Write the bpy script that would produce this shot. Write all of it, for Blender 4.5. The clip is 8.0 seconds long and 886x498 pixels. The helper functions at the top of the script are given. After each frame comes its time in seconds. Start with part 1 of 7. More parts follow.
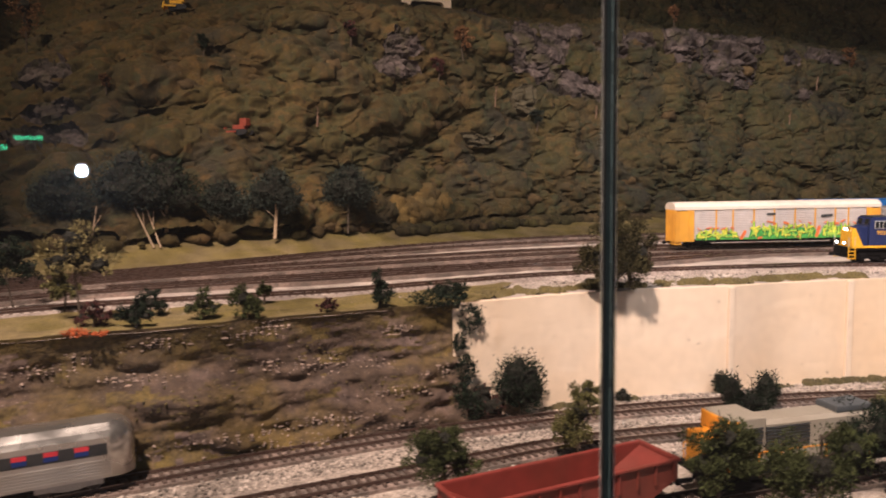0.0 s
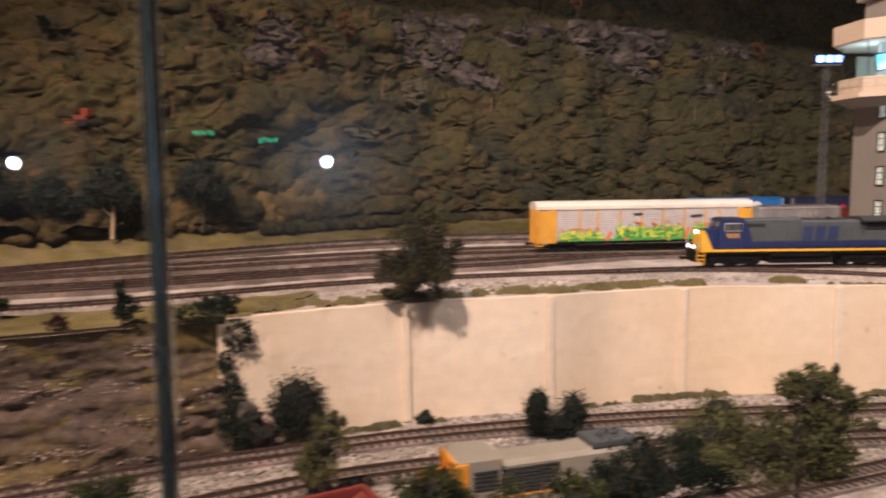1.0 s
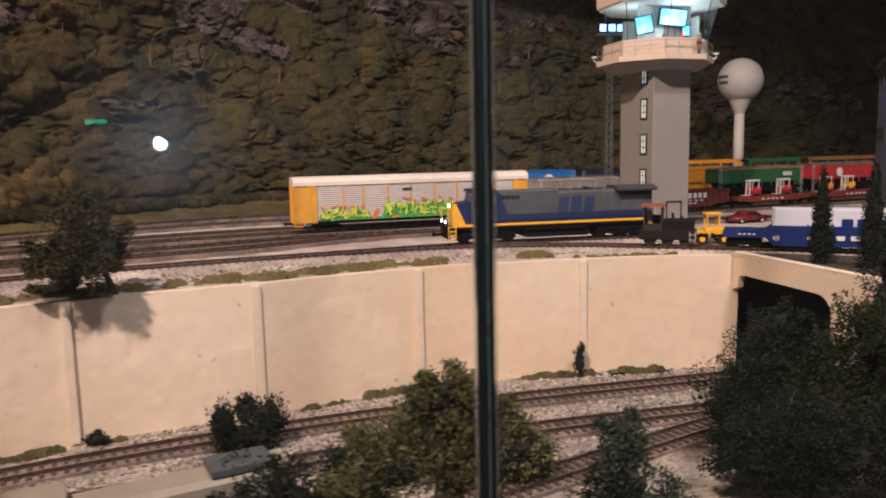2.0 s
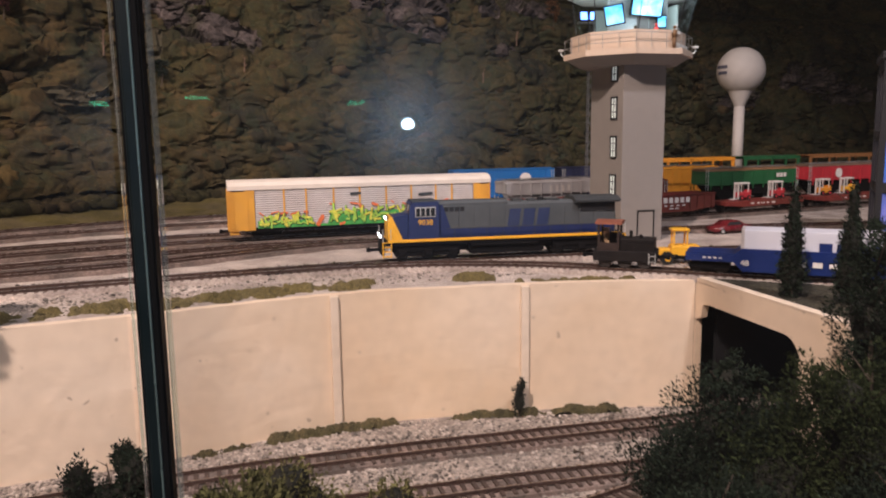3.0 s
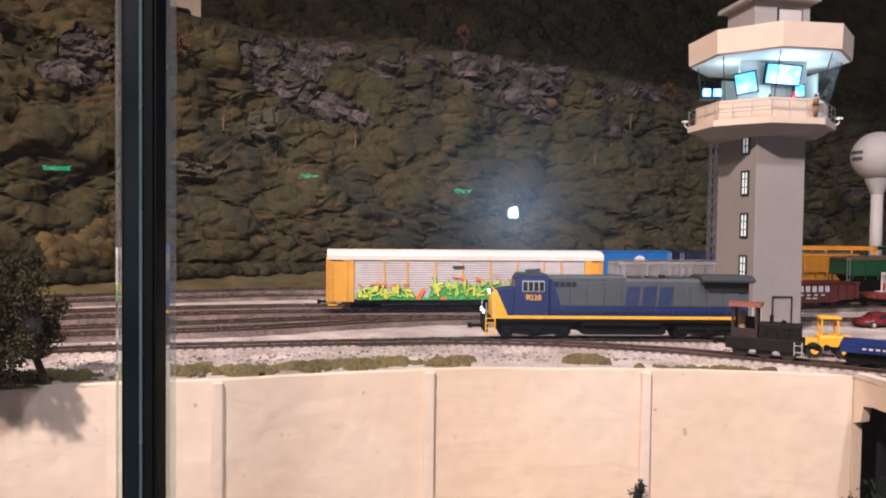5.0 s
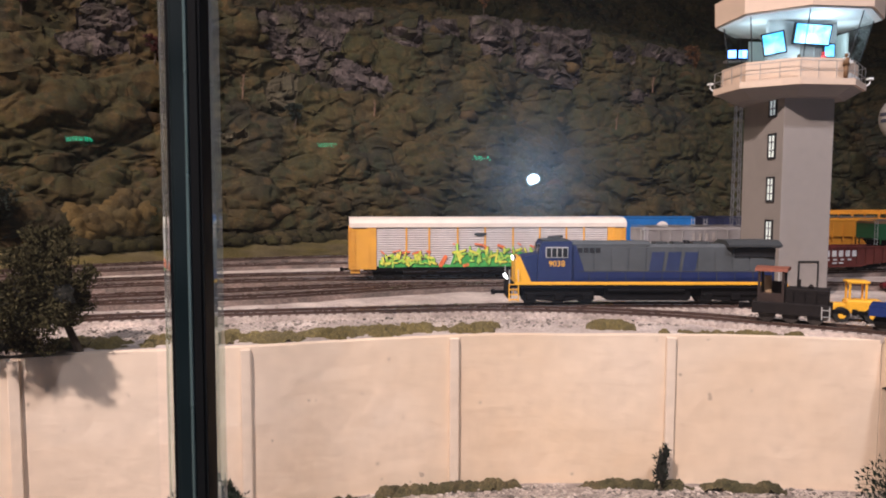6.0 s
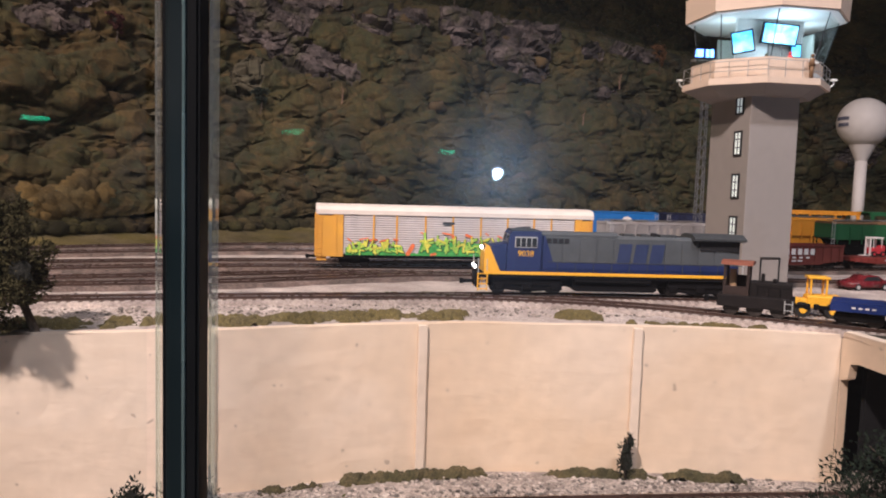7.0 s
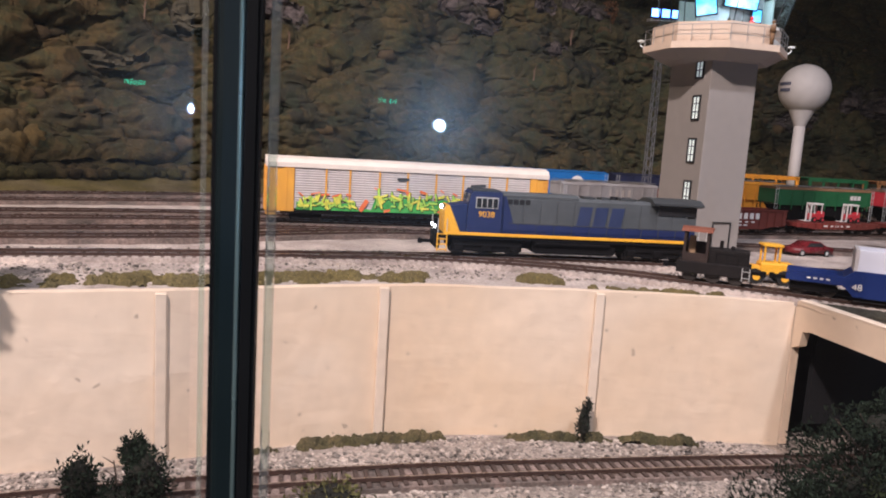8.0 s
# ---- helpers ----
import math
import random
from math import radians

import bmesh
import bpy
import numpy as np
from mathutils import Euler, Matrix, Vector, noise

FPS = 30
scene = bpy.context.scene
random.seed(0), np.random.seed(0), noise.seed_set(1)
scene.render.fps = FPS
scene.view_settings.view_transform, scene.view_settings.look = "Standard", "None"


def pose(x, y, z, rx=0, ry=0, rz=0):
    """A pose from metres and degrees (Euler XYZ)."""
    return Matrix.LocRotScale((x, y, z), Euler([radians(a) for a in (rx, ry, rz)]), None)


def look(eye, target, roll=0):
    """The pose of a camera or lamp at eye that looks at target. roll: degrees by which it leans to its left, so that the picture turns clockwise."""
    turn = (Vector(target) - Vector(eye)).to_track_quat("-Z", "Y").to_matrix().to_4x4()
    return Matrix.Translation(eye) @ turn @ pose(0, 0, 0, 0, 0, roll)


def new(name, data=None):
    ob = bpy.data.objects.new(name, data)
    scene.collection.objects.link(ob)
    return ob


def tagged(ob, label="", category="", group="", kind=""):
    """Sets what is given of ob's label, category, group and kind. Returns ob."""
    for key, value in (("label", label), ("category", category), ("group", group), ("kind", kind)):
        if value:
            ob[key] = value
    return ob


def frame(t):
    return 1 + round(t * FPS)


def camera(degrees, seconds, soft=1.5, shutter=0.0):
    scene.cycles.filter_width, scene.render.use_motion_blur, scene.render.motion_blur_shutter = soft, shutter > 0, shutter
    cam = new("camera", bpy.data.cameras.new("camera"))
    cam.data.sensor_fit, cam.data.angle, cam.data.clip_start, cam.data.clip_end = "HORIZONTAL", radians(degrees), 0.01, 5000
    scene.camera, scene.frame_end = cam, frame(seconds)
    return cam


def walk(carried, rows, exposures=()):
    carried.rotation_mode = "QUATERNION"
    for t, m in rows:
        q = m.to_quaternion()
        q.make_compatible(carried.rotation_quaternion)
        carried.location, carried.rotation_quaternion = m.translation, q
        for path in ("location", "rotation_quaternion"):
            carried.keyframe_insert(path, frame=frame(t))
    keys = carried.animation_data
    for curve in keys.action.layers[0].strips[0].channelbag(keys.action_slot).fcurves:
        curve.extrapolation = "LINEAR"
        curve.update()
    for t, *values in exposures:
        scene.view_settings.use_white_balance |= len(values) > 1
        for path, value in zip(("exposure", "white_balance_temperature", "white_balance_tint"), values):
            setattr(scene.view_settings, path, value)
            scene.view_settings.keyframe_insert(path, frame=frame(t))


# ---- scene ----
cam = camera(61.49, 8.0, soft=1.9, shutter=0.3)
PATH = [
    (0, (0.10623, 0.05250, 1.31430), (-0.0597, 2.0369, 1.1281), -0.78),
    (0.5, (0.17817, 0.08738, 1.32030), (0.0024, 2.0711, 1.1365), -0.37),
    (0.7, (0.20578, 0.10864, 1.32544), (0.0377, 2.0909, 1.1196), -0.65),
    (1, (0.25599, 0.13483, 1.31704), (0.1853, 2.1231, 1.1125), -0.49),
    (1.2, (0.28466, 0.16273, 1.31718), (0.3505, 2.1531, 1.1323), -0.43),
    (1.5, (0.32594, 0.19253, 1.31121), (0.4994, 2.1776, 1.1395), -1.06),
    (1.6, (0.34435, 0.20535, 1.30753), (0.5755, 2.1809, 1.0980), -1.43),
    (1.7, (0.35420, 0.20826, 1.30295), (0.6479, 2.1733, 1.0741), -1.25),
    (2.8, (0.47136, 0.27738, 1.31732), (0.7489, 2.2330, 1.0033), -1.17),
    (3, (0.47098, 0.28807, 1.32346), (0.7288, 2.2482, 1.0212), -0.77),
    (3.5, (0.46608, 0.30935, 1.33407), (0.6301, 2.2904, 1.1139), -0.79),
    (4, (0.46946, 0.33034, 1.32611), (0.3894, 2.3256, 1.4383), -2.96),
    (4.2, (0.47471, 0.33556, 1.31564), (0.3605, 2.3264, 1.4689), -2.12),
    (4.5, (0.47615, 0.33620, 1.31140), (0.3939, 2.3332, 1.3848), -0.05),
    (5, (0.47215, 0.33919, 1.30504), (0.4579, 2.3381, 1.2394), 0.73),
    (5.2, (0.47281, 0.34023, 1.30591), (0.4455, 2.3381, 1.2170), 0.21),
    (6.3, (0.46646, 0.33884, 1.30380), (0.3985, 2.3313, 1.1444), 0.31),
    (6.5, (0.46538, 0.33825, 1.30496), (0.4309, 2.3316, 1.1460), 0.96),
    (7, (0.46273, 0.34369, 1.29872), (0.5015, 2.3363, 1.1314), 1.76),
    (7.5, (0.45516, 0.35045, 1.30061), (0.6227, 2.3270, 1.0456), 2.84),
    (8, (0.44582, 0.36011, 1.30351), (0.6565, 2.3276, 1.0127), 3.60),
]
EXPOSE = [(0, 0.49, 6050, 20), (1.5, 0.11, 6000, 20), (3, -0.05, 5740, 20), (3.5, 0.3, 5700, 18), (4.1, 0.62, 5500, 20), (4.5, 0.75, 5400, 19), (5, 0.45, 5380, 20), (6.5, 0.22, 5520, 19), (8, 0.22, 5300, 18)]
walk(cam, [(t, look(eye, target, roll)) for t, eye, target, roll in PATH], EXPOSE)

# ---- world and light ----
world = bpy.data.worlds.new("World")
scene.world = world
world.use_nodes = True
bg = world.node_tree.nodes["Background"]
bg.inputs["Color"].default_value = (0.9, 0.78, 0.62, 1)
bg.inputs["Strength"].default_value = 0.025


def spot(name, eye, target, watts, colour, size, degrees, blend=0.6):
    d = bpy.data.lights.new(name, "SPOT")
    d.energy, d.color, d.shadow_soft_size, d.spot_size, d.spot_blend = watts, colour, size, radians(degrees), blend
    ob = new(name, d)
    ob.matrix_world = look(eye, target)
    return ob


WARM = (1.0, 0.765, 0.575)
spot("track_spot", (-0.15, -0.25, 2.55), (0.35, 0.9, 1.2), 175, WARM, 0.035, 64)
spot("track_spot", (1.02, -0.05, 2.75), (0.92, 1.2, 1.2), 74, (1.0, 0.89, 0.79), 0.05, 60)
spot("track_spot", (-0.9, 0.1, 2.75), (0.03, 1.76, 1.79), 67, (1.0, 0.76, 0.50), 0.05, 70)

# ---- materials ----


def mat(name, colour, rough=0.7, metal=0.0, vary=0.25, scale=200.0, bump=0.0, bscale=None, second=None, mask=None, emit=0.0,
        spec=0.4, island=0.0, edge=(0.4, 0.6), third=None, third_mask=12, speck=None, drift=None, squeeze=None, cells=None):
    """A surface of a base colour with two scales of variation, an optional second colour in blotches, and fine relief."""
    m = bpy.data.materials.new(name)
    m.use_nodes = True
    nt = m.node_tree
    bs = nt.nodes["Principled BSDF"]
    bs.inputs["Roughness"].default_value = rough
    bs.inputs["Metallic"].default_value = metal
    bs.inputs["Specular IOR Level"].default_value = spec
    tc = nt.nodes.new("ShaderNodeTexCoord")

    def noise_at(sc, detail=4.0):
        n = nt.nodes.new("ShaderNodeTexNoise")
        n.inputs["Scale"].default_value = sc
        n.inputs["Detail"].default_value = detail
        nt.links.new(tc.outputs["Object"], n.inputs["Vector"])
        return n.outputs["Fac"]

    def ramp(fac, lo, hi, a, b):
        r = nt.nodes.new("ShaderNodeMapRange")
        r.inputs["From Min"].default_value, r.inputs["From Max"].default_value = lo, hi
        r.inputs["To Min"].default_value, r.inputs["To Max"].default_value = a, b
        nt.links.new(fac, r.inputs["Value"])
        return r.outputs["Result"]

    def mix(fac, a, b, blend="MIX"):
        x = nt.nodes.new("ShaderNodeMix")
        x.data_type, x.blend_type = "RGBA", blend
        for sock, v in ((x.inputs[0], fac), (x.inputs[6], a), (x.inputs[7], b)):
            if isinstance(v, bpy.types.NodeSocket):
                nt.links.new(v, sock)
            else:
                sock.default_value = v if isinstance(v, float) else (*v[:3], 1)
        return x.outputs[2]

    col = (*colour, 1)
    if second:
        col = mix(ramp(noise_at(mask or scale * 0.12), edge[0], edge[1], 0, 1), colour, second)
    if third:
        col = mix(ramp(noise_at(third_mask, 5.0), 0.50, 0.66, 0, 1), col if not isinstance(col, tuple) else colour, third)
    if speck:
        col = mix(ramp(noise_at(speck[0], 1.0), speck[1], speck[1] + 0.05, 0, 0.8), col if not isinstance(col, tuple) else colour, speck[2])
    if cells:
        # patches of plants of another tint, each cell its own
        vo, sp, wr = (nt.nodes.new("ShaderNode" + k) for k in ("TexVoronoi", "SeparateColor", "VectorMath"))
        vo.inputs["Scale"].default_value = cells[0]
        wn = nt.nodes.new("ShaderNodeTexNoise")
        wn.inputs["Scale"].default_value = cells[0] * 1.7
        nt.links.new(tc.outputs["Object"], wn.inputs["Vector"])
        wr.operation = "MULTIPLY_ADD"
        wr.inputs[1].default_value = (0.6 / cells[0],) * 3
        nt.links.new(wn.outputs["Color"], wr.inputs[0])
        nt.links.new(tc.outputs["Object"], wr.inputs[2])
        nt.links.new(wr.outputs[0], vo.inputs["Vector"])
        nt.links.new(vo.outputs["Color"], sp.inputs[0])
        col = mix(ramp(sp.outputs[0], 0.45, 1.0, 0, 0.6), col if not isinstance(col, tuple) else colour, cells[1])
        col = mix(ramp(sp.outputs[1], 0.60, 1.0, 0, 0.6), col, cells[2])
    if drift:
        # the planting changes slowly along the slope
        sx = nt.nodes.new("ShaderNodeSeparateXYZ")
        nt.links.new(tc.outputs["Object"], sx.inputs[0])
        col = mix(1.0, col if not isinstance(col, tuple) else colour, mix(ramp(sx.outputs[0], drift[0], drift[1], 0, 1), drift[2], drift[3]), "MULTIPLY")
    fine = ramp(noise_at(scale), 0.25, 0.75, 1 - vary, 1 + vary)
    broad = ramp(noise_at(scale * 0.07, 2.0), 0.3, 0.7, 1 - vary * 0.6, 1 + vary * 0.6)
    mul = nt.nodes.new("ShaderNodeMath")
    mul.operation = "MULTIPLY"
    nt.links.new(fine, mul.inputs[0])
    nt.links.new(broad, mul.inputs[1])
    out = mul.outputs[0]
    if island:
        g = nt.nodes.new("ShaderNodeNewGeometry")
        rr = ramp(g.outputs["Random Per Island"], 0, 1, 1 - island, 1 + island)
        m2 = nt.nodes.new("ShaderNodeMath")
        m2.operation = "MULTIPLY"
        nt.links.new(out, m2.inputs[0])
        nt.links.new(rr, m2.inputs[1])
        out = m2.outputs[0]
    vm = nt.nodes.new("ShaderNodeVectorMath")
    vm.operation = "SCALE"
    if isinstance(col, tuple):
        vm.inputs[0].default_value = col[:3]
    else:
        nt.links.new(col, vm.inputs[0])
    nt.links.new(out, vm.inputs["Scale"])
    nt.links.new(vm.outputs[0], bs.inputs["Base Color"])
    if rough > 0.15:
        nt.links.new(ramp(noise_at(scale * 0.5), 0.3, 0.7, max(0.05, rough - 0.12), min(1, rough + 0.12)), bs.inputs["Roughness"])
    if bump:
        b = nt.nodes.new("ShaderNodeBump")
        b.inputs["Strength"].default_value = 0.9
        b.inputs["Distance"].default_value = bump
        if squeeze:
            mp, bn = nt.nodes.new("ShaderNodeMapping"), nt.nodes.new("ShaderNodeTexNoise")
            mp.inputs["Scale"].default_value = squeeze
            bn.inputs["Scale"].default_value, bn.inputs["Detail"].default_value = bscale or scale, 2.0
            nt.links.new(tc.outputs["Object"], mp.inputs["Vector"])
            nt.links.new(mp.outputs[0], bn.inputs["Vector"])
            nt.links.new(bn.outputs["Fac"], b.inputs["Height"])
        else:
            nt.links.new(noise_at(bscale or scale, 6.0), b.inputs["Height"])
        nt.links.new(b.outputs[0], bs.inputs["Normal"])
    if emit:
        bs.inputs["Emission Color"].default_value = (*colour, 1)
        bs.inputs["Emission Strength"].default_value = emit
    return m


def glass_mat(name, tint=(1, 1, 1), rough=0.0, gain=1.0, haze=0.0, halo=0.0):
    m = bpy.data.materials.new(name)
    m.use_nodes = True
    nt = m.node_tree
    nt.nodes.remove(nt.nodes["Principled BSDF"])
    out = nt.nodes["Material Output"]
    tr, gl, mx, fr = (nt.nodes.new("ShaderNode" + k) for k in ("BsdfTransparent", "BsdfGlossy", "MixShader", "Fresnel"))
    tr.inputs[0].default_value = (*tint, 1)
    gl.inputs["Roughness"].default_value = rough
    fr.inputs["IOR"].default_value = 1.5
    mu = nt.nodes.new("ShaderNodeMath")
    mu.operation = "MULTIPLY"
    mu.inputs[1].default_value = gain
    nt.links.new(fr.outputs[0], mu.inputs[0])
    nt.links.new(mu.outputs[0], mx.inputs[0])
    nt.links.new(tr.outputs[0], mx.inputs[1])
    nt.links.new(gl.outputs[0], mx.inputs[2])
    # second, rougher gloss lobe added to spread a halo round reflected lamps
    if halo:
        g2, mg = nt.nodes.new("ShaderNodeBsdfGlossy"), nt.nodes.new("ShaderNodeMixShader")
        g2.inputs["Roughness"].default_value = 0.20
        mg.inputs[0].default_value = halo
        nt.links.new(gl.outputs[0], mg.inputs[1])
        nt.links.new(g2.outputs[0], mg.inputs[2])
        nt.links.new(mg.outputs[0], mx.inputs[2])
    # diffuse share, laid over the glass as a pale haze
    if haze:
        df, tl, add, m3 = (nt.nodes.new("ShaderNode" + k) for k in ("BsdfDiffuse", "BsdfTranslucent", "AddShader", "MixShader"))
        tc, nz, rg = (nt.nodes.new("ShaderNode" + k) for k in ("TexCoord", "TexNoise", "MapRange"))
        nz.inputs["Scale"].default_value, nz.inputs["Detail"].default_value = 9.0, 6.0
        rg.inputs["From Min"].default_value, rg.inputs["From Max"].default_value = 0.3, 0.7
        rg.inputs["To Min"].default_value, rg.inputs["To Max"].default_value = haze * 0.75, haze * 1.25
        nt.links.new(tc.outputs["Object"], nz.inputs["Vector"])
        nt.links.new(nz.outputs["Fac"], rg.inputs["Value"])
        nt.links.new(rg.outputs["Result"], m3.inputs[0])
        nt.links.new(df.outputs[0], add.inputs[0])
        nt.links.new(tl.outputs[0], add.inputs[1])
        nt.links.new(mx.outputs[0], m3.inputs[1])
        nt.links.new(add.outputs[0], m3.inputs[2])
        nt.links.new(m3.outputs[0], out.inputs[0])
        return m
    nt.links.new(mx.outputs[0], out.inputs[0])
    return m


M_WALL = mat("stucco", (0.75, 0.615, 0.475), 0.9, vary=0.06, scale=120, bump=0.00036, bscale=150, squeeze=(0.7, 0.7, 1.4), second=(0.71, 0.535, 0.36), mask=5, edge=(0.40, 0.76), speck=(170, 0.735, (0.42, 0.33, 0.25)))
M_WALL_TRIM = mat("stucco_trim", (0.73, 0.605, 0.475), 0.9, vary=0.08, scale=150, bump=0.0004, bscale=300)
M_BALLAST = mat("ballast", (0.49, 0.42, 0.37), 0.95, vary=0.35, scale=420, bump=0.0012, bscale=600, second=(0.37, 0.31, 0.275), mask=30)
M_STONE = mat("ballast_stone", (0.29, 0.25, 0.215), 0.95, vary=0.2, scale=500, island=0.75)
M_BALLAST_LOW = mat("coarse_ballast", (0.36, 0.305, 0.26), 0.95, vary=0.45, scale=360, bump=0.0016, bscale=480, second=(0.24, 0.20, 0.17), mask=55)
M_CINDER = mat("cinder", (0.22, 0.165, 0.140), 0.95, vary=0.45, scale=420, bump=0.001, bscale=600, second=(0.13, 0.105, 0.09), mask=45)
M_GRASS = mat("static_grass", (0.145, 0.112, 0.032), 0.95, vary=0.4, scale=500, bump=0.0015, bscale=500, second=(0.17, 0.13, 0.06), mask=22)
M_MOSS = mat("moss", (0.115, 0.090, 0.030), 0.95, vary=0.45, scale=600, bump=0.0012, bscale=700, second=(0.13, 0.105, 0.045), mask=40, island=0.25)
M_HILL = mat("hill_foam", (0.036, 0.032, 0.0088), 0.97, vary=0.36, scale=190, bump=0.0013, bscale=380, second=(0.060, 0.043, 0.0120), mask=9, edge=(0.46, 0.66), third=(0.022, 0.021, 0.0115), third_mask=8, cells=(75, (0.022, 0.030, 0.012), (0.066, 0.044, 0.014)), drift=(-0.45, 0.55, (1.20, 1.0, 0.88), (0.98, 1.0, 1.20)))
M_CLUMP = mat("foam_clump", (0.035, 0.032, 0.0088), 0.97, vary=0.42, scale=300, bump=0.0020, bscale=420, second=(0.053, 0.037, 0.0146), mask=9, island=0.5, edge=(0.46, 0.66), drift=(-0.45, 0.55, (1.20, 1.0, 0.88), (0.98, 1.0, 1.20)))
M_ROCK = mat("rock", (0.052, 0.041, 0.038), 0.9, vary=0.5, scale=170, bump=0.0030, bscale=230, squeeze=(1.0, 1.0, 2.2), second=(0.125, 0.098, 0.090), mask=34, edge=(0.44, 0.66), third=(0.050, 0.044, 0.024), third_mask=26)
M_BOULDER = mat("boulder_olive", (0.072, 0.060, 0.036), 0.9, vary=0.25, scale=150, bump=0.0005, bscale=300, second=(0.055, 0.048, 0.028), mask=30)
M_ROCKB = mat("rock_brown", (0.068, 0.046, 0.032), 0.92, vary=0.5, scale=150, bump=0.0018, bscale=260, second=(0.100, 0.068, 0.019), mask=13, edge=(0.44, 0.62), third=(0.105, 0.074, 0.062), third_mask=22, speck=(420, 0.70, (0.26, 0.20, 0.17)))
M_RAIL = mat("rail_side", (0.075, 0.045, 0.035), 0.6, metal=0.4, vary=0.25, scale=300)
M_RAILTOP = mat("rail_head", (0.45, 0.40, 0.37), 0.3, metal=1.0, vary=0.1, scale=300)
M_TIE_Y = mat("tie_dusty", (0.125, 0.090, 0.074), 0.9, vary=0.3, scale=700)
M_TIE = mat("tie", (0.070, 0.048, 0.038), 0.85, vary=0.35, scale=700)
M_BLACK = mat("hall_black_tunnel_shade", (0.010, 0.010, 0.012), 0.9, vary=0.2, scale=3)
M_FLOOR = mat("hall_carpet", (0.03, 0.028, 0.03), 0.95, vary=0.3, scale=40)
M_FASCIA = mat("fascia", (0.02, 0.018, 0.016), 0.6, vary=0.2, scale=20)
# the panes get a thin added haze that lifts the darks behind them
M_PANES = [glass_mat("barrier_glass", (0.97, 0.985, 0.975), haze=0.0050, halo=k) for k in (0.03, 0.22, 0.5)]
M_GASKET = mat("mullion_metal", (0.0065, 0.012, 0.0135), 0.42, metal=0.0, vary=0.15, scale=80, spec=0.3)
M_SEAL = mat("rubber_seal", (0.006, 0.007, 0.008), 0.7, vary=0.15, scale=80, spec=0.1)
M_GLINT = mat("painted_glint", (0.15, 0.22, 0.22), 0.3, metal=0.5, vary=0.1, scale=60)
M_EDGE = [glass_mat("glass_edge", (0.86, 0.93, 0.90), haze=k) for k in (0.13, 0.04)]

# ---- building tools ----


def B():
    return bmesh.new()


def box(bm, c, s, m=None, bevel=0.0):
    """A box of size s centred at c; m turns it; bevel rounds its edges."""
    r = bmesh.ops.create_cube(bm, size=1.0)
    vs = r["verts"]
    for v in vs:
        v.co = Vector((v.co.x * s[0], v.co.y * s[1], v.co.z * s[2]))
        if m:
            v.co = m @ v.co
        v.co += Vector(c)
    if bevel:
        es = list({e for v in vs for e in v.link_edges})
        bmesh.ops.bevel(bm, geom=es, offset=bevel, segments=2, affect="EDGES", profile=0.5)
    return vs


def cyl(bm, p0, p1, r, seg=12, r2=None, caps=True):
    p0, p1 = Vector(p0), Vector(p1)
    d = p1 - p0
    q = d.to_track_quat("Z", "Y").to_matrix().to_4x4()
    m = Matrix.Translation((p0 + p1) / 2) @ q
    bmesh.ops.create_cone(bm, cap_ends=caps, segments=seg, radius1=r, radius2=r if r2 is None else r2, depth=d.length, matrix=m)


def ball(bm, c, r, seg=12, squash=1.0):
    bmesh.ops.create_uvsphere(bm, u_segments=seg, v_segments=max(6, seg // 2), radius=r, matrix=Matrix.Translation(c) @ Matrix.Diagonal((1, 1, squash, 1)))


def prism(bm, pts, y0, y1, axis="y"):
    """An outline in x and z (or x and y for axis z), drawn out from y0 to y1."""
    def put(p, w):
        return (p[0], w, p[1]) if axis == "y" else (p[0], p[1], w) if axis == "z" else (w, p[0], p[1])
    a = [bm.verts.new(put(p, y0)) for p in pts]
    b = [bm.verts.new(put(p, y1)) for p in pts]
    n = len(pts)
    bm.faces.new(a)
    bm.faces.new(b[::-1])
    for i in range(n):
        bm.faces.new((a[i], b[i], b[(i + 1) % n], a[(i + 1) % n]))


def finish(bm, name, material, smooth=False):
    bmesh.ops.recalc_face_normals(bm, faces=bm.faces)
    me = bpy.data.meshes.new(name)
    bm.to_mesh(me)
    bm.free()
    if smooth:
        for p in me.polygons:
            p.use_smooth = True
    for m in material if isinstance(material, (list, tuple)) else [material]:
        me.materials.append(m)
    return me


def part(name, bm, material, parent, label="", smooth=False):
    ob = new(name, finish(bm, name, material, smooth))
    ob.parent = parent
    return tagged(ob, label)


def solid(name, bm, material, label, category="", kind="", group="", smooth=False, m=None):
    ob = new(name, finish(bm, name, material, smooth))
    if m is not None:
        ob.matrix_world = m
    return tagged(ob, label, category, group, kind)


def thing(name, label, category, group="", kind="", m=None):
    ob = new(name)
    ob.empty_display_size = 0.01
    if m is not None:
        ob.matrix_basis = m
    return tagged(ob, label, category, group, kind)


def raw(name, verts, faces, material, smooth=False):
    me = bpy.data.meshes.new(name)
    me.from_pydata([tuple(v) for v in verts], [], [tuple(int(i) for i in f) for f in faces])
    me.update()
    if smooth:
        me.polygons.foreach_set("use_smooth", [True] * len(me.polygons))
    for m in material if isinstance(material, (list, tuple)) else [material]:
        me.materials.append(m)
    return me


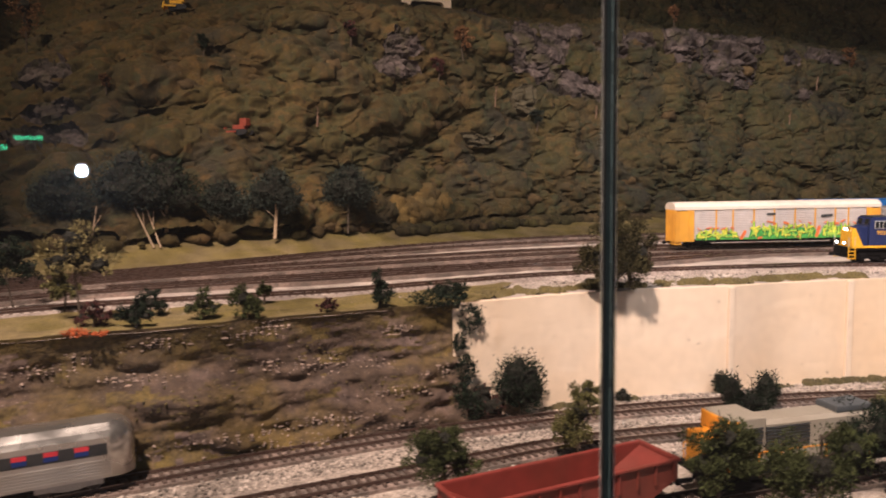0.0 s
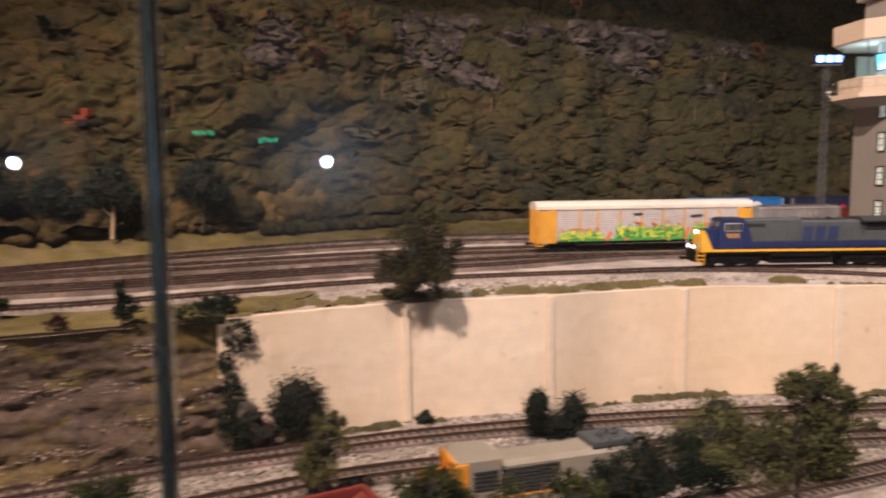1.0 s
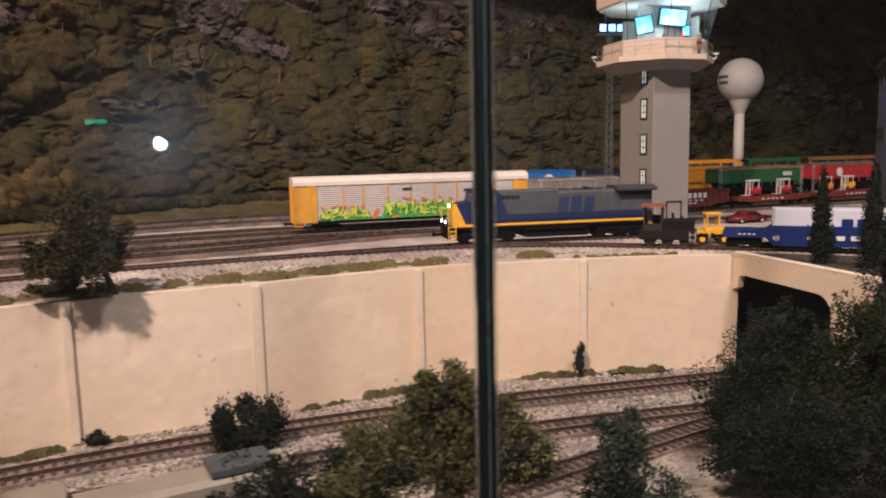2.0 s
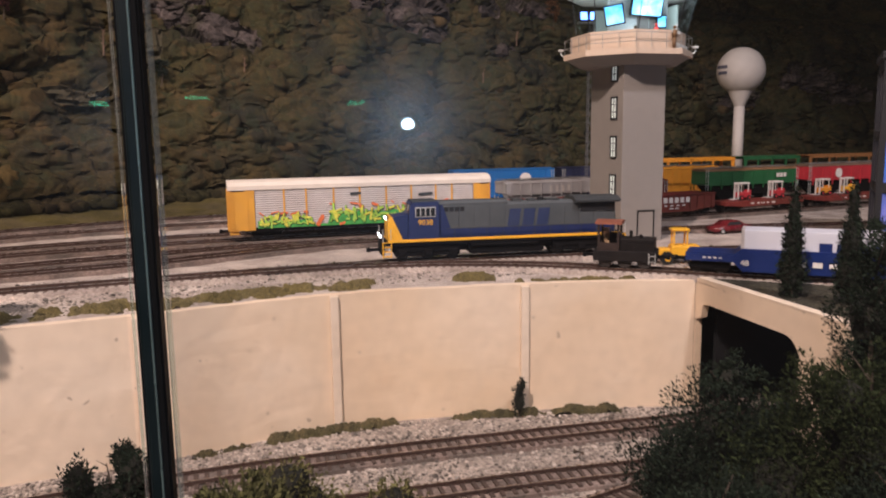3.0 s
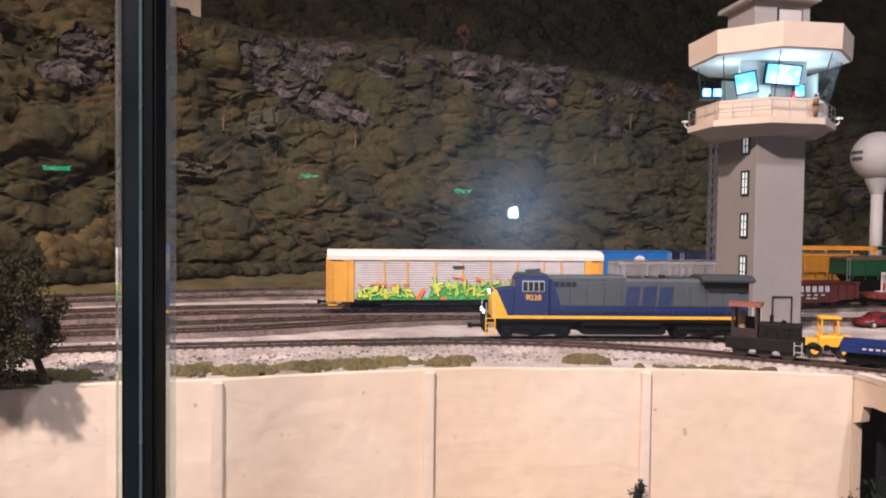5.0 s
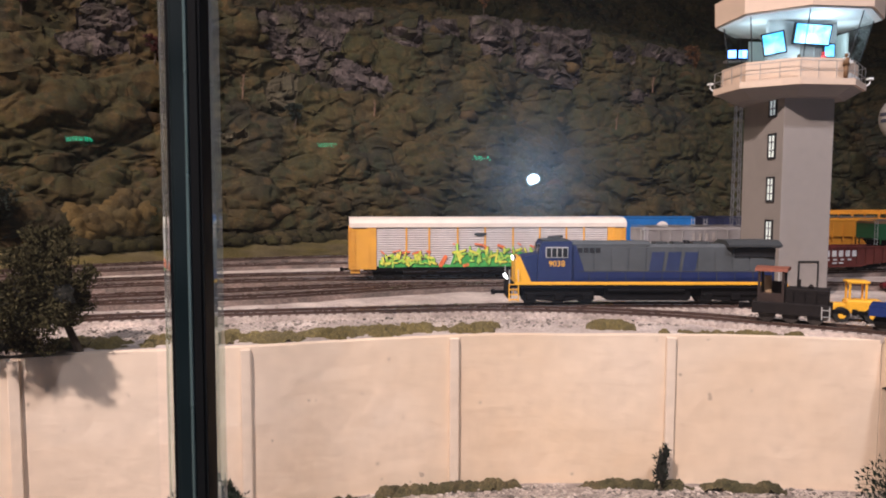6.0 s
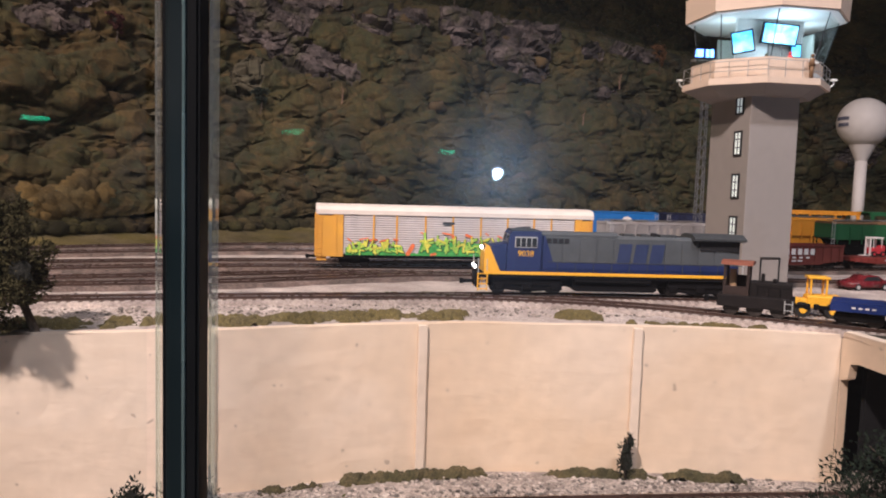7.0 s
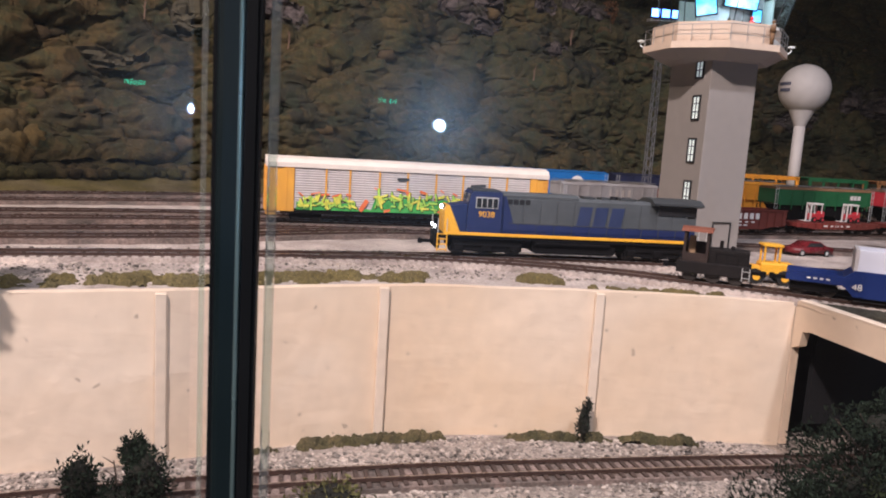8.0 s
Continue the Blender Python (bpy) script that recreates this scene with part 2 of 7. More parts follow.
def spline(pts, step=0.01):
    """Points at even steps on a smooth curve through pts."""
    P = [np.array(p, float) for p in pts]
    P = [2 * P[0] - P[1], *P, 2 * P[-1] - P[-2]]
    out = []
    for i in range(1, len(P) - 2):
        a, b, c, d = P[i - 1:i + 3]
        n = max(4, int(np.linalg.norm(c - b) / step * 2))
        for k in range(n):
            t = k / n
            out.append(0.5 * (2 * b + (c - a) * t + (2 * a - 5 * b + 4 * c - d) * t * t + (3 * b - a - 3 * c + d) * t ** 3))
    out.append(P[-2])
    out = np.array(out)
    s = np.concatenate([[0], np.cumsum(np.linalg.norm(np.diff(out, axis=0), axis=1))])
    n = max(2, int(s[-1] / step) + 1)
    u = np.linspace(0, s[-1], n)
    return np.stack([np.interp(u, s, out[:, k]) for k in range(out.shape[1])], 1)


def headings(c):
    d = np.gradient(c, axis=0)
    return d / np.linalg.norm(d, axis=1, keepdims=True)


def fbm(x, y, z=0.0, octaves=4):
    return noise.fractal(Vector((x, y, z)), 1.0, 2.0, octaves)


def grid_mesh(name, P, material, smooth=True):
    """A surface from an array of points, rows by columns."""
    n, m = P.shape[:2]
    idx = np.arange(n * m).reshape(n, m)
    f = np.stack([idx[:-1, :-1], idx[:-1, 1:], idx[1:, 1:], idx[1:, :-1]], -1).reshape(-1, 4)
    return raw(name, P.reshape(-1, 3), f, material, smooth)


def ico(sub=1):
    bm = bmesh.new()
    bmesh.ops.create_icosphere(bm, subdivisions=sub, radius=1.0)
    v = np.array([p.co for p in bm.verts])
    f = np.array([[w.index for w in q.verts] for q in bm.faces])
    bm.free()
    return v, f


def scatter_mesh(name, kinds, places, material, smooth=False):
    """One mesh of many bodies: kinds is a list of (verts, faces); places holds rows of kind, matrix 3x3, offset."""
    V, F, n = [], [], 0
    for k, m, o in places:
        v, f = kinds[k]
        V.append(v @ m.T + o)
        F.append(f + n)
        n += len(v)
    return raw(name, np.concatenate(V), np.concatenate(F), material, smooth)


def turn(rng, sx, sy, sz):
    a = rng.uniform(0, 2 * math.pi)
    c, s = math.cos(a), math.sin(a)
    return np.array([[c, -s, 0], [s, c, 0], [0, 0, 1]]) @ np.diag([sx, sy, sz])


def lumpy(rng, sub=2, amount=0.3, freq=2.0):
    v, f = ico(sub)
    off = rng.uniform(-50, 50, 3)
    k = np.array([1 + amount * fbm(*(p * freq + off)) for p in v])
    return v * k[:, None], f

# ---- the setting ----
Z_YARD, Z_RAIL, Z_LOW, Z_LOWRAIL = 1.2045, 1.2110, 1.1000, 1.1065
rng = np.random.default_rng(5)


def plain_box(name, c, s, material, label):
    bm = B()
    box(bm, c, s)
    return solid(name, bm, material, label, kind="structure")


plain_box("floor", (0.5, -1.5, -0.05), (12, 13, 0.1), M_FLOOR, "dark carpeted floor of the hall")
plain_box("ceiling", (0.5, -1.5, 3.45), (12, 13, 0.1), M_BLACK, "black painted hall ceiling")
plain_box("wall_north", (0.5, 5.05, 1.7), (12.2, 0.1, 3.4), M_BLACK, "black painted hall wall behind the layout")
plain_box("wall_south", (0.5, -8.05, 1.7), (12.2, 0.1, 3.4), M_BLACK, "dark painted hall wall behind the visitors")
plain_box("wall_west", (-5.55, -1.5, 1.7), (0.1, 13, 3.4), M_BLACK, "dark painted hall side wall")
plain_box("wall_east", (6.55, -1.5, 1.7), (0.1, 13, 3.4), M_BLACK, "dark painted hall side wall")

# the line of the retaining wall, which goes on as a cliff
W_LEFT = spline([(-1.3, -0.12), (-0.85, 0.185), (-0.50, 0.396), (-0.3, 0.507), (-0.15, 0.583), (-0.03, 0.649), (0.077, 0.704)], 0.012)
WALL = spline([(0.06, 0.697), (0.202, 0.766), (0.330, 0.802), (0.464, 0.846), (0.613, 0.855), (0.749, 0.845)], 0.006)
W_RIGHT = spline([(0.749, 0.843), (0.768, 0.715), (0.790, 0.60), (0.95, 0.45), (1.3, 0.3), (2.4, 0.1)], 0.012)
FRONT = np.concatenate([W_LEFT, WALL[4:], W_RIGHT[1:]])

# yard ground: a level sheet from the wall to the foot of the mountain
FOOT = spline([(-2.2, 0.3), (-1.3, 0.55), (-0.75, 0.80), (-0.45, 0.98), (-0.25, 1.17), (-0.08, 1.37), (0.08, 1.50), (0.24, 1.61), (0.5, 1.72),
               (0.8, 1.84), (1.1, 1.96), (1.6, 2.12), (3.0, 2.3)], 0.02)


def sheet_between(name, front, back, rows, z, material, wobble=0.0008, lift=None):
    k = len(front)
    idx = np.linspace(0, len(back) - 1, k)
    bk = np.stack([np.interp(idx, np.arange(len(back)), back[:, c]) for c in (0, 1)], 1)
    P = np.zeros((rows, k, 3))
    for i in range(rows):
        f = i / (rows - 1)
        q = front * (1 - f) + bk * f
        for j in range(k):
            up = wobble * fbm(q[j, 0] * 40, q[j, 1] * 40)
            P[i, j] = (q[j, 0], q[j, 1], z + up + (lift(q[j, 0], q[j, 1], f) if lift else 0))
    return grid_mesh(name, P, material)


back_lane = spline([(-2.0, 0.55), (-1.1, 0.78), (-0.6, 1.03), (-0.33, 1.22), (-0.16, 1.42), (0.02, 1.58), (0.2, 1.70), (0.5, 1.82), (0.8, 1.94),
                    (1.1, 2.06), (1.6, 2.2), (3.0, 2.4)], 0.02)
tagged(new("ground", sheet_between("ground", FRONT, back_lane, 110, Z_YARD, M_BALLAST, 0.0010)), "pale pinkish-grey ballast of the model rail yard", kind="structure")

# lower ground, in front of the wall
low_front = np.stack([np.linspace(-1.6, 2.4, 120), np.full(120, 0.10)], 1)
low_front[:, 1] = np.where(low_front[:, 0] < 0.15, 0.40 + (low_front[:, 0] - 0.15) * 0.3, np.where(low_front[:, 0] < 0.45, 0.40 + (low_front[:, 0] - 0.15) * 0.24, 0.47))
low_back = np.concatenate([W_LEFT + (0.0, 0.03), WALL[4:] + (0, 0.004), np.array([[0.95, 0.85], [1.4, 0.86], [2.4, 0.9]])])
low_back = spline(low_back[::6], 0.02)
tagged(new("lower_ground", sheet_between("lower_ground", low_front, low_back, 60, Z_LOW, M_BALLAST_LOW, 0.0012)),
       "coarse pale gravel along the lower model tracks", "ground", kind="structure")
bm = B()
box(bm, (0.4, 1.55, 0.53), (3.6, 2.0, 1.06))
solid("layout_base", bm, M_FASCIA, "dark panelled base that carries the model layout", "base", "structure")

# retaining wall
wall = thing("retaining_wall", "cream stucco model retaining wall with pilasters", "wall", kind="structure")
H = headings(WALL)
N = np.stack([-H[:, 1], H[:, 0]], 1)
thick = 0.008
Zs = np.linspace(Z_LOW - 0.004, 1.2055, 14)
P = np.zeros((len(Zs) + 2, len(WALL), 3))
for j, (p, n) in enumerate(zip(WALL, N)):
    for i, z in enumerate(Zs):
        d = 0.0004 * fbm(p[0] * 60, z * 60, 3.0)
        P[i, j] = (p[0] - n[0] * d, p[1] - n[1] * d, z + (0.0006 * fbm(p[0] * 25, 1.7) if i == len(Zs) - 1 else 0))
    top = P[len(Zs) - 1, j, 2]
    P[len(Zs), j] = (p[0] + n[0] * thick, p[1] + n[1] * thick, top)
    P[len(Zs) + 1, j] = (p[0] + n[0] * thick, p[1] + n[1] * thick, Z_LOW)
ob = new("wall_face", grid_mesh("wall_face", P, M_WALL, False))
ob.parent = wall


def on_wall(x):
    j = int(np.argmin(np.abs(WALL[:, 0] - x)))
    return WALL[j], math.degrees(math.atan2(H[j, 1], H[j, 0]))


bm = B()
box(bm, (0, -0.0011, 0), (0.0065, 0.0034, 0.1030), bevel=0.0006)
pil_mesh = finish(bm, "pilaster", M_WALL_TRIM)
for x in (0.199, 0.3278, 0.4618, 0.6118):
    p, a = on_wall(x)
    ob = new("pilaster", pil_mesh)
    ob.parent = wall
    ob.matrix_basis = pose(p[0], p[1], 1.1530, 0, 0, a)

# the portal in which the lower tracks leave, at the wall's right end
portal = thing("underpass_portal", "cream concrete model underpass portal with a rounded opening", "portal", kind="structure")
a0, a1 = np.array([0.7525, 0.846]), np.array([0.772, 0.690])
L = float(np.linalg.norm(a1 - a0))
outline = [(0, -0.106), (0, 0.0), (L, 0.0), (L, -0.106)]
hole = [(L - 0.038, -0.106), (L - 0.038, -0.036)]
hole += [(L - 0.038 - 0.016 * (1 - math.cos(q)), -0.036 + 0.016 * math.sin(q)) for q in np.linspace(0, math.pi / 2, 7)]
hole += [(0.018, -0.019), (0.0105, -0.0205), (0.0085, -0.0310), (0.0016, -0.0340), (0.0016, -0.106)]
bm = B()
prism(bm, [(0, -0.106), (0, 0), (L, 0), (L, -0.106)] + hole, -0.003, 0.003)
ang = math.degrees(math.atan2(a1[1] - a0[1], a1[0] - a0[0]))
ob = part("portal_face", bm, M_WALL, portal)
ob.matrix_basis = pose(a0[0], a0[1], 1.2075, 0, 0, ang)
bm = B()
box(bm, (L / 2 + 0.002, 0.0005, 0.0002), (L - 0.004, 0.0075, 0.0018), bevel=0.0006)
ob = part("coping", bm, M_WALL_TRIM, portal)
ob.matrix_basis = pose(a0[0], a0[1], 1.2075, 0, 0, ang)
# near-black sheets added behind the opening to paint its inner shade
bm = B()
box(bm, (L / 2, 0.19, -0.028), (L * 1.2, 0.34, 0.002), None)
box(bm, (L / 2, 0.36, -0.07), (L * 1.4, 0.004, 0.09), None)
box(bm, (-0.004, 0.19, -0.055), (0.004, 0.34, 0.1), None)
ob = part("tunnel_shade", bm, M_BLACK, portal)
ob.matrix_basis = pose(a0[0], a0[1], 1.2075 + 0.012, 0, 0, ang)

# cliff that carries on the wall's line
ext = W_LEFT
HE = headings(ext)
rows = 60
ext = spline(W_LEFT[::4], 0.005)
HE = headings(ext)
P = np.zeros((rows, len(ext), 3))
for j in range(len(ext)):
    nx, ny = -HE[j, 1], HE[j, 0]
    x0 = ext[j, 0]
    for i in range(rows):
        f = i / (rows - 1)
        z = Z_LOW - 0.003 + f * (1.2070 - Z_LOW + 0.003)
        w = -0.007 * (1 - f) ** 1.15 + 0.001
        ledge = abs(fbm(x0 * 8 + 14 * z, z * 17, 5.0, 4))
        w += 0.011 * (0.35 - ledge) * (1 - f ** 6) - 0.0075 * fbm(x0 * 24, z * 24, 1.0, 3) * (1 - f ** 6) - 0.0030 * fbm(x0 * 80, z * 130, 4.0, 4) * (1 - f ** 6)
        shelf = 0.54 + 0.10 * fbm(x0 * 6, 2.0, 7.0, 3)
        w += 0.0062 * math.tanh((f - shelf) * 60) * (1 - f ** 6) + 0.0026 * math.tanh((f - shelf + 0.30 + 0.1 * fbm(x0 * 9, 5.0, 1.0, 2)) * 30) - 0.004
        P[i, j] = (x0 + nx * w, ext[j, 1] + ny * w, z + 0.003 * fbm(x0 * 30, z * 30, 9.0) * (1 - f ** 6))
CLIFF = P
M_TURF = mat("turf_edge", (0.098, 0.070, 0.021), 0.95, vary=0.5, scale=320, bump=0.0016, bscale=420, second=(0.070, 0.050, 0.026), mask=45)
me = grid_mesh("cliff", P, [M_ROCKB, M_TURF])
# turf hangs over the upper edge and grows in patches on the ledges
for k, face in enumerate(me.polygons):
    i, j = divmod(k, len(ext) - 1)
    x0 = ext[j, 0]
    hang = 8 + 16 * fbm(x0 * 16, 3.0, 8.0, 3) + 9 * fbm(x0 * 90, i * 0.3, 2.0, 3)
    patch = fbm(x0 * 17, i * 0.11, 6.0, 3) + 0.5 * fbm(x0 * 80, i * 0.5, 4.0, 3)
    face.material_index = 1 if i > rows - 2 - hang or patch > 0.34 else 0
tagged(new("cliff", me), "rough brown rock cliff with mossy ledges", "cliff", kind="structure")

# ---- tracks ----
GAUGE = 0.0165


def sweep(bm, c, off, w, z0, z1):
    h = headings(c)
    nx = np.stack([-h[:, 1], h[:, 0]], 1)
    a, b = c + nx * (off - w / 2), c + nx * (off + w / 2)
    prev = None
    for i in range(len(c)):
        cur = [bm.verts.new((*a[i], z0)), bm.verts.new((*a[i], z1)), bm.verts.new((*b[i], z1)), bm.verts.new((*b[i], z0))]
        if prev:
            for k in range(4):
                bm.faces.new((prev[k], cur[k], cur[(k + 1) % 4], prev[(k + 1) % 4]))
        prev = cur


tie_bm = B()
box(tie_bm, (0, 0, 0), (0.0028, 0.0285, 0.0018), bevel=0.0003)
TIE = finish(tie_bm, "tie", M_TIE)
TIE_Y = TIE.copy()
TIE_Y.materials[0] = M_TIE_Y
tie_v = np.array([v.co for v in TIE.vertices])
tie_f = [tuple(p.vertices) for p in TIE.polygons]


def track(pts, z, label, pieces=None, bed=M_CINDER):
    """Two rails on ties; ties within the stretch pieces (x from, to) are objects of their own."""
    t = thing("railway_track", label, "track", group="model tracks", kind="structure")
    c = spline(pts, 0.0072)
    h = headings(c)
    for s in (-1, 1):
        bm = B()
        sweep(bm, c[::2], s * GAUGE / 2, 0.0013, z - 0.0024, z - 0.0003)
        r = part("rail", bm, M_RAIL, t, "brown weathered rail")
        bm = B()
        sweep(bm, c[::2], s * GAUGE / 2, 0.0009, z - 0.0003, z)
        part("rail_head", bm, M_RAILTOP, r, "bright worn rail head")
    bm = B()
    sweep(bm, c[::2], 0, 0.0315, z - 0.0075, z - (0.0027 if z > 1.15 else 0.0036))
    part("track_bed", bm, bed, t, "dark gravel bed")
    V, F, k = [], [], 0
    rr = np.random.default_rng(11)
    for p, d in zip(c, h):
        a = math.atan2(d[1], d[0]) + rr.normal(0, 0.02)
        q = p + rr.normal(0, 0.0003, 2)
        if pieces and pieces[0] < p[0] < pieces[1]:
            ob = new("tie", TIE_Y if z > 1.15 else TIE)
            ob.parent = t
            ob.matrix_basis = pose(q[0], q[1], z - 0.0032, 0, 0, math.degrees(a))
        else:
            ca, sa = math.cos(a), math.sin(a)
            V.append(tie_v @ np.array([[ca, -sa, 0], [sa, ca, 0], [0, 0, 1]]).T + (q[0], q[1], z - 0.0032))
            F += [tuple(i + k for i in f) for f in tie_f]
            k += len(tie_v)
    if V:
        ob = new("ties", raw("ties", np.concatenate(V), F, M_TIE_Y if z > 1.15 else M_TIE))
        ob.parent = t
        tagged(ob, "rows of dark ties", kind="stuff")
    return c


LOW1 = track([(-1.2, -0.12), (-0.6, 0.27), (-0.30, 0.455), (-0.165, 0.540), (-0.07, 0.597), (0.025, 0.648), (0.094, 0.677), (0.211, 0.723), (0.36, 0.762), (0.471, 0.781),
              (0.578, 0.793), (0.736, 0.807), (0.95, 0.82)], Z_LOWRAIL, "lower model track beside the cream retaining wall", (-0.15, 0.8))
LOW2 = track([(-1.1, -0.22), (-0.5, 0.23), (-0.2, 0.43), (-0.07, 0.508), (0.043, 0.572), (0.154, 0.635), (0.255, 0.670), (0.40, 0.703), (0.55, 0.723), (0.64, 0.731),
              (0.8, 0.742), (0.95, 0.75)], Z_LOWRAIL, "second lower model track between pale gravel", (-0.05, 0.75))
MAIN = track([(-1.2, -0.10), (-0.75, 0.28), (-0.45, 0.535), (-0.31, 0.635), (-0.236, 0.680), (-0.055, 0.752), (0.10, 0.842), (0.2, 0.885), (0.31, 0.915), (0.38, 0.931),
              (0.47, 0.952), (0.56, 0.967), (0.65, 0.974), (0.8, 0.972), (1.0, 0.96), (1.5, 0.90)], Z_RAIL, "yard lead track close behind the wall", (0.1, 0.8), M_BALLAST)
BRANCH = track([(0.40, 0.934), (0.47, 0.945), (0.55, 0.943), (0.635, 0.922), (0.685, 0.897), (0.73, 0.873), (0.80, 0.833), (0.9, 0.77), (1.15, 0.60)], Z_RAIL,
               "branch track that curves off towards the underpass", (0.4, 0.85), M_BALLAST)
track([(-1.0, 0.14), (-0.62, 0.47), (-0.37, 0.69), (-0.235, 0.777), (-0.073, 0.845), (0.11, 0.943), (0.165, 0.958), (0.288, 1.003), (0.337, 1.03), (0.45, 1.09),
            (0.56, 1.112), (0.66, 1.124), (0.75, 1.127), (1.0, 1.13), (1.5, 1.10)], Z_RAIL, "yard track with brown rails and dark ties")
track([(-0.30, 0.775), (-0.07, 0.89), (0.139, 0.999), (0.271, 1.056), (0.342, 1.085), (0.42, 1.105), (0.50, 1.108)], Z_RAIL - 0.0004, "yard track with brown rails and dark ties")
T3 = track([(-0.8, 0.36), (-0.42, 0.73), (-0.27, 0.860), (-0.098, 0.953), (0.11, 1.065), (0.252, 1.122), (0.34, 1.143), (0.49, 1.168), (0.643, 1.193), (0.8, 1.226),
            (0.98, 1.272), (1.5, 1.42)], Z_RAIL, "yard track with brown rails and dark ties")
T4 = track([(-0.46, 0.73), (-0.30, 0.88), (-0.12, 1.0), (0.071, 1.11), (0.229, 1.175), (0.34, 1.203), (0.5, 1.230), (0.65, 1.25), (0.8, 1.285), (1.0, 1.335), (1.5, 1.475)], Z_RAIL,
           "yard track with brown rails and dark ties")
T5 = track([(-0.48, 0.75), (-0.31, 0.915), (-0.14, 1.075), (0.03, 1.205), (0.195, 1.29), (0.3, 1.325), (0.5, 1.345), (0.75, 1.37), (1.0, 1.41), (1.5, 1.53)], Z_RAIL,
           "yard track with brown rails and dark ties")
T6 = track([(-0.52, 0.76), (-0.33, 0.935), (-0.16, 1.12), (0.0, 1.27), (0.158, 1.37), (0.28, 1.42), (0.5, 1.455), (0.8, 1.49), (1.5, 1.64)], Z_RAIL,
           "yard track with brown rails and dark ties")


def on(c, x):
    """Place and heading of a track at x."""
    j = int(np.argmin(np.abs(c[:, 0] - x)))
    h = headings(c)[j]
    return c[j], math.degrees(math.atan2(h[1], h[0]))


# ---- the mountain ----
HF = headings(FOOT)
PROF = np.array([(0, 0.0), (0.02, 0.050), (0.05, 0.13), (0.085, 0.24), (0.115, 0.335), (0.145, 0.385), (0.25, 0.420), (0.38, 0.455), (0.54, 0.64), (0.75, 0.90), (1.0, 1.06), (1.6, 1.12)])


def hill(u, v):
    """A point of the mountain's face: u along its foot, v from foot (0) to back (1)."""
    s = u * (len(FOOT) - 1)
    i = min(int(s), len(FOOT) - 2)
    p = FOOT[i] * (1 - (s - i)) + FOOT[i + 1] * (s - i)
    h = HF[i] * (1 - (s - i)) + HF[i + 1] * (s - i)
    n = np.array([-h[1], h[0]])
    k = v * (len(PROF) - 1)
    d = np.interp(k, np.arange(len(PROF)), PROF[:, 0])
    z = np.interp(k, np.arange(len(PROF)), PROF[:, 1])
    x = p[0]
    left = min(1.0, max(0.0, (-0.12 - x) / 0.5))
    d = d * (1 + 3.6 * left)
    right = min(1.0, max(0.0, (x - 0.45) / 0.9))
    z = z * (1 - 0.10 * right * min(1.0, z / 0.4)) * (1 - 0.25 * left)
    w = 0.030 * fbm(p[0] * 5 + d * 3, z * 6, 2.0) + 0.012 * fbm(p[0] * 16, z * 18, d * 16, 3)
    w *= min(1.0, v * 8)
    q = p + n * (d - w * 1.2)
    return np.array([q[0], q[1], Z_YARD + 0.030 + z + w * 0.4])


nu, nv = 300, 84
COARSE = np.array([[hill(i / (nu - 1), j / (nv - 1)) for i in range(nu)] for j in range(nv)])


def resample(P, ri, ci):
    """The same surface at fractional rows ri and columns ci."""
    n, m = P.shape[:2]
    i0, j0 = np.minimum(ri.astype(int), n - 2), np.minimum(ci.astype(int), m - 2)
    fi, fj = (ri - i0)[:, None, None], (ci - j0)[None, :, None]
    a = P[i0][:, j0] * (1 - fj) + P[i0][:, j0 + 1] * fj
    b = P[i0 + 1][:, j0] * (1 - fj) + P[i0 + 1][:, j0 + 1] * fj
    return a * (1 - fi) + b * fi


def grain(P, octaves=3, seed=0):
    """Smooth noise, about -1 to 1, at an array of points."""
    out, amp, tot = 0.0, 1.0, 0.0
    for o in range(octaves):
        Q = P * 2.0 ** o + 17.3 * o + seed * 7.1
        I = np.floor(Q).astype(np.int64)
        f = Q - I
        f = f * f * (3 - 2 * f)
        v = 0.0
        for k in range(8):
            d = np.array([k & 1, k >> 1 & 1, k >> 2 & 1])
            J = I + d
            h = (J[..., 0] * 374761393 + J[..., 1] * 668265263 + J[..., 2] * 1274126177 + seed * 97) & 0xFFFFFFFF
            h = ((h ^ (h >> 13)) * 1103515245) & 0xFFFFFFFF
            h = (h ^ (h >> 16)) & 0xFFFF
            w = np.where(d, f, 1 - f).prod(-1)
            v = v + w * (h / 32767.5 - 1)
        out, tot, amp = out + amp * v, tot + amp, amp * 0.55
    return out / tot * 1.6


def blocks(A, B, cw, ch, seed):
    """Jointed rock: a height for each block and how near the joint is, over a plane with coordinates A and B."""
    r = np.random.default_rng(seed)
    a, b = A / cw, B / ch
    gx, gy = np.floor(a).astype(int), np.floor(b).astype(int)
    jit = r.random((64, 64, 5))
    f1, f2, hh = np.full(A.shape, 9.0), np.full(A.shape, 9.0), np.zeros(A.shape)
    for dx in (-1, 0, 1):
        for dy in (-1, 0, 1):
            q = jit[(gx + dx) % 64, (gy + dy) % 64]
            ex, ey = a - (gx + dx + 0.1 + 0.8 * q[..., 0]), b - (gy + dy + 0.1 + 0.8 * q[..., 1])
            d = np.maximum(np.abs(ex), np.abs(ey)) * 0.6 + 0.4 * np.hypot(ex, ey)
            near = d < f1
            f2 = np.where(near, f1, np.minimum(f2, d))
            hh = np.where(near, q[..., 2] + (q[..., 3] - 0.5) * 0.7 * ex + (q[..., 4] - 0.7) * 0.8 * ey, hh)
            f1 = np.where(near, d, f1)
    return hh, f2 - f1


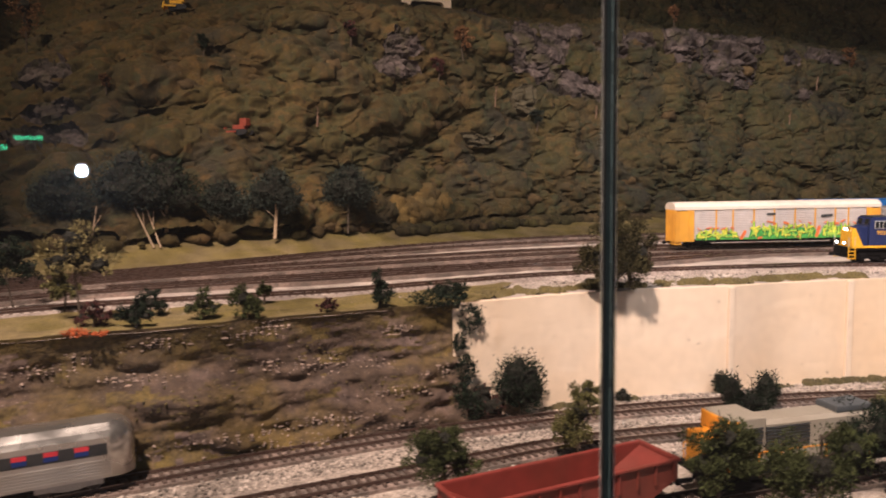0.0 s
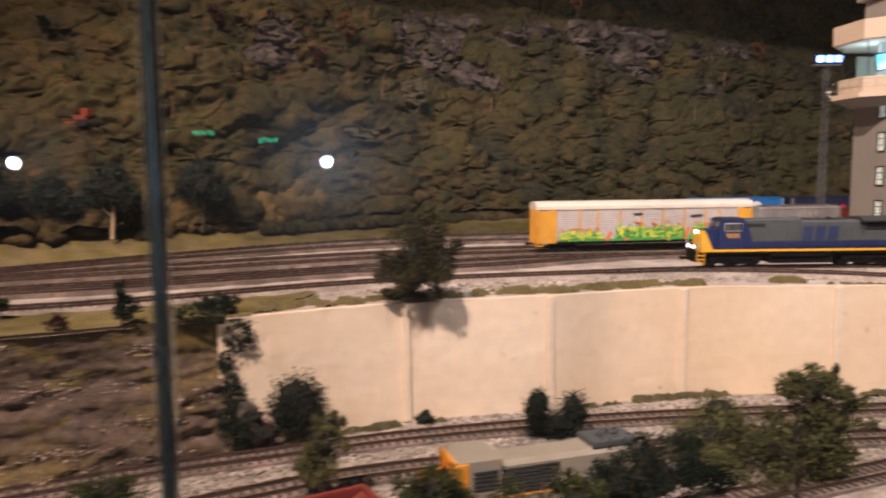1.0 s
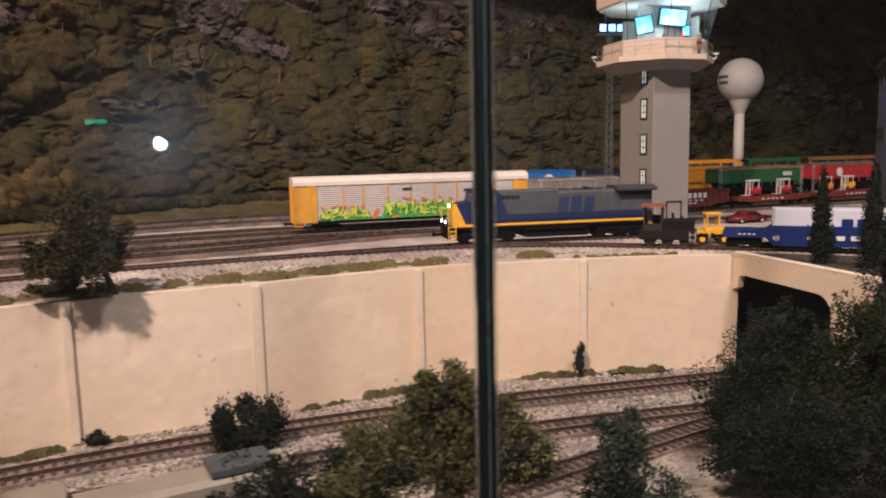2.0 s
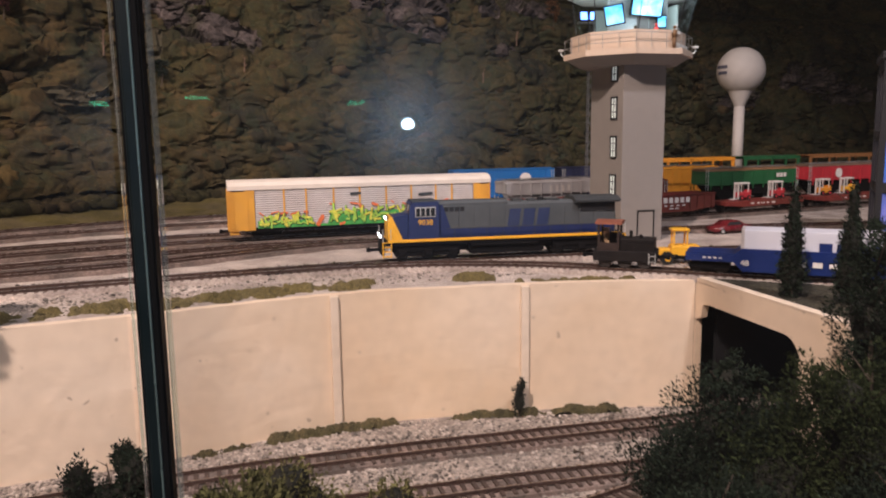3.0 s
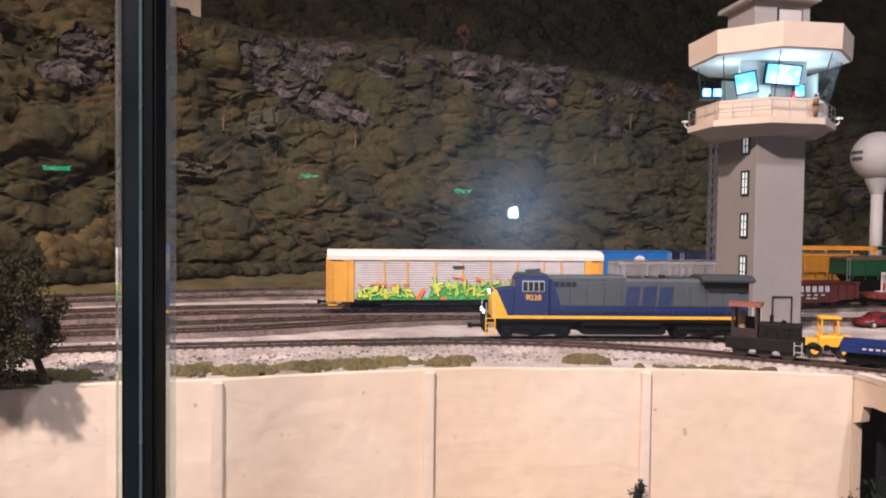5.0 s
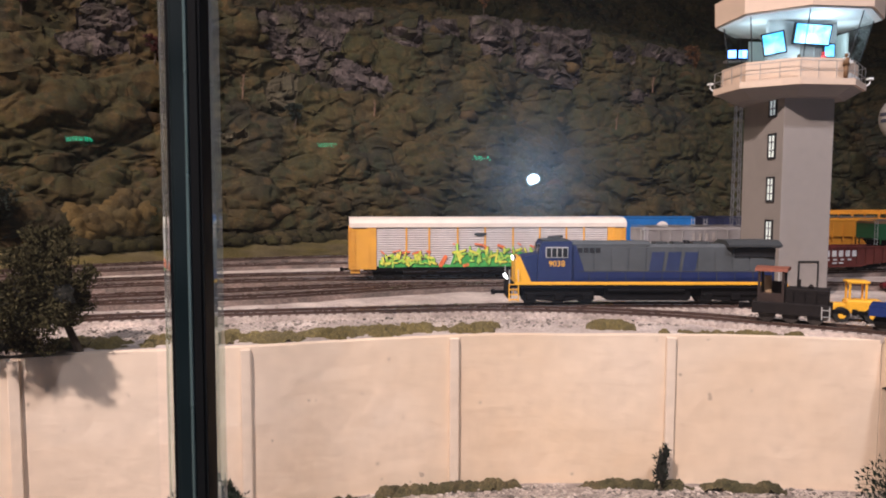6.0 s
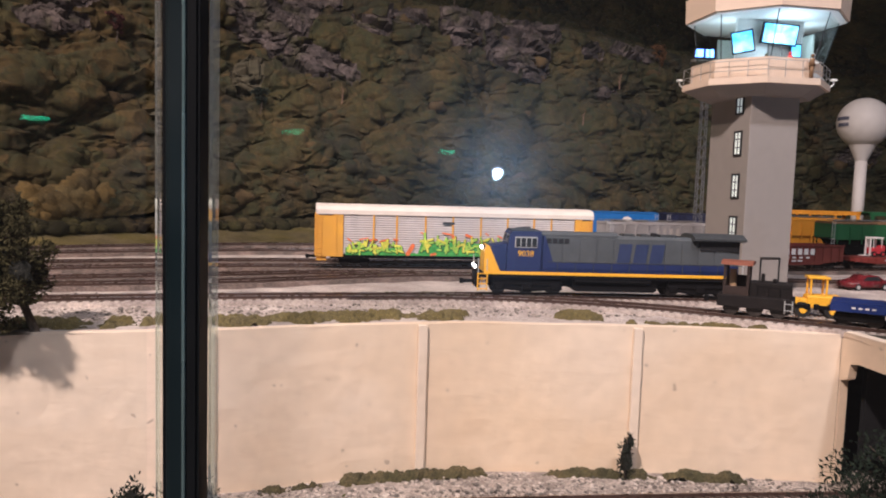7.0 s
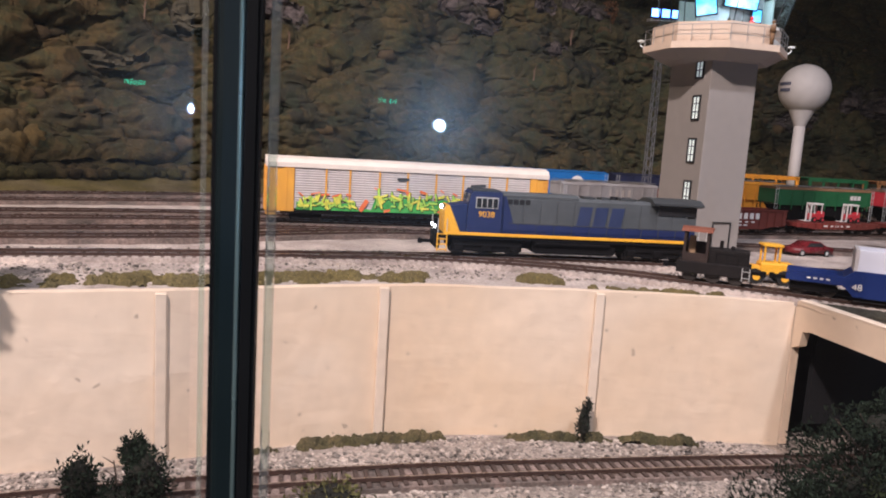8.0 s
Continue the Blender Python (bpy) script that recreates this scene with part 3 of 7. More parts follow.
def cushions(A, B, cell, seed):
    """Heights of rounded, touching lumps of uneven size over a plane with coordinates A and B."""
    r = np.random.default_rng(seed)
    gx, gy = np.floor(A / cell).astype(int), np.floor(B / cell).astype(int)
    jit = r.random((64, 64, 3))
    best = np.zeros_like(A)
    for dx in (-1, 0, 1):
        for dy in (-1, 0, 1):
            q = jit[(gx + dx) % 64, (gy + dy) % 64]
            cx, cy = (gx + dx + 0.1 + 0.8 * q[..., 0]) * cell, (gy + dy + 0.1 + 0.8 * q[..., 1]) * cell
            R = cell * (0.55 + 0.45 * q[..., 2])
            d2 = ((A - cx) ** 2 + ((B - cy) * 1.25) ** 2) / R ** 2
            best = np.maximum(best, np.sqrt(np.clip(1 - d2, 0, None)) * R)
    return best


# fine over the stretch of slope that faces the aisle, coarse beyond it
seen = np.where((COARSE[0, :, 0] > -0.95) & (COARSE[0, :, 0] < 1.75))[0]
cols = np.concatenate([np.arange(0, seen[0], 0.5), np.arange(seen[0], seen[-1], 1 / 8), np.arange(seen[-1], nu - 1 + 1e-6, 0.5)])
lows = np.concatenate([np.arange(0, 46, 1 / 6), np.arange(46, 70, 1 / 7), np.arange(70, nv - 1 + 1e-6, 1 / 2)])
FINE = resample(COARSE, lows, cols)
du = np.gradient(FINE, axis=1)
dv = np.gradient(FINE, axis=0)
NRM = np.cross(du, dv)
NRM /= np.linalg.norm(NRM, axis=2, keepdims=True) + 1e-12
A = np.cumsum(np.linalg.norm(du, axis=2), axis=1)
Bv = np.cumsum(np.linalg.norm(dv, axis=2), axis=0)
WA = A + 0.005 * grain(FINE * 40, 2, 1)
WB = Bv + 0.005 * grain(FINE * 40, 2, 2)
bump = 0.50 * cushions(WA, WB, 0.044, 1) + 0.50 * cushions(WA + 0.3, WB + 0.1, 0.021, 2) + 0.28 * cushions(WA, WB + 0.4, 0.0088, 3)
bump += 0.0008 * grain(FINE * 140, 2, 3) + 0.0006 * grain(FINE * 320, 2, 4)

# rock faces: patches of the slope (centre x and z, half width, half height) where jointed, layered rock stands out of the foam
ROCKS = (
    ("purplish grey layered rock face on the mountain", M_ROCK, ((0.600, 1.620, 0.095, 0.034), (0.624, 1.575, 0.073, 0.035), (0.513, 1.612, 0.040, 0.046), (0.666, 1.535, 0.034, 0.022), (0.685, 1.613, 0.035, 0.020))),
    ("purplish grey broken cliff on the mountain", M_ROCK, ((0.134, 1.594, 0.034, 0.054), (0.170, 1.560, 0.028, 0.048), (0.208, 1.600, 0.034, 0.046), (0.238, 1.511, 0.058, 0.038), (0.253, 1.632, 0.028, 0.018), (0.290, 1.488, 0.028, 0.030))),
    ("dark broken rocks among the foam bushes", M_ROCK, ((0.407, 1.611, 0.042, 0.020), (0.340, 1.592, 0.034, 0.024))),
    ("grey rock outcrop on the mountain", M_ROCK, ((-0.098, 1.566, 0.027, 0.030), (-0.100, 1.520, 0.038, 0.020))),
    ("grey layered rocks on the mountain", M_ROCK, ((-0.633, 1.479, 0.044, 0.026), (-0.594, 1.417, 0.040, 0.022), (-0.579, 1.375, 0.052, 0.020))),
    ("smooth olive grey boulder on the mountain", M_BOULDER, ((0.139, 1.468, 0.022, 0.036),)),
    ("flat pale rock ledge on the mountain", M_BOULDER, ((0.045, 1.389, 0.048, 0.009),)),
    ("dark grey rocks on the mountain", M_ROCK, ((0.786, 1.586, 0.030, 0.016), (0.941, 1.597, 0.042, 0.026), (0.827, 1.497, 0.030, 0.014), (0.880, 1.598, 0.030, 0.018))),
    ("dark grey rocks on the mountain", M_ROCK, ((1.720, 1.460, 0.090, 0.035), (1.840, 1.420, 0.070, 0.030), (1.500, 1.400, 0.060, 0.030))),
    ("dark rock wall round the tunnel mouth", M_ROCK, ((0.030, 1.700, 0.040, 0.025),)),
)
ragged = 0.45 * grain(FINE * 45, 3, 5)
owner = np.full(A.shape, -1)
rise = np.zeros(A.shape)
for g, (_, _, discs) in enumerate(ROCKS):
    m = np.max([1 - ((FINE[..., 0] - x) / rx) ** 2 - ((FINE[..., 2] - z) / rz) ** 2 for x, z, rx, rz in discs], axis=0)
    m = np.where(m > -0.8, m + ragged, -1)
    owner[m > 0] = g
    rise = np.maximum(rise, np.clip(m * 3.0, 0, 1))
sel = owner >= 0
ra, rb = WA[sel] + 0.35 * FINE[sel][:, 2], FINE[sel][:, 2] + 0.10 * A[sel]
h1, j1 = blocks(ra, rb, 0.042, 0.027, 11)
h2, j2 = blocks(ra + 0.2, rb, 0.019, 0.010, 12)
fine = grain(FINE[sel] * 160, 3, 6)
rock = 0.006 + 0.022 * h1 + 0.0055 * h2 - 0.0045 * np.exp(-j1 * 16) - 0.0012 * np.exp(-j2 * 12) + 0.0012 * fine
bump[sel] = bump[sel] * (1 - rise[sel]) * 0.4 + rock * rise[sel]
SLOPE = FINE + NRM * bump[..., None]
idx = np.arange(A.size).reshape(A.shape)
quads = np.stack([idx[:-1, :-1], idx[:-1, 1:], idx[1:, 1:], idx[1:, :-1]], -1).reshape(-1, 4)
of = owner.reshape(-1)[quads].max(1)


def patch(name, faces, material, smooth):
    used, inv = np.unique(faces, return_inverse=True)
    me = raw(name, SLOPE.reshape(-1, 3)[used].tolist(), inv.reshape(-1, 4).tolist(), material, smooth)
    return new(name, me)


tagged(patch("mountain", quads[of < 0], M_HILL, True), "steep model mountain covered in dull olive foam", "mountain", kind="structure")
for g, (label, material, _) in enumerate(ROCKS):
    if (of == g).any():
        tagged(patch("rock_outcrop", quads[of == g], material, False), label, "rocks", "rock outcrops", "structure")

# grass verge that rises from the rear track to the mountain's foot
vf = spline([(-1.6, 0.20), (-0.95, 0.50), (-0.62, 0.72), (-0.48, 0.85), (-0.35, 0.965), (-0.18, 1.15), (-0.02, 1.30), (0.14, 1.405), (0.27, 1.46), (0.5, 1.50), (0.8, 1.535), (1.5, 1.69), (2.4, 1.9)], 0.02)
vb = FOOT + np.stack([-HF[:, 1], HF[:, 0]], 1) * 0.03
k = len(vf)
tagged(new("grass_verge", sheet_between("grass_verge", vf, vb, 26, Z_YARD + 0.0018, M_GRASS, 0.0022, lambda x, y, f: 0.036 * f ** 1.4)),
       "olive yellow grass bank at the foot of the mountain", "grass", kind="structure")
sf = W_LEFT[10:] + (0.004, 0.004)
HM = headings(MAIN)
sb = (MAIN + np.stack([HM[:, 1], -HM[:, 0]], 1) * 0.024)
sb = sb[(sb[:, 0] > -1.1) & (sb[:, 0] < 0.12)]
tagged(new("grass_strip", sheet_between("grass_strip", sf, sb, 14, Z_YARD + 0.0020, M_GRASS, 0.0025)), "olive grass strip between the track and the cliff", "grass", kind="structure")

# ---- barrier glass with its mullions ----
M_WHITE = mat("cream_paint", (0.61, 0.48, 0.37), 0.75, vary=0.06, scale=120)
M_TOWER = mat("tower_grey", (0.26, 0.235, 0.215), 0.8, vary=0.06, scale=160, bump=0.0002, bscale=400)
M_FRAME = mat("window_frame_black", (0.02, 0.02, 0.02), 0.5, vary=0.1)
M_LITPANE = mat("lit_window", (0.75, 0.80, 0.70), 0.5, vary=0.15, scale=200, emit=0.35)
M_SCREEN = mat("screen_blue", (0.10, 0.55, 0.95), 0.3, vary=0.35, scale=90, emit=1.5, second=(0.6, 0.9, 1.0), mask=60)
M_INNER = mat("cab_white", (0.72, 0.74, 0.72), 0.7, vary=0.05, scale=100)
M_CABWALL = mat("cab_wall", (0.46, 0.50, 0.46), 0.7, vary=0.06, scale=100)
M_HATCH = mat("hatch_grey", (0.40, 0.37, 0.34), 0.7, vary=0.06, scale=100)
M_CABGLASS = glass_mat("cab_glass", (0.86, 0.93, 0.93), gain=0.25)
M_STEEL = mat("grey_steel", (0.33, 0.32, 0.31), 0.45, metal=0.6, vary=0.15, scale=300)
M_DARK = mat("black_plastic", (0.014, 0.014, 0.016), 0.55, vary=0.2, scale=300)
M_LED = mat("led_white", (0.62, 0.84, 1.0), 0.5, vary=0.0, emit=800.0)
M_FLOOD = mat("flood_blue", (0.16, 0.32, 1.0), 0.5, vary=0.0, emit=8.0)
M_EXIT = mat("exit_green", (0.05, 0.9, 0.4), 0.5, vary=0.0, emit=9.0)
M_BALL = mat("tank_white", (0.62, 0.56, 0.52), 0.6, vary=0.06, scale=60)
M_LETTER = mat("letter_grey", (0.09, 0.09, 0.13), 0.7, vary=0.1)

POSTS = [(-0.118, 0.285), (0.1510, 0.3815), (0.4332, 0.4344), (0.726, 0.437)]


def mullion(p, a, b):
    """A dark upright with the polished edges of the two panes that meet at it."""
    t = thing("glass_mullion", "narrow dark metal upright between two glass panes", "mullion", group="barrier uprights", kind="structure")
    bm = B()
    box(bm, (0, 0, 0), (0.0036, 0.0054, 1.5), bevel=0.0006)
    part("post", bm, M_GASKET, t)
    bm = B()
    # pale strip that stands for the glint on the post's bevelled corner
    box(bm, (0.0004, -0.00280, 0), (0.00042, 0.0003, 1.5), bevel=0.0001)
    part("glint_strip", bm, M_GLINT, t, "thin pale strip drawn as a glint along the upright")
    bm = B()
    box(bm, (0.00132, -0.00262, 0), (0.00110, 0.0005, 1.5), bevel=0.0001)
    box(bm, (0.0020, -0.0001, 0), (0.0004, 0.0052, 1.5))
    box(bm, (-0.0020, 0, 0), (0.0004, 0.0040, 1.5))
    part("seal", bm, M_SEAL, t, "dark rubber seal")
    for x, w, ang, glass in ((0.0034, 0.0008, b, M_EDGE[0]), (-0.0031, 0.0005, a, M_EDGE[1])):
        bm = B()
        box(bm, (x, 0, 0), (w, 0.0014, 1.5))
        e = part("glass_edge", bm, glass, t, "pale polished glass edge")
        e.matrix_basis = pose(0, 0, 0, 0, 0, ang)
        e.visible_shadow = False
    t.matrix_basis = pose(p[0], p[1], 1.35, 0, 0, (a + b) / 2)
    return t


slopes = [math.degrees(math.atan2(b[1] - a[1], b[0] - a[0])) for a, b in zip(POSTS[:-1], POSTS[1:])]
slopes = [slopes[0], *slopes, slopes[-1]]
for i, p in enumerate(POSTS):
    mullion(p, slopes[i] - (slopes[i] + slopes[i + 1]) / 2, slopes[i + 1] - (slopes[i] + slopes[i + 1]) / 2).matrix_basis = pose(p[0], p[1], 1.35, 0, 0, (slopes[i] + slopes[i + 1]) / 2)
for a, b in zip(POSTS[:-1], POSTS[1:]):
    L = math.dist(a, b)
    bm = B()
    vs = [bm.verts.new(v) for v in ((0.004, 0, -0.75), (L - 0.004, 0, -0.75), (L - 0.004, 0, 0.75), (0.004, 0, 0.75))]
    bm.faces.new(vs)
    twist = {0: 0.7, 1: -1.08, 2: 0.0}[POSTS.index(a)]
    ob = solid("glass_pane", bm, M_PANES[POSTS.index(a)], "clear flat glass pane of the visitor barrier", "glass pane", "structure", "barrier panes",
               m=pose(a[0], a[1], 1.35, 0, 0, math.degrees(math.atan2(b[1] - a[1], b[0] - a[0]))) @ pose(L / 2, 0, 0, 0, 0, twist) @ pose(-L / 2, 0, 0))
    ob.visible_shadow = False
for a, b in zip(POSTS[:-1], POSTS[1:]):
    L = math.dist(a, b)
    for z, nm in ((0.585, "bottom_rail"), (2.115, "top_rail")):
        bm = B()
        box(bm, (L / 2, 0, 0), (L, 0.02, 0.03), bevel=0.002)
        solid(nm, bm, M_GASKET, "dark metal rail that holds the glass panes", "rail", "structure",
              m=pose(a[0], a[1], z, 0, 0, math.degrees(math.atan2(b[1] - a[1], b[0] - a[0]))))

# a white work lamp and a green exit sign on the far side of the hall, seen only as reflections

lamp_stand = thing("work_lamp", "white work lamp on a tall tripod stand", "lamp")
lamp_stand.matrix_basis = pose(1.22, -6.57, 0)
bm = B()
cyl(bm, (0, 0, 0.55), (0, 0, 1.38), 0.014, 12)
part("pole", bm, M_DARK, lamp_stand)
for k in range(3):
    bm = B()
    a = math.radians(90 + 120 * k)
    cyl(bm, (0, 0, 0.62), (0.42 * math.cos(a), 0.42 * math.sin(a), 0.012), 0.011, 10)
    part("leg", bm, M_DARK, lamp_stand)
bm = B()
box(bm, (0, -0.03, 1.43), (0.17, 0.06, 0.15), bevel=0.012)
head = part("lamp_head", bm, M_DARK, lamp_stand)
bm = B()
cyl(bm, (0, 0.001, 1.43), (0, 0.006, 1.43), 0.052, 24)
part("lens", bm, M_LED, head, "glowing white lens")
sign = thing("direction_sign", "brown sign post with a green lit strip", "sign")
sign.matrix_basis = pose(0.152, -1.35, 0)
bm = B()
cyl(bm, (0, -0.012, 0), (0, -0.012, 1.33), 0.012, 12)
cyl(bm, (0, -0.012, 0), (0, -0.012, 0.012), 0.12, 24)
part("pole", bm, M_DARK, sign)
bm = B()
box(bm, (0, 0, 1.36), (0.082, 0.010, 0.105), bevel=0.002)
part("panel", bm, mat("sign_brown", (0.16, 0.11, 0.07), 0.7), sign)
bm = B()
box(bm, (0, 0.004, 1.4215), (0.056, 0.008, 0.009))
part("lit_strip", bm, M_EXIT, sign, "glowing green strip")
sign = thing("exit_sign", "small green lit sign on the dark hall wall", "sign")
bm = B()
box(bm, (0, 0, 0), (0.26, 0.04, 0.10), bevel=0.004)
part("housing", bm, M_DARK, sign)
bm = B()
box(bm, (0, 0.0215, 0), (0.20, 0.003, 0.05))
part("lit_face", bm, M_EXIT, sign, "glowing green face")
sign.matrix_basis = pose(0.78, -7.98, 1.69)


# ---- control tower ----
TA = 8.3


def octagon(r, turn_by=22.5):
    """Corner radius from the half width r."""
    R = r / math.cos(math.pi / 8)
    return [(R * math.cos(math.radians(turn_by + 45 * k)), R * math.sin(math.radians(turn_by + 45 * k))) for k in range(8)]


def frustum(bm, r0, r1, z0, z1, caps=True):
    a = [bm.verts.new((x, y, z0)) for x, y in octagon(r0)]
    b = [bm.verts.new((x, y, z1)) for x, y in octagon(r1)]
    for k in range(8):
        bm.faces.new((a[k], a[(k + 1) % 8], b[(k + 1) % 8], b[k]))
    if caps:
        bm.faces.new(a[::-1])
        bm.faces.new(b)


tower = thing("control_tower", "grey model yard control tower with a lit octagonal glass cab", "tower")
tower.matrix_basis = pose(0.7934, 1.0997, Z_YARD, 0, 0, TA)
S, SX, OX, OY = 0.037, 0.0255, -0.0036, 0.0056
bm = B()
box(bm, (OX, OY, 0.1), (2 * SX, 2 * S, 0.206), bevel=0.0006)
shaft = part("shaft", bm, M_TOWER, tower, "smooth grey tower shaft")
for k, z in enumerate((0.0185, 0.0615, 0.1035, 0.1455, 0.186)):
    bm = B()
    w, h = 0.0135, 0.0245
    box(bm, (0, 0, h / 2 - 0.0008), (w, 0.0016, 0.0018))
    box(bm, (0, 0, -h / 2 + 0.0008), (w, 0.0016, 0.0018))
    for sx in (-1, 1):
        box(bm, (sx * (w / 2 - 0.0008), 0, 0), (0.0018, 0.0016, h))
    box(bm, (0, 0, 0), (0.0009, 0.0013, h))
    for zz in (-h / 6, h / 6):
        box(bm, (0, 0, zz), (w, 0.0013, 0.0008))
    wf = part("window", bm, M_FRAME, tower, "narrow black-framed window")
    wf.matrix_basis = pose(OX - SX - 0.0006, OY - S + 0.0185, z, 0, 0, 90)
    bm = B()
    box(bm, (0, 0, 0), (w - 0.002, 0.0006, h - 0.002))
    pn = part("pane", bm, M_LITPANE, wf, "faintly lit window pane")
    pn.matrix_basis = pose(0, -0.0002, 0)
bm = B()
w, h = 0.020, 0.036
for sx in (-1, 1):
    box(bm, (sx * w / 2, 0, 0), (0.0012, 0.0012, h))
box(bm, (0, 0, h / 2), (w + 0.0012, 0.0012, 0.0012))
d = part("door_frame", bm, M_FRAME, tower, "thin black door frame")
d.matrix_basis = pose(OX + 0.005, OY - S - 0.0005, 0.016)

bm = B()
frustum(bm, 0.048, 0.062, 0.190, 0.199)
BALCONY = pose(-0.0056, 0.0034, 0)
part("cab_underside", bm, M_TOWER, tower, "dark grey flared underside").matrix_basis = BALCONY
bm = B()
frustum(bm, 0.0648, 0.0648, 0.199, 0.2050)
part("balcony", bm, M_WHITE, tower, "cream balcony slab").matrix_basis = BALCONY
bm = B()
for k in range(8):
    (x0, y0), (x1, y1) = octagon(0.0565)[k], octagon(0.0565)[(k + 1) % 8]
    a = math.atan2(y1 - y0, x1 - x0)
    box(bm, ((x0 + x1) / 2, (y0 + y1) / 2, 0.2145), (math.dist((x0, y0), (x1, y1)) + 0.0008, 0.002, 0.019), Matrix.Rotation(a, 3, "Z"))
part("parapet", bm, M_WHITE, tower, "cream octagonal parapet wall").matrix_basis = BALCONY
# balcony railing
bm = B()
oc = octagon(0.0636)
for k in range(8):
    (x0, y0), (x1, y1) = oc[k], oc[(k + 1) % 8]
    for zz in (0.2115, 0.2205):
        cyl(bm, (x0, y0, zz), (x1, y1, zz), 0.00035, 6)
    for f in (0, 0.33, 0.66):
        x, y = x0 + (x1 - x0) * f, y0 + (y1 - y0) * f
        cyl(bm, (x, y, 0.205), (x, y, 0.2207), 0.00035, 6)
part("railing", bm, M_STEEL, tower, "thin grey balcony railing").matrix_basis = BALCONY
for k in (3, 7):
    bm = B()
    x, y = oc[k]
    cyl(bm, (x, y, 0.2030), (x * 1.06, y * 1.06, 0.2060), 0.0007, 6)
    cyl(bm, (x * 1.06, y * 1.06, 0.2060), (x * 1.06, y * 1.06, 0.2095), 0.0006, 6)
    box(bm, (x * 1.06, y * 1.06, 0.2105), (0.005, 0.005, 0.0022), bevel=0.0005)
    part("security_camera", bm, M_INNER, tower, "small white camera on a bracket").matrix_basis = BALCONY
# cab glass
for k in range(8):
    (x0, y0), (x1, y1) = [(x - 0.0030, y + 0.0018) for x, y in (octagon(0.0545)[k], octagon(0.0545)[(k + 1) % 8])]
    (u0, v0), (u1, v1) = octagon(0.0632)[k], octagon(0.0632)[(k + 1) % 8]
    bm = B()
    bm.faces.new([bm.verts.new(q) for q in ((x0, y0, 0.2235), (x1, y1, 0.2235), (u1, v1, 0.2690), (u0, v0, 0.2690))])
    g = part("cab_pane", bm, M_CABGLASS, tower, "clear slanted cab window")
    g.visible_shadow = False
    bm = B()
    cyl(bm, (x0, y0, 0.2235), (u0, v0, 0.2690), 0.0005, 6)
    part("cab_bar", bm, M_FRAME, tower, "thin bar between cab windows")
bm = B()
frustum(bm, 0.0708, 0.0716, 0.2670, 0.2900)
part("roof", bm, M_WHITE, tower, "broad cream octagonal roof slab")
bm = B()
box(bm, (0.0, 0.004, 0.306), (0.058, 0.052, 0.034), bevel=0.0006)
part("penthouse", bm, M_TOWER, tower, "grey roof house")
bm = B()
box(bm, (0.007, -0.0228, 0.304), (0.024, 0.0015, 0.022))
part("hatch", bm, M_HATCH, tower, "pale roof house door")
bm = B()
for sx in (-1, 1):
    box(bm, (0.007 + sx * 0.0124, -0.0228, 0.304), (0.0010, 0.0020, 0.0240))
box(bm, (0.007, -0.0228, 0.3155), (0.0258, 0.0020, 0.0010))
part("hatch_frame", bm, M_FRAME, tower, "thin black door frame")
bm = B()
box(bm, (0.0, 0.004, 0.3252), (0.073, 0.066, 0.0045), bevel=0.0006)
part("penthouse_roof", bm, M_TOWER, tower, "flat grey cap")
bm = B()
ball(bm, (0.0, -0.004, 0.332), 0.0105, 20)
cyl(bm, (0, -0.004, 0.327), (0, -0.004, 0.331), 0.009, 16)
part("radome", bm, M_INNER, tower, "white dome", True)
bm = B()
cyl(bm, (0.0, 0.006, 0.327), (0.0, 0.006, 0.385), 0.0011, 8)
cyl(bm, (0.0, 0.006, 0.352), (0.0, 0.006, 0.366), 0.0024, 10)
box(bm, (0, 0.006, 0.372), (0.010, 0.0008, 0.0008))
part("mast", bm, M_INNER, tower, "white radio mast")
for x, y, hh in ((-0.034, -0.02, 0.036), (0.033, -0.024, 0.034), (0.012, 0.03, 0.045)):
    bm = B()
    cyl(bm, (x, y, 0.327), (x, y, 0.327 + hh), 0.0004, 5)
    part("whip_aerial", bm, M_STEEL, tower)
# inside the cab
bm = B()
frustum(bm, 0.053, 0.053, 0.2052, 0.2112)
part("cab_floor", bm, M_INNER, tower)
bm = B()
frustum(bm, 0.0690, 0.0690, 0.2655, 0.2668)
part("cab_ceiling", bm, M_INNER, tower, "white lit ceiling")
bm = B()
box(bm, (-0.004, -0.0140, 0.2385), (0.070, 0.004, 0.0540))
core = part("cab_partition", bm, M_INNER, tower, "white partition behind the desks")
bm = B()
oi = octagon(0.0520)
for k in (0, 1, 7):
    (x0, y0), (x1, y1) = oi[k], oi[(k + 1) % 8]
    if k == 7:
        x0, y0 = x1 + (x0 - x1) * 0.55, y1 + (y0 - y1) * 0.55
    if k == 3:
        x1, y1 = x0 + (x1 - x0) * 0.75, y0 + (y1 - y0) * 0.75
    a = math.atan2(y1 - y0, x1 - x0)
    box(bm, ((x0 + x1) / 2, (y0 + y1) / 2, 0.2325), (math.dist((x0, y0), (x1, y1)) + 0.0008, 0.0020, 0.0520), Matrix.Rotation(a, 3, "Z"))
part("cab_rear_wall", bm, M_CABWALL, tower, "pale greenish rear walls of the cab")
bm = B()
for sx in (-0.0075, 0.0075):
    box(bm, (0.008 + sx, -0.0165, 0.2270), (0.0138, 0.0016, 0.0310))
part("cab_door", bm, M_TOWER, tower, "grey double door")


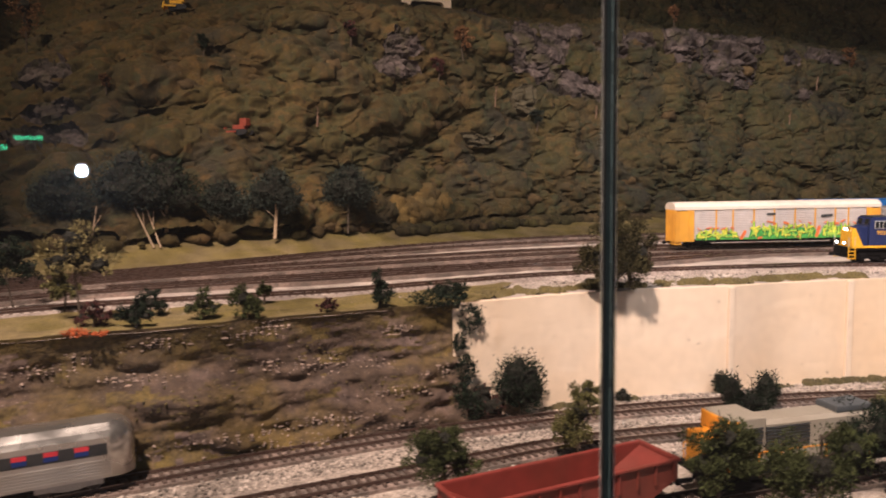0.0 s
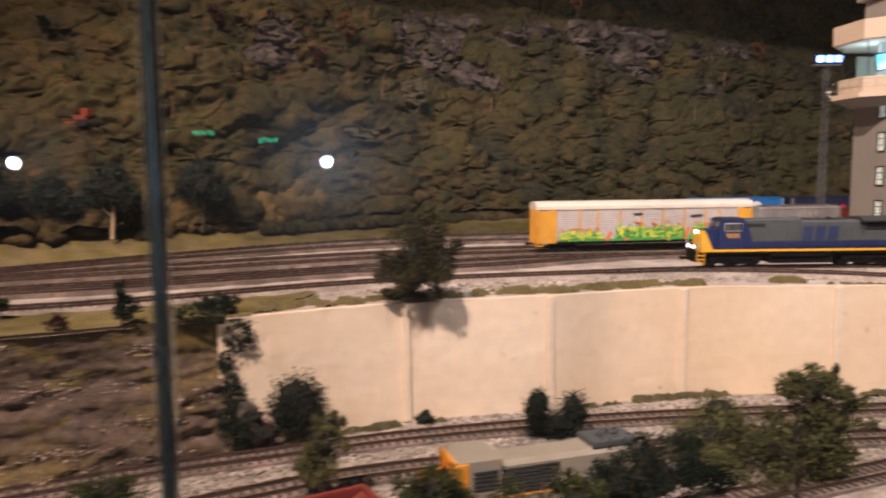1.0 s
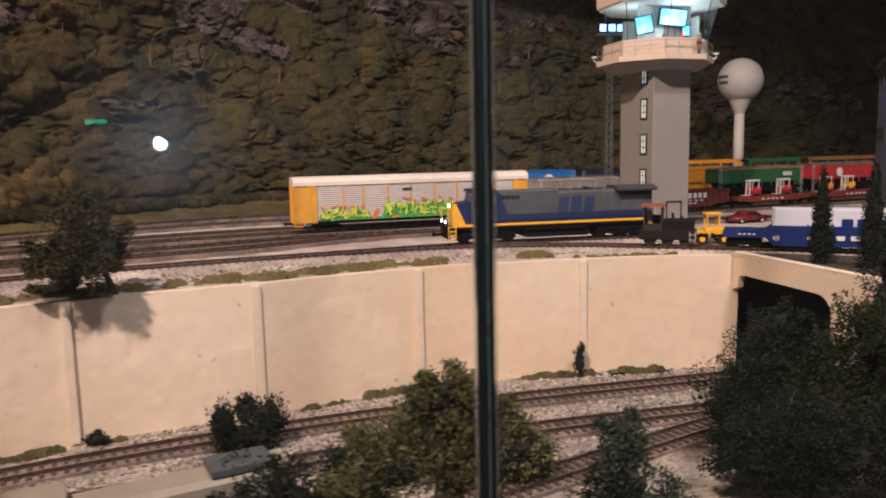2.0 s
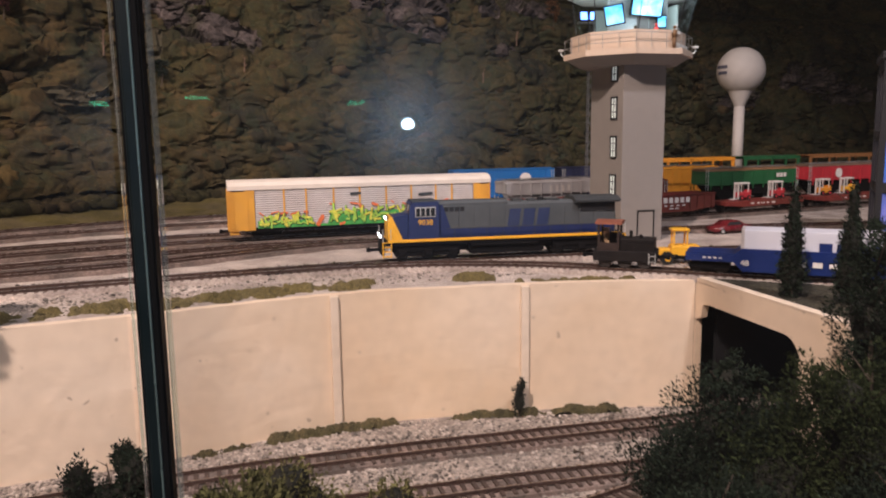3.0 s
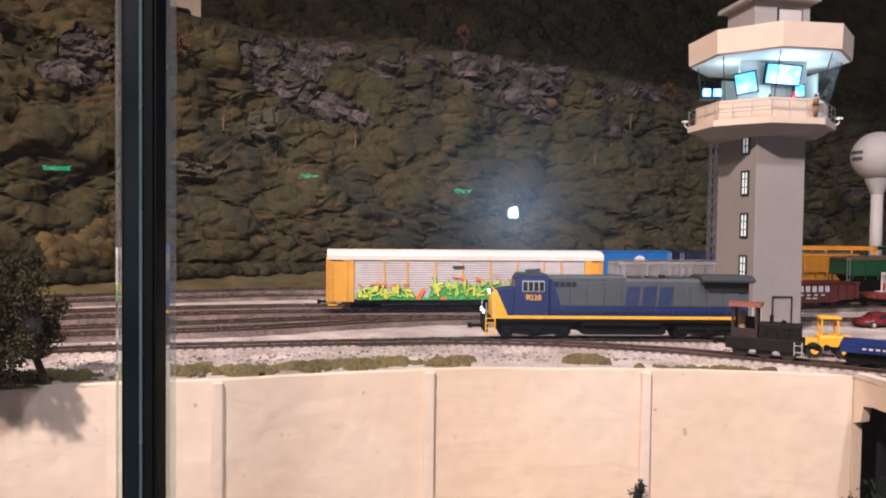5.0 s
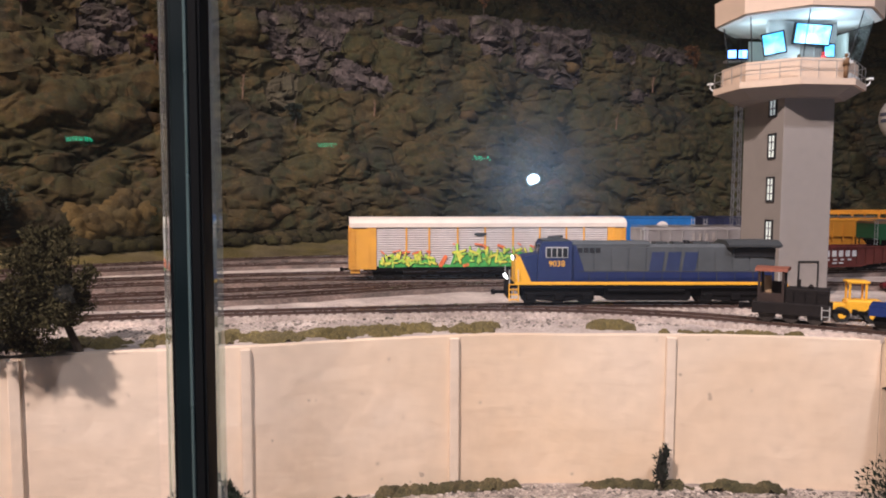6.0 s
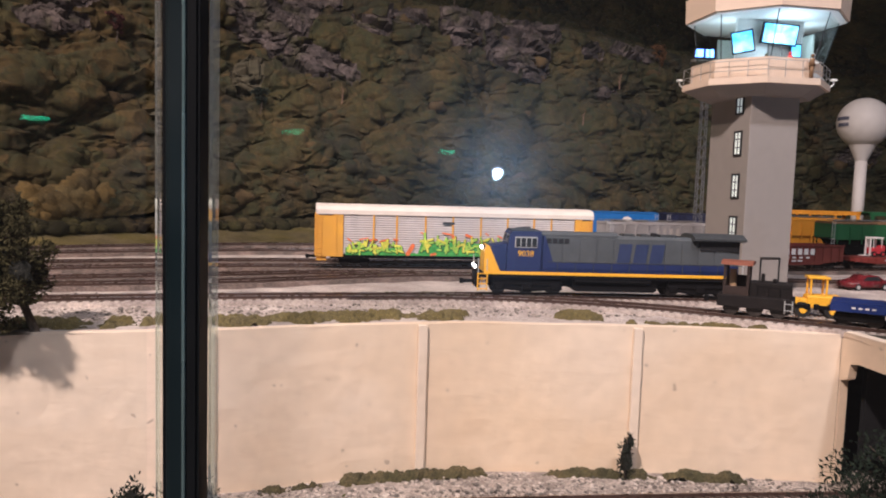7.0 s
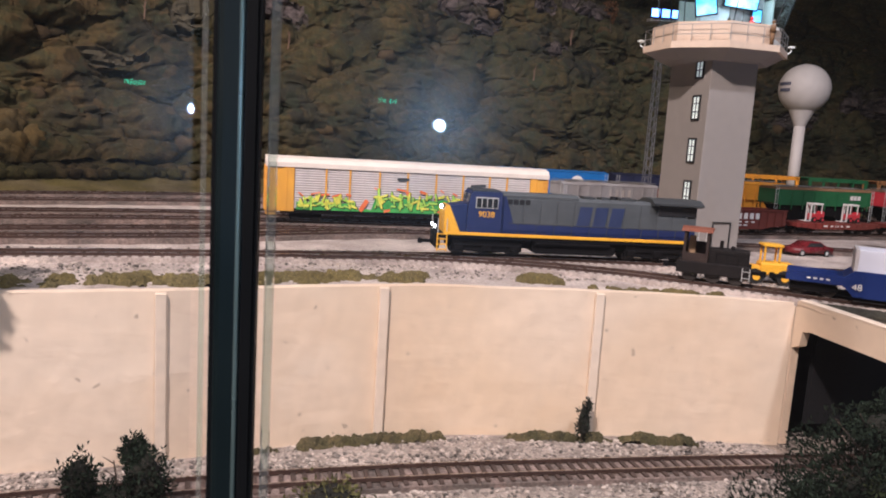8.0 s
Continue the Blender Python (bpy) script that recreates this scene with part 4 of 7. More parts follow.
def monitor(c, w, h, tilt, yaw, split=False, lean=0):
    bm = B()
    box(bm, (0, 0.0012, 0), (w + 0.003, 0.0024, h + 0.003), bevel=0.0004)
    ob = part("monitor", bm, M_DARK, tower, "dark-framed display screen")
    ob.matrix_basis = pose(*c, tilt, lean, yaw)
    for s in ((-1, 1) if split else (0,)):
        bm = B()
        ww = w / 2 - 0.0006 if split else w
        box(bm, (s * w / 4, -0.0004, 0), (ww, 0.0006, h))
        part("screen", bm, M_SCREEN, ob, "glowing pale blue screen")


monitor((0.001, -0.0240, 0.2515), 0.0340, 0.0175, 10, -4, True, 3)
monitor((-0.0375, -0.0235, 0.2420), 0.0180, 0.0185, 6, -30, False, -9)
monitor((0.0205, -0.0215, 0.2370), 0.0090, 0.0110, 0, -2)
bm = B()
box(bm, (0.0, -0.046, 0.2215), (0.050, 0.012, 0.0026), bevel=0.0005)
box(bm, (-0.034, -0.033, 0.2215), (0.026, 0.012, 0.0026), Matrix.Rotation(radians(-45), 3, "Z"), bevel=0.0005)
part("desk", bm, M_INNER, tower, "curved white desk")
# plain figures, one mesh each
for x, y, z, hh, col, nm in ((0.004, -0.038, 0.2112, 0.0215, (0.55, 0.04, 0.03), "red"), (-0.020, -0.037, 0.2112, 0.0185, (0.10, 0.08, 0.05), "brown"),
                             (0.027, -0.040, 0.2112, 0.0205, (0.45, 0.45, 0.45), "grey"), (0.0120, -0.0600, 0.2050, 0.0225, (0.16, 0.085, 0.035), "brown and green")):
    bm = B()
    cyl(bm, (0, 0, 0), (0, 0, hh * 0.5), 0.0018, 8, 0.0022)
    cyl(bm, (0, 0, hh * 0.5), (0, 0, hh * 0.82), 0.0030, 8, 0.0022)
    ball(bm, (0, 0, hh * 0.92), 0.0018, 8)
    f = solid("figurine", bm, mat("paint_" + nm.replace(" ", "_"), col, 0.7, vary=0.1), f"tiny plain {nm} figurine in the tower cab", "figurine", smooth=True)
    f.matrix_world = tower.matrix_basis @ pose(x, y, z)
lamp = bpy.data.lights.new("cab_lamp", "POINT")
lamp.energy, lamp.color, lamp.shadow_soft_size = 0.042, (0.88, 1.0, 0.96), 0.010
new("cab_lamp", lamp).matrix_world = tower.matrix_basis @ pose(0.0, -0.040, 0.250)
lamp = bpy.data.lights.new("cab_lamp", "POINT")
lamp.energy, lamp.color, lamp.shadow_soft_size = 0.022, (0.88, 1.0, 0.96), 0.010
new("cab_lamp", lamp).matrix_world = tower.matrix_basis @ pose(-0.044, -0.004, 0.248)
lamp = bpy.data.lights.new("cab_lamp", "POINT")
lamp.energy, lamp.color, lamp.shadow_soft_size = 0.020, (0.88, 1.0, 0.96), 0.010
new("cab_lamp", lamp).matrix_world = tower.matrix_basis @ pose(0.038, -0.010, 0.248)

# ---- water tower ----
wt = thing("water_tower", "pale spherical model water tower on a slim stem", "water tower")
wt.matrix_basis = pose(1.374, 1.918, Z_YARD)
bm = B()
ball(bm, (0, 0, 0.2545), 0.0525, 40)
part("tank", bm, M_BALL, wt, "smooth pale spherical tank", True)
bm = B()
cyl(bm, (0, 0, 0.0), (0, 0, 0.175), 0.0125, 24, 0.0115)
cyl(bm, (0, 0, 0.175), (0, 0, 0.212), 0.0115, 24, 0.0275, False)
cyl(bm, (0, 0, 0.0), (0, 0, 0.012), 0.020, 24, 0.0125)
part("stem", bm, M_BALL, wt, "", True)
for r, (z0, n) in enumerate(((0.262, 6), (0.249, 5))):
    for k in range(n):
        a = math.radians(-187 + k * 6.5 + r * 6)
        R = 0.0526
        bm = B()
        box(bm, (0, 0, 0), (0.0050, 0.0008, 0.0070))
        q = part("letter_bar", bm, M_LETTER, wt, "dark lettering bar")
        q.matrix_basis = pose(R * math.cos(a), R * math.sin(a), z0, 0, 0, math.degrees(a) + 90)

# ---- floodlight mast ----
fm = thing("floodlight_mast", "slim lattice mast with a blue-white floodlight", "mast")
fm.matrix_basis = pose(0.856, 1.430, Z_YARD)
Hm = 0.2865
bm = B()
for sx, sy in ((-1, -1), (1, -1), (1, 1), (-1, 1)):
    cyl(bm, (sx * 0.0050, sy * 0.0050, 0), (sx * 0.0036, sy * 0.0036, Hm), 0.0006, 6)
for k in range(20):
    z0, z1 = Hm * k / 20, Hm * (k + 1) / 20
    w0 = 0.0050 - 0.0014 * k / 20
    for sx, sy, tx, ty in ((-1, -1, 1, -1), (1, -1, 1, 1), (1, 1, -1, 1), (-1, 1, -1, -1)):
        cyl(bm, (sx * w0, sy * w0, z0), (tx * w0, ty * w0, z1), 0.00035, 4)
part("lattice", bm, mat("mast_grey", (0.13, 0.13, 0.14), 0.6, vary=0.15, scale=300), fm)
bm = B()
box(bm, (0, 0, Hm), (0.042, 0.014, 0.003))
part("head_frame", bm, M_STEEL, fm)
for k in range(3):
    bm = B()
    box(bm, (-0.015 + 0.015 * k, -0.007, Hm + 0.0085), (0.0135, 0.006, 0.014), bevel=0.001)
    fl = part("floodlight", bm, M_DARK, fm)
    bm = B()
    box(bm, (-0.015 + 0.015 * k, -0.0102, Hm + 0.0085), (0.0110, 0.0012, 0.0105))
    part("lens", bm, M_FLOOD, fl, "glowing blue-white lens")

# ---- rolling stock; local x along the track, z up from the rail head, the camera's side is -y ----
M_RY = mat("rack_yellow", (0.72, 0.36, 0.035), 0.55, vary=0.08, scale=160, second=(0.60, 0.30, 0.04), mask=40)
M_RPANEL = mat("rack_panel", (0.499, 0.464, 0.447), 0.55, vary=0.12, scale=120, second=(0.47, 0.42, 0.40), mask=25)
M_RROOF = mat("rack_roof", (0.70, 0.62, 0.54), 0.6, vary=0.07, scale=90)
M_GR_D = mat("spray_dark_green", (0.07, 0.36, 0.07), 0.6, vary=0.3, scale=200)
M_GR_L = mat("spray_lime", (0.40, 0.68, 0.09), 0.6, vary=0.2, scale=200)
M_GR_Y = mat("spray_yellow", (0.70, 0.68, 0.08), 0.6, vary=0.2, scale=200)
M_GR_O = mat("spray_orange", (0.72, 0.17, 0.05), 0.6, vary=0.2, scale=200)
M_GR_K = mat("spray_black", (0.015, 0.02, 0.015), 0.6, vary=0.2, scale=200)
M_UNDER = mat("underframe", (0.006, 0.0055, 0.006), 0.85, vary=0.3, scale=250, spec=0.1)
M_WHEEL = mat("wheel_steel", (0.05, 0.042, 0.038), 0.55, metal=0.5, vary=0.2, scale=300)
M_BLUE = mat("loco_blue", (0.016, 0.026, 0.095), 0.45, vary=0.1, scale=140)
M_EMBLEM = mat("emblem_blue", (0.028, 0.040, 0.098), 0.5, vary=0.15, scale=140)
M_GREY = mat("loco_grey", (0.072, 0.080, 0.086), 0.55, vary=0.12, scale=140)
M_DGREY = mat("loco_roof", (0.040, 0.044, 0.047), 0.6, vary=0.15, scale=140)
M_YEL = mat("loco_yellow", (0.80, 0.42, 0.02), 0.45, vary=0.08, scale=140)
M_GLOW = mat("headlight", (1.0, 0.95, 0.85), 0.4, vary=0.0, emit=9.0)
M_WIN = mat("dark_glass", (0.02, 0.022, 0.025), 0.08, vary=0.05)
M_RIM = mat("pale_rim", (0.45, 0.45, 0.43), 0.5, vary=0.1)
M_OXIDE = mat("oxide_red", (0.19, 0.030, 0.022), 0.6, vary=0.18, scale=120, second=(0.14, 0.03, 0.02), mask=20)
M_TEXT = mat("white_lettering", (0.72, 0.68, 0.64), 0.6, vary=0.1, scale=300)
M_HOPPER = mat("hopper_grey", (0.37, 0.36, 0.37), 0.6, vary=0.10, scale=90, second=(0.30, 0.285, 0.285), mask=20)
M_BOXBLUE = mat("boxcar_blue", (0.02, 0.14, 0.42), 0.5, vary=0.1, scale=90)
M_NAVY = mat("boxcar_navy", (0.015, 0.018, 0.05), 0.55, vary=0.15, scale=90)
M_ORANGE = mat("car_orange", (0.75, 0.30, 0.02), 0.55, vary=0.1, scale=90)
M_GREEN = mat("car_green", (0.02, 0.115, 0.04), 0.55, vary=0.15, scale=90)
M_RED = mat("car_red", (0.45, 0.03, 0.04), 0.5, vary=0.12, scale=90)
M_SILVER = mat("stainless", (0.55, 0.53, 0.50), 0.3, metal=0.9, vary=0.08, scale=60)
M_CBLUE = mat("wellcar_blue", (0.007, 0.022, 0.125), 0.45, vary=0.1, scale=90)
M_CWHITE = mat("container_white", (0.62, 0.62, 0.68), 0.6, vary=0.05, scale=90)
M_TYRE = mat("tyre", (0.012, 0.012, 0.012), 0.85, vary=0.2, scale=300)
M_BROWN = mat("switcher_brown", (0.030, 0.017, 0.013), 0.65, vary=0.25, scale=160)
M_TAN = mat("tan_wood", (0.42, 0.28, 0.16), 0.7, vary=0.2, scale=160)


def bogie(parent, x, wheels=2, pitch=0.0205, mat_side=None):
    """A truck with side frames and wheels on axles."""
    span = pitch * (wheels - 1)
    bm = B()
    for s in (-1, 1):
        y = s * 0.0115
        prism(bm, [(-span / 2 - 0.006, 0.0045), (-span / 2 - 0.006, 0.008), (-span / 2 + 0.004, 0.0085), (-0.004, 0.0105), (0.004, 0.0105), (span / 2 - 0.004, 0.0085),
                   (span / 2 + 0.006, 0.008), (span / 2 + 0.006, 0.0045), (span / 2 - 0.003, 0.0045), (0.004, 0.0030), (-0.004, 0.0030), (-span / 2 + 0.003, 0.0045)], y - 0.0012, y + 0.0012)
    box(bm, (0, 0, 0.0075), (0.006, 0.022, 0.004))
    t = part("truck", bm, mat_side or M_UNDER, parent, "dark truck side frames")
    t.matrix_basis = pose(x, 0, 0)
    for k in range(wheels):
        for s in (-1, 1):
            bm = B()
            xx = -span / 2 + pitch * k
            cyl(bm, (xx, s * 0.0070, 0.0055), (xx, s * 0.0092, 0.0055), 0.0056, 16)
            cyl(bm, (xx, s * 0.0064, 0.0055), (xx, s * 0.0070, 0.0055), 0.0061, 16)
            cyl(bm, (xx, 0, 0.0055), (xx, s * 0.0112, 0.0055), 0.0011, 8)
            part("wheel", bm, M_WHEEL, t)
    return t


def coupler(parent, x, s):
    bm = B()
    box(bm, (x, 0, 0.0095), (0.011, 0.0022, 0.0026))
    box(bm, (x + s * 0.0055, 0, 0.0095), (0.0036, 0.0048, 0.0042), bevel=0.0008)
    part("coupler", bm, M_UNDER, parent)


def ladder(parent, x, y, z0, z1, material, w=0.005, n=5, axis="x"):
    bm = B()
    for s in (-1, 1):
        q = (x + s * w / 2, y) if axis == "x" else (x, y + s * w / 2)
        cyl(bm, (*q, z0), (*q, z1), 0.00035, 5)
    for k in range(n):
        z = z0 + (z1 - z0) * (k + 0.5) / n
        a = (x - w / 2, y, z) if axis == "x" else (x, y - w / 2, z)
        b = (x + w / 2, y, z) if axis == "x" else (x, y + w / 2, z)
        cyl(bm, a, b, 0.0003, 5)
    part("ladder", bm, material, parent)


def at_track(ob, c, x, z=None, flip=0):
    p, a = on(c, x)
    ob.matrix_basis = pose(p[0], p[1], Z_RAIL if z is None else z, 0, 0, a + flip)


def bars(parent, x0, x1, z, h, y, n, material, gap=0.3, name="lettering_bar", lab="plain lettering bar"):
    w = (x1 - x0) / n
    for k in range(n):
        bm = B()
        box(bm, (x0 + w * (k + 0.5), y, z), (w * (1 - gap), 0.0003, h))
        part(name, bm, material, parent, lab)


# -- auto rack --
rack = thing("auto_rack_car", "long yellow auto rack car with green graffiti and cream roof", "freight car")
L = 0.306
bm = B()
box(bm, (0, 0, 0.034), (L - 0.012, 0.0300, 0.044))
part("inner_body", bm, M_UNDER, rack)
RW = 0.0345
for s in (-1, 1):
    edges = [-0.124, -0.0925, -0.068, -0.037, -0.007, 0.024, 0.054, 0.084, 0.104, 0.131]
    for a, b in zip(edges[:-1], edges[1:]):
        bm = B()
        n = 17
        pts = []
        for k in range(n):
            z = 0.0135 + 0.0415 * k / n
            pts += [(s * RW / 2, z), (s * (RW / 2 - 0.0007), z + 0.0011)]
        pts += [(s * RW / 2, 0.055), (s * 0.0155, 0.055), (s * 0.0155, 0.0135)]
        prism(bm, pts, a, b, axis="x")
        part("side_panel", bm, M_RPANEL, rack, "corrugated pale grey side panel")
    for a in edges[1:-1]:
        bm = B()
        box(bm, (a, s * (RW / 2 + 0.0001), 0.0345), (0.0018, 0.0012, 0.0425))
        part("side_post", bm, M_RY, rack, "narrow yellow post")
    for x0, x1 in ((-0.152, -0.1245), (0.1315, 0.152)):
        bm = B()
        box(bm, ((x0 + x1) / 2, s * (RW / 2 - 0.001), 0.0335), (x1 - x0, 0.0030, 0.0455), bevel=0.0003)
        box(bm, ((x0 + x1) / 2 + (0.006 if x0 < 0 else -0.003), s * (RW / 2 + 0.0007), 0.034), (0.0012, 0.0012, 0.043))
        part("end_panel", bm, M_RY, rack, "plain yellow end panel")
    bm = B()
    box(bm, (0, s * (RW / 2 - 0.002), 0.0115), (L - 0.03, 0.0042, 0.0048))
    part("side_sill", bm, M_UNDER, rack, "dark lower sill")
    for x0, x1 in ((-0.150, -0.135), (0.138, 0.150)):
        bm = B()
        box(bm, ((x0 + x1) / 2, s * (RW / 2 + 0.0002), 0.0548), (x1 - x0, 0.0014, 0.0012))
        part("vent_slot", bm, M_DARK, rack, "dark slot below the roof")
for s in (-1, 1):
    bm = B()
    box(bm, (s * 0.1522, 0, 0.0335), (0.0014, RW - 0.003, 0.0455))
    for k in range(4):
        box(bm, (s * 0.1532, -0.012 + 0.008 * k, 0.0335), (0.0012, 0.0012, 0.0455))
    part("end_door", bm, M_RY, rack, "ribbed yellow end doors")
    ladder(rack, s * 0.1495, -RW / 2 - 0.0010, 0.012, 0.054, M_RY, 0.005, 8)
    coupler(rack, s * 0.156, s)
    bm = B()
    box(bm, (s * 0.147, 0, 0.0085), (0.010, RW - 0.004, 0.004))
    part("end_sill", bm, M_RY, rack)
bm = B()
prism(bm, [(-0.0184, 0.0555), (-0.0184, 0.0600), (-0.0150, 0.0640), (-0.006, 0.0662), (0.006, 0.0662), (0.0150, 0.0640), (0.0184, 0.0600), (0.0184, 0.0555)], -L / 2, L / 2, axis="x")
roof = part("roof", bm, M_RROOF, rack, "cream rounded roof")
for k in range(13):
    bm = B()
    x = -0.138 + 0.023 * k
    prism(bm, [(-0.0187, 0.0555), (-0.0187, 0.0602), (-0.0151, 0.0643), (-0.006, 0.0665), (0.006, 0.0665), (0.0151, 0.0643), (0.0187, 0.0602), (0.0187, 0.0555)], x, x + 0.0008, axis="x")
    part("roof_seam", bm, M_RROOF, roof)
bogie(rack, -0.112)
bogie(rack, 0.112)
# graffiti, thin coats on the panels
gr = random.Random(7)


def coat(shapes, material, y, label):
    bm = B()
    for pts in shapes:
        prism(bm, pts, y, y - 0.00018)
    tagged(part("graffiti", bm, material, rack, label), kind="stuff")


def stroke(x, z, ln, w, a):
    c, s = math.cos(a), math.sin(a)
    return [(x + c * u - s * v, z + s * u + c * v) for u, v in ((-ln / 2, -w / 2), (ln / 2, -w * 0.4), (ln / 2 + w * 0.3, w * 0.1), (ln / 2, w / 2), (-ln / 2, w * 0.45), (-ln / 2 - w * 0.25, 0))]


YG = -RW / 2 - 0.0010
top, xs = [], np.linspace(-0.122, 0.130, 60)
for x in xs:
    base = 0.0250 if x < -0.058 else 0.018 if x < -0.045 else 0.0315 if x < 0.055 else 0.021 if x < 0.064 else 0.0325
    top.append((float(x), base - 0.004 + gr.uniform(-0.0012, 0.0018)))
coat([[(top[i][0], 0.0128), (top[i + 1][0], 0.0128), top[i + 1], top[i]] for i in range(len(top) - 1)], M_GR_D, YG, "dark green graffiti ground")
dark, lime, yell, oran = [], [], [], []
words = ((-0.121, -0.061, 5, 0.0135), (-0.042, 0.050, 6, 0.0200), (0.066, 0.129, 5, 0.0185))
for x0, x1, n, hgt in words:
    w = (x1 - x0) / n
    for k in range(n):
        cx = x0 + w * (k + 0.5)
        for j in range(11):
            ln, ww = gr.uniform(0.30, 0.70) * (w if j % 2 else hgt), gr.uniform(0.0014, 0.0026)
            a = gr.uniform(-0.45, 0.45) + (0 if j % 2 else math.pi / 2)
            px, pz = cx + gr.uniform(-0.42, 0.42) * w, 0.0150 + hgt * gr.uniform(0.12, 0.80)
            dark.append(stroke(px + 0.0004, pz - 0.0004, ln + 0.0008, ww + 0.0009, a))
            (lime if gr.random() < 0.62 else yell).append(stroke(px, pz, ln, ww, a))
        oran.append(stroke(cx + gr.uniform(-0.4, 0.4) * w, 0.0165 + hgt * gr.uniform(0.85, 1.08), gr.uniform(0.004, 0.010), gr.uniform(0.0014, 0.0032), gr.uniform(-0.7, 0.7)))
for px, pz, ln, ww, a in ((-0.053, 0.019, 0.012, 0.005, 1.0), (0.058, 0.022, 0.015, 0.005, 1.25), (-0.028, 0.0145, 0.006, 0.003, 0.2), (0.03, 0.015, 0.006, 0.002, 0)):
    oran.append(stroke(px, pz, ln, ww, a))
coat(oran, M_GR_O, YG - 0.00025, "orange graffiti strokes")
coat(dark, M_GR_K, YG - 0.00050, "black graffiti outlines")
coat(lime, M_GR_L, YG - 0.00075, "lime green graffiti strokes")
coat(yell, M_GR_Y, YG - 0.00100, "yellow graffiti strokes")
coat([stroke(0.071, 0.0445, 0.016, 0.0035, 0.05), stroke(-0.012, 0.048, 0.012, 0.003, 0)], M_DGREY, YG + 0.0001, "grey smudges")
rack.matrix_basis = pose(0.4925, 1.1655, Z_RAIL, 0, 0, 9.6)

# -- road locomotive --
loco = thing("diesel_locomotive", "blue and grey model diesel locomotive with a yellow nose", "locomotive")
bm = B()
box(bm, (0, 0, 0.0165), (0.232, 0.0330, 0.0035))
part("frame", bm, M_UNDER, loco)
for s in (-1, 1):
    bm = B()
    box(bm, (0, s * 0.0168, 0.0187), (0.222, 0.0010, 0.0024))
    part("sill_stripe", bm, M_YEL, loco, "yellow sill stripe")
bm = B()
prism(bm, [(-0.0100, 0.0182), (-0.0100, 0.0482), (-0.0075, 0.0505), (0.0075, 0.0505), (0.0100, 0.0482), (0.0100, 0.0182)], -0.066, 0.108, axis="x")
hood = part("hood", bm, M_GREY, loco, "long grey engine hood")
for s in (-1, 1):
    bm = B()
    prism(bm, [(-0.0655, 0.0190), (-0.0465, 0.0190), (-0.0525, 0.0278), (-0.0600, 0.0498), (-0.0655, 0.0498)], s * 0.0102, s * 0.0114)
    part("hood_flash", bm, M_BLUE, loco, "dark blue panel behind the cab")
    bm = B()
    box(bm, (0.020, s * 0.01035, 0.0232), (0.174, 0.0007, 0.0085))
    part("hood_band", bm, M_BLUE, loco, "dark blue lower band")
    for k in range(11):
        bm = B()
        box(bm, (-0.052 + 0.0145 * k, s * 0.01045, 0.0370), (0.0132, 0.0004, 0.0180), bevel=0.0001)
        part("hood_door", bm, M_GREY, hood)
    bm = B()
    for k in range(4):
        box(bm, (-0.0565 + 0.0050 * k, s * 0.0107, 0.0455), (0.0040, 0.0006, 0.0040))
    part("grille", bm, M_DARK, hood, "dark louvre grille")
    for k, x in enumerate((0.0075, 0.0215, 0.0355)):
        bm = B()
        c, sn = x, 0.0360
        prism(bm, [(c - 0.0062, sn - 0.0082), (c + 0.0048, sn - 0.0082), (c + 0.0072, sn + 0.0082), (c - 0.0038, sn + 0.0082)], s * 0.0106, s * 0.0109)
        part("emblem_block", bm, M_EMBLEM, loco, "plain blue emblem block")
    bm = B()
    box(bm, (0.090, s * 0.0108, 0.0440), (0.034, 0.0016, 0.0075))
    part("radiator_grille", bm, M_DARK, loco, "dark radiator intake")
bm = B()
prism(bm, [(-0.0165, 0.0490), (-0.0165, 0.0505), (-0.0085, 0.0540), (0.0085, 0.0540), (0.0165, 0.0505), (0.0165, 0.0490), (0.010, 0.0475), (-0.010, 0.0475)], 0.066, 0.111, axis="x")
part("radiator_wing", bm, M_DGREY, loco, "flared dark radiator housing")
bm = B()
prism(bm, [(-0.0098, 0.0490), (-0.0098, 0.0508), (-0.0075, 0.0528), (0.0075, 0.0528), (0.0098, 0.0508), (0.0098, 0.0490)], -0.065, 0.002, axis="x")
part("blower_hump", bm, M_GREY, hood, "raised grey hood section")
for x, w in ((0.013, 0.010), (0.027, 0.008), (0.047, 0.014)):
    bm = B()
    box(bm, (x, 0, 0.0512), (w, 0.011, 0.0022), bevel=0.0005)
    part("roof_hatch", bm, M_DGREY, loco)
bm = B()
cyl(bm, (0.036, 0, 0.0500), (0.036, 0, 0.0535), 0.0028, 12)
part("exhaust_stack", bm, M_DARK, loco)
# cab and nose
bm = B()
prism(bm, [(-0.0920, 0.0182), (-0.0920, 0.0395), (-0.0900, 0.0505), (-0.0880, 0.0528), (-0.0640, 0.0532), (-0.0640, 0.0182)], -0.0152, 0.0152)
part("cab", bm, M_BLUE, loco, "dark blue cab")
bm = B()
box(bm, (-0.0765, 0, 0.0535), (0.0235, 0.027, 0.0012), bevel=0.0005)
part("cab_roof", bm, M_DGREY, loco)
bm = B()
prism(bm, [(-0.1095, 0.0182), (-0.1095, 0.0360), (-0.1075, 0.0400), (-0.0920, 0.0425), (-0.0920, 0.0182)], -0.0125, 0.0125)
part("nose", bm, M_BLUE, loco, "dark blue short nose")
bm = B()
prism(bm, [(-0.1105, 0.0182), (-0.1105, 0.0362), (-0.1080, 0.0405), (-0.1066, 0.0405), (-0.0965, 0.0182)], -0.0129, 0.0129)
